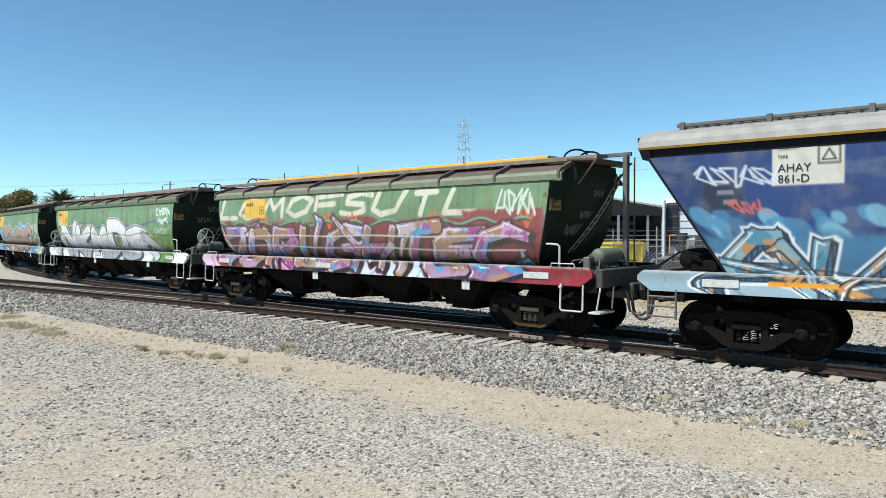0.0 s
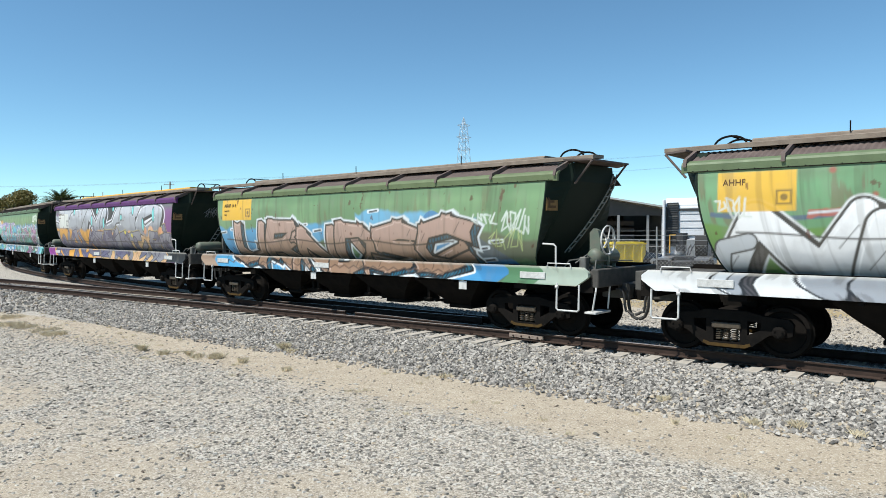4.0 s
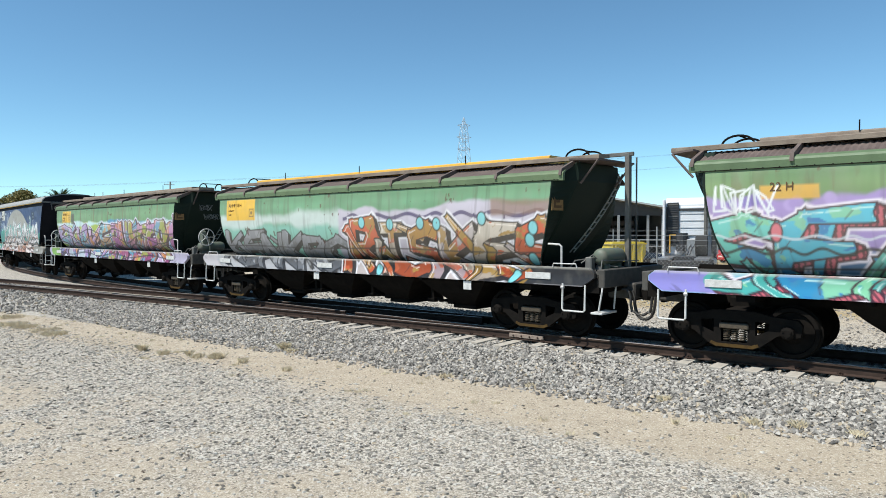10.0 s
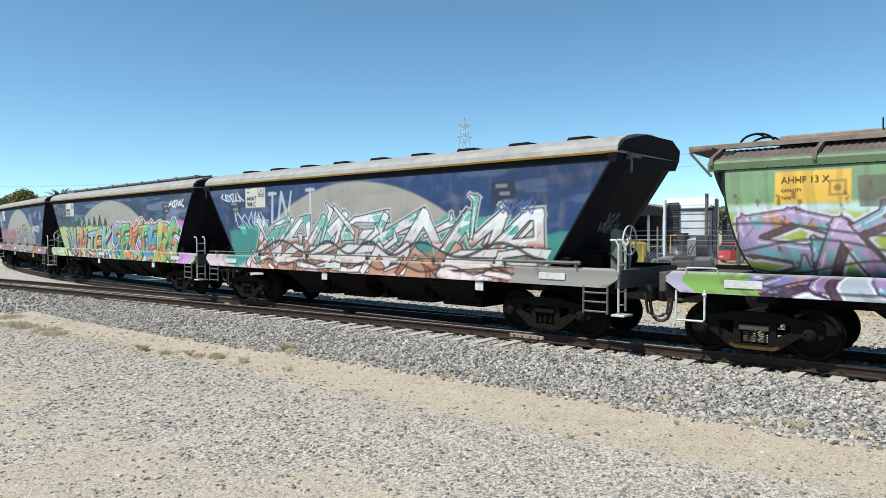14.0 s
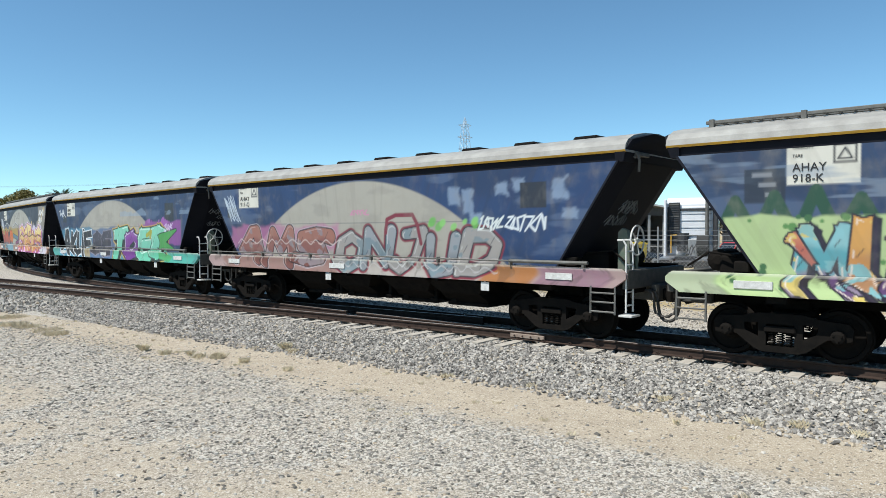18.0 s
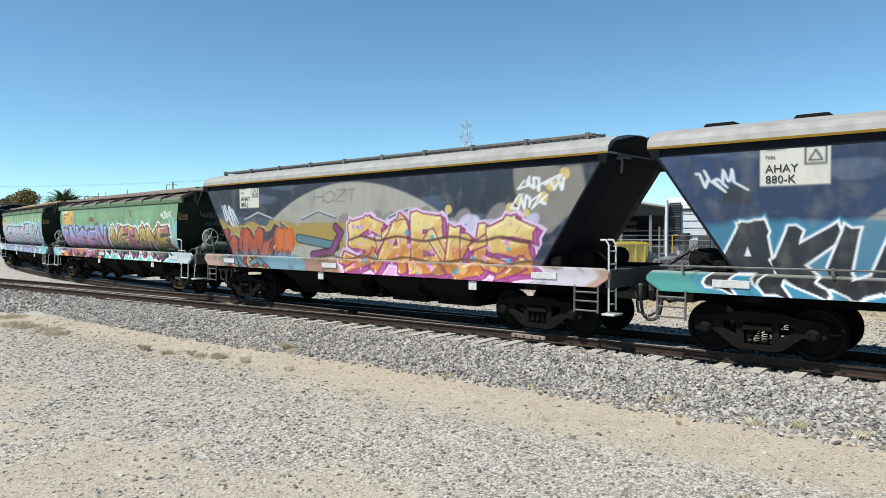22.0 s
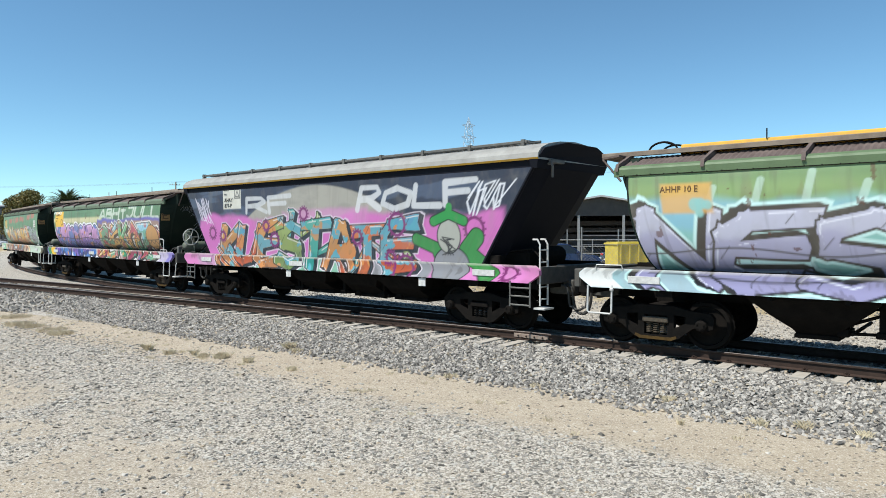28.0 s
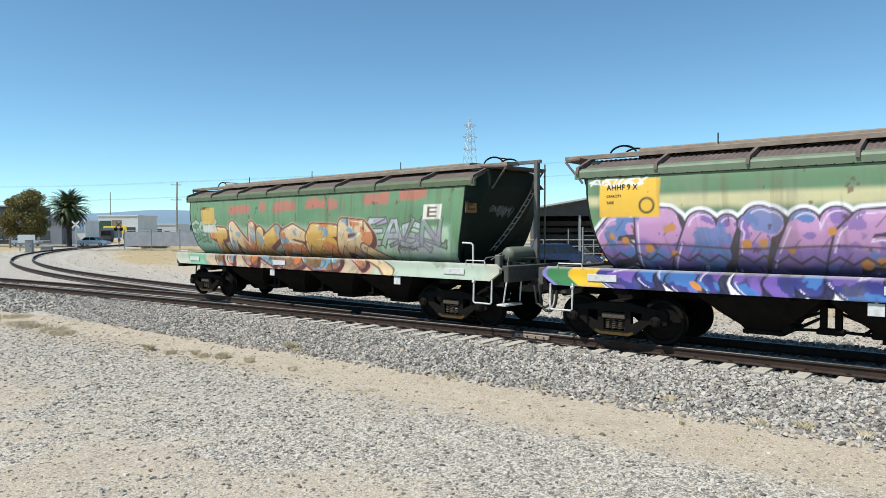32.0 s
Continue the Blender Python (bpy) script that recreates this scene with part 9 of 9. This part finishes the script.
def palm(x, y):
    th = thing("palm_tree", "thick date palm with drooping fronds and dry skirt", "palm tree")
    r = random.Random(8)
    bm = bmesh.new()
    tube(bm, [(0, 0, -0.2), (0, 0, 2.0), (0, 0, 6.1)], [0.42, 0.38, 0.36], 14)
    for i in range(120):
        a, z = i * 2.4, 0.3 + 5.7 * i / 120
        box(bm, -0.07, 0.07, -0.03, 0.05, -0.08, 0.1, 0, Matrix.Translation((0.37 * math.cos(a), 0.37 * math.sin(a), z)) @ Matrix.Rotation(a - 1.57, 4, "Z"))
    part("trunk", bm, M_BARK, th)

    def fronds(name, n, up, ln, droop, material, seed):
        rr = random.Random(seed)
        for i in range(n):
            bm = bmesh.new()
            a, e, l = i * 2.399 + rr.uniform(-0.2, 0.2), up + rr.uniform(-0.35, 0.35), ln * rr.uniform(0.85, 1.1)
            pts = []
            for k in range(9):
                t = k / 8
                ang = e - droop * t * t
                q = pts[-1] if pts else Vector((0.2, 0, 0))
                pts.append(q + Vector((math.cos(ang), 0, math.sin(ang))) * l / 8 if pts else q)
            tube(bm, pts, [0.035 * (1 - 0.09 * k) for k in range(9)], 4)
            for k in range(26):
                t = 0.12 + 0.86 * k / 25
                j = min(int(t * 8), 7)
                p = pts[j].lerp(pts[j + 1], t * 8 - j)
                w = 0.55 * math.sin(math.pi * min(1, 0.15 + t * 0.85)) + 0.12
                d = (pts[j + 1] - pts[j]).normalized()
                for s in (-1, 1):
                    tip = p + d * w * 0.55 + Vector((0, s * w * 0.8, -0.18 * w))
                    vs = [bm.verts.new(q) for q in (p - d * 0.05, p + d * 0.06, tip)]
                    bm.faces.new(vs)
            part("frond", bm, material, th, at=Matrix.Translation((0, 0, 6.1)) @ Matrix.Rotation(a, 4, "Z"))
    fronds("frond", 44, 1.30, 3.7, 1.2, M_FROND, 1)
    fronds("frond", 44, 0.85, 3.7, 1.2, M_FROND, 2)
    fronds("frond", 40, 0.35, 3.6, 1.0, M_FROND, 4)
    fronds("frond", 40, -0.15, 3.4, 0.8, M_FROND, 6)
    fronds("frond", 40, -0.60, 3.3, 0.6, M_FROND, 5)
    fronds("frond", 36, -0.95, 3.4, 0.5, M_DEADFROND, 3)
    return set_down(th, x, y, 0)


palm(-62.0, 112.0)


def house_block(name, label, cat_, w, d, h, wallm, windows, roofm=None):
    """A plain commercial building: walls, parapet and framed windows on its front (local -y)."""
    th = thing(name, label, cat_)
    part("wall", boxed(-w / 2, w / 2, 0, d, 0, h), wallm, th)
    part("parapet", boxed(-w / 2 - 0.15, w / 2 + 0.15, -0.15, d + 0.15, h, h + 0.35, 0.03), roofm or wallm, th)
    for x0, x1, z0, z1, m in windows:
        wn_ = part("window", boxed(x0, x1, -0.06, -0.004, z0, z1), m, th)
        part("window_frame", boxed(x0 - 0.08, x1 + 0.08, -0.10, -0.004, z0 - 0.1, z0, 0.01), M_GALV, wn_)
    return th


wall_dark = mat("dark_render", (0.06, 0.065, 0.075), (0.045, 0.05, 0.055), 0.8, 0.0, 0.6)
wall_grey = mat("grey_render", (0.22, 0.23, 0.25), (0.17, 0.18, 0.20), 0.8, 0.0, 0.6)
wall_white = mat("white_sheet_wall", (0.66, 0.67, 0.68), (0.55, 0.56, 0.57), 0.6, 0.0, 0.4)
wall_blue = mat("pale_blue_wall", (0.25, 0.38, 0.52), (0.2, 0.3, 0.42), 0.6, 0.0, 0.4)
wall_yellow = mat("yellow_board", (0.80, 0.58, 0.02), (0.70, 0.5, 0.02), 0.5, 0.0, 0.4)
wall_green = mat("dark_green_sheet", (0.03, 0.09, 0.06), (0.02, 0.06, 0.04), 0.6, 0.0, 0.4)
win_ = M_GLASS
shop = house_block("office_building", "two-storey dark office building with large windows", "building", 17, 10, 7.3, wall_dark,
                   [(x, x + 2.0, z, z + 1.7, win_) for x in (-8, -5.4, -2.8, -0.2, 2.4, 5.0) for z in (0.9, 4.3)], wall_white)
set_down(shop, -90.5, 132.0, 4)
set_down(house_block("showroom", "low grey showroom with windows", "building", 9.5, 8, 4.9, wall_grey, [(x, x + 1.8, 0.8, 2.6, win_) for x in (-4, -1.6, 0.8)]), -76.6, 127.0, 4)
set_down(house_block("blue_shop", "small white and blue shop", "building", 3.6, 6, 4.2, wall_white, [(-1.5, 1.5, 2.6, 3.8, wall_blue)]), -70.2, 129.0, 4)
wh1 = house_block("warehouse", "white warehouse with dark roller doors", "warehouse", 11, 14, 6.6, wall_white,
                  [(-5.3, -1.9, 0.2, 5.4, wall_green), (-1.7, 1.0, 2.4, 5.6, mat("beige_slats", (0.30, 0.25, 0.18), (0.16, 0.13, 0.10), 0.8, 0.0, 1.5, stretch=(4, 1, 4))), (1.3, 4.8, 0.4, 3.6, win_)])
set_down(wh1, -92.5, 192.0, 2)
set_down(house_block("warehouse", "long low white warehouse with a green bay", "warehouse", 13, 14, 4.4, wall_white, [(-6.0, 1.6, 0.3, 3.2, wall_green), (2.4, 4, 0.3, 2.4, win_)]), -91.5, 215.0, 6)
set_down(house_block("warehouse", "far low grey warehouse with a green roof", "warehouse", 9, 12, 4.2, wall_green, [(-3, 3, 0.5, 2.5, wall_grey)], wall_green), -93.0, 245.0, 0)
sg = thing("billboard", "long yellow sign board on posts", "sign")
part("board", boxed(-3.0, 3.0, -0.08, 0.08, 1.9, 3.8, 0.03), wall_yellow, sg)
for x in (-2.5, 2.5):
    part("post", boxed(x - 0.08, x + 0.08, 0.08, 0.24, 0, 3.6), M_GALV, sg)
set_down(sg, -87.5, 180.0, 2)
bxr = thing("shipping_container", "rust-red shipping container by the road", "container", "containers in the yard")
bm = bmesh.new()
corrugated(bm, -3, 3, -1.2, 0.1, 2.6)
part("corrugated_wall", bm, mat("red_container", (0.22, 0.05, 0.04), (0.15, 0.04, 0.035), 0.7, 0.0, 1), bxr)
part("box", boxed(-3, 3, -1.17, 1.2, 0.1, 2.6, 0.02), MATS["red_container"], bxr)
set_down(bxr, -84.6, 164.0, 3)
lorry = thing("lorry", "grey lorry standing by the warehouse", "truck")
part("cargo_box", boxed(-1.2, 1.2, -1.0, 4.0, 1.0, 3.2, 0.04), wall_grey, lorry)
part("cab", boxed(-1.15, 1.15, -2.8, -1.1, 0.6, 2.8, 0.12), wall_dark, lorry)
part("windscreen", boxed(-1.0, 1.0, -2.83, -2.79, 1.6, 2.5, 0.005), M_GLASS, lorry)
for x in (-1, 1):
    for y in (-2.0, 2.6):
        bm = bmesh.new()
        lathe(bm, [(0.3, -0.15), (0.48, -0.13), (0.48, 0.13), (0.3, 0.15)], "x", 16)
        part("wheel", bm, M_TYRE, lorry, at=pose(x * 1.05, y, 0.48))
set_down(lorry, -75.0, 152.0, 8)

# crossing gear and roadside furniture
cb = thing("crossbuck", "white railway crossing crossbuck on a post", "sign")
part("post", tubed([(0, 0, 0), (0, 0, 3.8)], 0.06, 8), M_WHITE, cb)
for a in (40, -40):
    part("blade", boxed(-0.75, 0.75, -0.10, -0.06, -0.11, 0.11, 0.005), M_WHITE, cb, at=pose(0, 0, 3.5, 0, a, 0))
part("base", boxed(-0.2, 0.2, -0.2, 0.2, -0.1, 0.3, 0.03), M_GALV, cb)
set_down(cb, -54.6, 100.5, -8)
fl = thing("crossing_signal", "flashing-light crossing signal, unlit", "signal")
part("post", tubed([(0, 0, 0), (0, 0, 4.0)], 0.06, 8), M_GALV, fl)
part("crossbar", boxed(-0.7, 0.7, -0.06, 0.06, 2.75, 2.85, 0.01), M_BLACK, fl)
for x in (-0.45, 0.45):
    bm = bmesh.new()
    lathe(bm, [(0.08, -0.18), (0.3, -0.16), (0.3, -0.10), (0.12, 0.02)], "y", 14)
    part("lamp_head", bm, M_BLACK, fl, at=pose(x, 0, 2.8))
for a in (40, -40):
    part("blade", boxed(-0.55, 0.55, -0.10, -0.06, -0.09, 0.09, 0.005), mat('dull_red_board', (0.07, 0.025, 0.025), None, 0.7), fl, at=pose(0, 0, 3.5, 0, a, 0))
set_down(fl, -49.5, 103.0, -8)
cabinet = thing("signal_cabinet", "pale grey steel signal cabinet beside the rails", "cabinet")
part("body", boxed(-0.36, 0.36, -0.3, 0.3, 0.1, 1.45, 0.02), M_GALV, cabinet)
part("roof", boxed(-0.40, 0.40, -0.35, 0.35, 1.45, 1.51, 0.01), M_GALV, cabinet)
part("door_handle", boxed(0.22, 0.26, -0.33, -0.30, 0.7, 0.9, 0.005), M_BLACK, cabinet)
part("plinth", boxed(-0.5, 0.5, -0.45, 0.45, -0.2, 0.1), M_CONC, cabinet)
set_down(cabinet, -50.2, 82.0, 12)
low = thing("relay_box", "low grey steel relay box beside the cabinet", "cabinet")
part("body", boxed(-0.6, 0.6, -0.35, 0.35, 0, 0.5, 0.02), M_GALV, low)
part("lid", boxed(-0.64, 0.64, -0.39, 0.39, 0.5, 0.55, 0.01), M_GALV, low)
set_down(low, -49.4, 84.2, 12)
bd = thing("sign_board", "blank white board on two posts", "sign")
part("board", boxed(-1.0, 1.0, -0.04, 0.04, 1.1, 2.1, 0.01), wall_white, bd)
for x in (-0.8, 0.8):
    part("post", boxed(x - 0.05, x + 0.05, 0.04, 0.14, 0, 2.0), M_GALV, bd)
set_down(bd, -53.0, 86.0, 10)
gp = thing("marker_post", "short timber marker post", "post")
part("shaft", boxed(-0.1, 0.1, -0.1, 0.1, 0, 1.7, 0.02), M_WOOD, gp)
set_down(gp, -64.0, 100.0, 0)

road_m = mat("worn_asphalt", (0.20, 0.195, 0.19), (0.14, 0.135, 0.13), 0.9, 0.0, 0.5, 0.004, fine=20)
bm = bmesh.new()
ring_sheet(bm, [[(x, y + 4 * math.sin(x * 0.004), 0) for x in range(-400, 401, 20)] for y in (-4.6, 4.6)])
road = tagged(new("road", mesh_of("road", bm, road_m)), "worn grey asphalt road over the crossing", "road", kind="structure")
road.matrix_basis = pose(-60, 114.5, -0.17)


def screen_fence():
    th = thing("screen_fence", "steel mesh fence hung with grey shade cloth", "fence")
    cloth = mat("shade_cloth", (0.17, 0.18, 0.20), (0.25, 0.26, 0.28), 0.9, 0.0, 1.2)
    pts = [(-43.5, 92.0), (-39.0, 90.0), (-34.5, 88.0), (-30.0, 86.0), (-25.5, 84.0), (-21.0, 82.0), (-16.5, 80.0), (-12, 78), (-7.5, 76), (-3, 74), (1.5, 72)]
    for (x, y) in pts:
        part("post", tubed([(x, y, -0.3), (x, y, 2.4)], 0.08, 7), M_GALV, th)
    for (a, b) in zip(pts, pts[1:]):
        bm = bmesh.new()
        n = 10
        rows = []
        for z in (0.25, 0.9, 1.5, 2.1):
            rows.append([(a[0] + (b[0] - a[0]) * i / n, a[1] + (b[1] - a[1]) * i / n + 0.02 * math.sin(i * 1.7 + z * 3), z + 0.02 * math.sin(i * 2.1)) for i in range(n + 1)])
        ring_sheet(bm, rows)
        part("cloth_panel", bm, cloth, th, smooth=True)
        part("top_rail", tubed([(*a, 2.3), (*b, 2.3)], 0.03, 6), M_GALV, th)


screen_fence()


M_POLE = mat("grey_pole_timber", (0.34, 0.32, 0.29), (0.26, 0.24, 0.21), 0.9, 0.0, 2)


def utility_pole(x, y, h, arms, label):
    th = thing("utility_pole", label, "utility pole")
    part("shaft", tubed([(0, 0, -0.5), (0.05, 0, h * 0.5), (0.16, 0, h)], [0.17, 0.15, 0.11], 9), M_POLE, th)
    for z in arms:
        part("crossarm", boxed(-0.8, 0.8, -0.05, 0.05, z - 0.045, z + 0.045, 0.01), M_POLE, th)
        for k in (-0.7, -0.3, 0.3, 0.7):
            part("insulator", tubed([(k, 0, z + 0.045), (k, 0, z + 0.2)], 0.035, 6), M_WHITE, th)
    return set_down(th, x, y, 20)


utility_pole(-43.6, 110.0, 10.3, (9.8, 7.4), "leaning timber power pole with two crossarms")
utility_pole(-108.5, 220.0, 15.0, (), "slim far timber power pole")


M_CABLE = mat("weathered_cable", (0.22, 0.25, 0.28), None, 0.7, 0.0, 4)


def cables():
    th = thing("power_lines", "thin overhead power lines", "cables")
    for z, off in ((10.0, -0.7), (10.0, 0.7), (7.6, -0.7), (7.6, 0.7)):
        for x1, y1, z1 in ((-130, 118, z + 1.5), (120, 150, z + 14)):
            pts = []
            for i in range(17):
                f = i / 16
                pts.append((-43.6 + (x1 + 43.6) * f, 110 + off + (y1 - 110) * f, z + (z1 - z) * f - 2.2 * 4 * f * (1 - f) * 0.5))
            part("cable", tubed(pts, 0.013, 4), M_CABLE, th)


cables()


def pylon(x, y, h):
    """Lattice transmission tower with three pairs of arms."""
    th = thing("lattice_pylon", "tall grey lattice transmission tower", "pylon")
    # distance haze is put into the pale blue colour of the steel
    m = mat("haze_tinted_steel", (0.44, 0.52, 0.60), (0.38, 0.46, 0.54), 0.7, 0.0, 1)
    def half(z):
        f = z / h
        return 4.2 * (1 - f) ** 1.3 + 1.15 * (1 if f < 0.9 else (1 - f) / 0.1)
    lv = [h * (1 - (1 - i / 14) ** 1.25) for i in range(15)]
    bm = bmesh.new()
    for sx in (-1, 1):
        for sy in (-1, 1):
            tube(bm, [(sx * half(z), sy * half(z), z) for z in lv], 0.11, 4)
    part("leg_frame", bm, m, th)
    bm = bmesh.new()
    for a, b in zip(lv, lv[1:]):
        p, q = half(a), half(b)
        for s in (-1, 1):
            tube(bm, [(-p, s * p, a), (q, s * q, b)], 0.065, 3)
            tube(bm, [(p, s * p, a), (-q, s * q, b)], 0.08, 3)
            tube(bm, [(s * p, -p, a), (s * q, q, b)], 0.08, 3)
            tube(bm, [(-p, s * p, a), (p, s * p, a)], 0.07, 3)
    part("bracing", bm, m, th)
    for z, w in ((h * 0.93, 3.4), (h * 0.83, 3.9), (h * 0.73, 3.5)):
        for s in (-1, 1):
            bm = bmesh.new()
            tube(bm, [(0, -1, z + 0.8), (s * w, 0, z), (0, 1, z + 0.8)], 0.10, 3)
            tube(bm, [(0, -1, z - 0.8), (s * w, 0, z), (0, 1, z - 0.8)], 0.10, 3)
            tube(bm, [(s * w * 0.5, 0.5, z + 0.4), (s * w * 0.5, 0.5, z - 0.4)], 0.08, 3)
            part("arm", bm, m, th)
    return set_down(th, x, y, 25)


pylon(9.8, 322.0, 55.0)

# far hills; the haze of distance is put into their colour
hill_m = mat("haze_tinted_hills", (0.15, 0.225, 0.30), (0.18, 0.25, 0.32), 1.0, 0.0, 0.002, fine=0.01)
bm = bmesh.new()
rows = [[], [], []]
for i in range(80):
    a = -1.15 + 2.0 * i / 79
    R_ = 4000
    hgt = 108 + 12 * math.sin(i * 0.35) * math.sin(i * 0.13 + 1) + 6 * math.sin(i * 0.9)
    hgt *= 1 if a < -0.25 else max(0.08, 1 - (a + 0.25) * 3)
    for row, (rr, hz) in zip(rows, ((R_, -5), (R_ + 60, hgt * 0.6), (R_ + 200, hgt))):
        row.append((rr * math.sin(a), rr * math.cos(a), hz))
ring_sheet(bm, rows)
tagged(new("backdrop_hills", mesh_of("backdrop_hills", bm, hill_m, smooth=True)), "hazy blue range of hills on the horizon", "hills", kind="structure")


# ---- dry grass ----
def tufts(name, spots, label, seed=1, wide=0.0016, many=3):
    r = np.random.RandomState(seed)
    co, n = [], 0
    for x, y, rad, hgt, cnt in spots:
        for _ in range(cnt * many):
            a, d = r.uniform(0, 6.28), rad * r.rand() ** 0.7
            px, py = x + d * math.cos(a), y + d * math.sin(a)
            co.append((px, py, 0.8 * hgt * r.uniform(0.3, 1.1), r.uniform(0, 6.28), r.uniform(0.1, 1.1)))
    co = np.array(co)
    z = ground_z(co[:, 0], co[:, 1])
    dx, dy = np.cos(co[:, 3]), np.sin(co[:, 3])
    h, ln = co[:, 2], co[:, 4]
    w = wide * (0.6 + 0.8 * r.rand(len(co)))
    p0 = np.stack([co[:, 0] - dy * w, co[:, 1] + dx * w, z - 0.01], -1)
    p1 = np.stack([co[:, 0] + dy * w, co[:, 1] - dx * w, z - 0.01], -1)
    mid = np.stack([co[:, 0] + dx * h * ln * 0.35, co[:, 1] + dy * h * ln * 0.35, z + h * 0.6], -1)
    tip = np.stack([co[:, 0] + dx * h * ln, co[:, 1] + dy * h * ln, z + h], -1)
    v = np.stack([p0, p1, mid, tip], 1).reshape(-1, 3)
    k = 4 * np.arange(len(co))[:, None]
    f = np.concatenate([k + np.array([[0, 1, 2]]), k + np.array([[0, 2, 3]]), k + np.array([[1, 3, 2]])])
    return tagged(new(name, fast_mesh(name, v, f, M_STRAW)), label, "grass", kind="stuff")


near_spots = []
gr = random.Random(12)
for s_, u_, rad, hgt, cnt in ((-10.8, 5.95, 0.35, 0.14, 200), (-10.1, 5.85, 0.35, 0.12, 160), (-8.1, 5.9, 0.30, 0.13, 200), (-9.2, 5.7, 0.4, 0.10, 130), (-13.0, 5.4, 0.5, 0.13, 200), (-4.0, 5.65, 0.08, 0.20, 70), (-3.2, 5.6, 0.12, 0.12, 80), (-2.7, 5.3, 0.06, 0.15, 45),
                              (-1.9, 5.15, 0.16, 0.14, 130), (-2.3, 5.35, 0.14, 0.10, 80), (-1.05, 5.1, 0.10, 0.12, 70), (0.25, 5.0, 0.10, 0.10, 60), (-1.7, 3.55, 0.12, 0.18, 120), (-1.3, 3.7, 0.16, 0.10, 80), (3.0, 3.6, 0.12, 0.10, 50), (4.6, 3.3, 0.10, 0.08, 40),
                              (6.8, 3.0, 0.08, 0.12, 50), (8.2, 3.4, 0.12, 0.12, 60), (8.7, 3.2, 0.12, 0.12, 60), (9.4, 3.2, 0.10, 0.12, 50), (7.35, 4.0, 0.04, 0.10, 16)):
    p = Vector((0, TRACK_Y, 0)) + ALONG * s_ + NRM * u_
    near_spots.append((p.x, p.y, rad, hgt, cnt))
for _ in range(70):
    p = Vector((0, TRACK_Y, 0)) + ALONG * gr.uniform(-16, 11) + NRM * gr.uniform(3.8, 6.2)
    near_spots.append((p.x, p.y, 0.08, 0.06, 14))
tufts("dry_grass", near_spots, "dry straw tufts on the sandy strip by the ballast", 2)
far_spots = []
for _ in range(420):
    p = Vector((0, TRACK_Y, 0)) + ALONG * gr.uniform(-14, 12) - NRM * (9 + 8 * gr.random() ** 1.2)
    far_spots.append((p.x, p.y, 0.35, 0.25, 22))
for _ in range(260):
    f = gr.random()
    x, y = -46 + 52 * f + gr.uniform(-2, 2), 90 - 22 * f + gr.uniform(-4, 0)
    far_spots.append((x, y, 0.9, 0.38, 26))
for _ in range(60):
    far_spots.append((-46.5 + gr.uniform(-1.2, 1.2) + 4.5, 98 + gr.uniform(-2, 2), 0.4, 1.9, 40))
tufts("dry_grass", far_spots, "long dry grass and weeds behind the tracks", 3, 0.004, 1)


# ---- what moves ----
def progress(t):
    """How far the first coupling has come along the track: the train slows a little."""
    f = 0.0
    for c in (2.05700581e-06, -1.44642411e-04, 3.03532586e-03, -1.91617290e-02, 7.51634726, 5.32767644):
        f = f * t + c
    return f


WAGON_LEN = 15.0


def wagon_pose(s):
    """The body rides on its two bogies."""
    a, b = rail_path(s + BOGIE)[0], rail_path(s - BOGIE)[0]
    m, d = (a + b) / 2, a - b
    return pose(m.x, m.y, 0, 0, 0, math.degrees(math.atan2(d.y, d.x)))


def motions():
    walk(white_car, [(t, pose(-58.5 + 4.24 * (t - 32), 113.0, -0.16)) for t in range(0, 33, 4)])
    walk(silver_car, [(t, pose(-70.3 + 3.9 * (t - 32), 114.0, -0.16)) for t in range(0, 33, 4)])
    for k, (w, sets) in enumerate(WAGONS):
        back = WAGON_LEN * (k - 0.5)
        walk(w, [(t / 2, wagon_pose(progress(t / 2) - back)) for t in range(65)])
        # the wheels roll while the wagon goes by
        mid = min(max((back + 1) / 7.5, 0), 32)
        times = [0.0] + [i / 15 for i in range(481) if mid - 3 < i / 15 < mid + 1.6 and 0 < i / 15 < 32] + [32.0]
        for st in sets:
            base = st.matrix_basis.translation.copy()
            rows, ang, last = [], 0.0, times[0]
            for t in times:
                if t - last < 0.2:
                    ang += (progress(t) - progress(last)) / 0.43
                last = t
                rows.append((t, Matrix.Translation(base) @ Matrix.Rotation(ang, 4, "Y")))
            walk(st, rows)


motions()
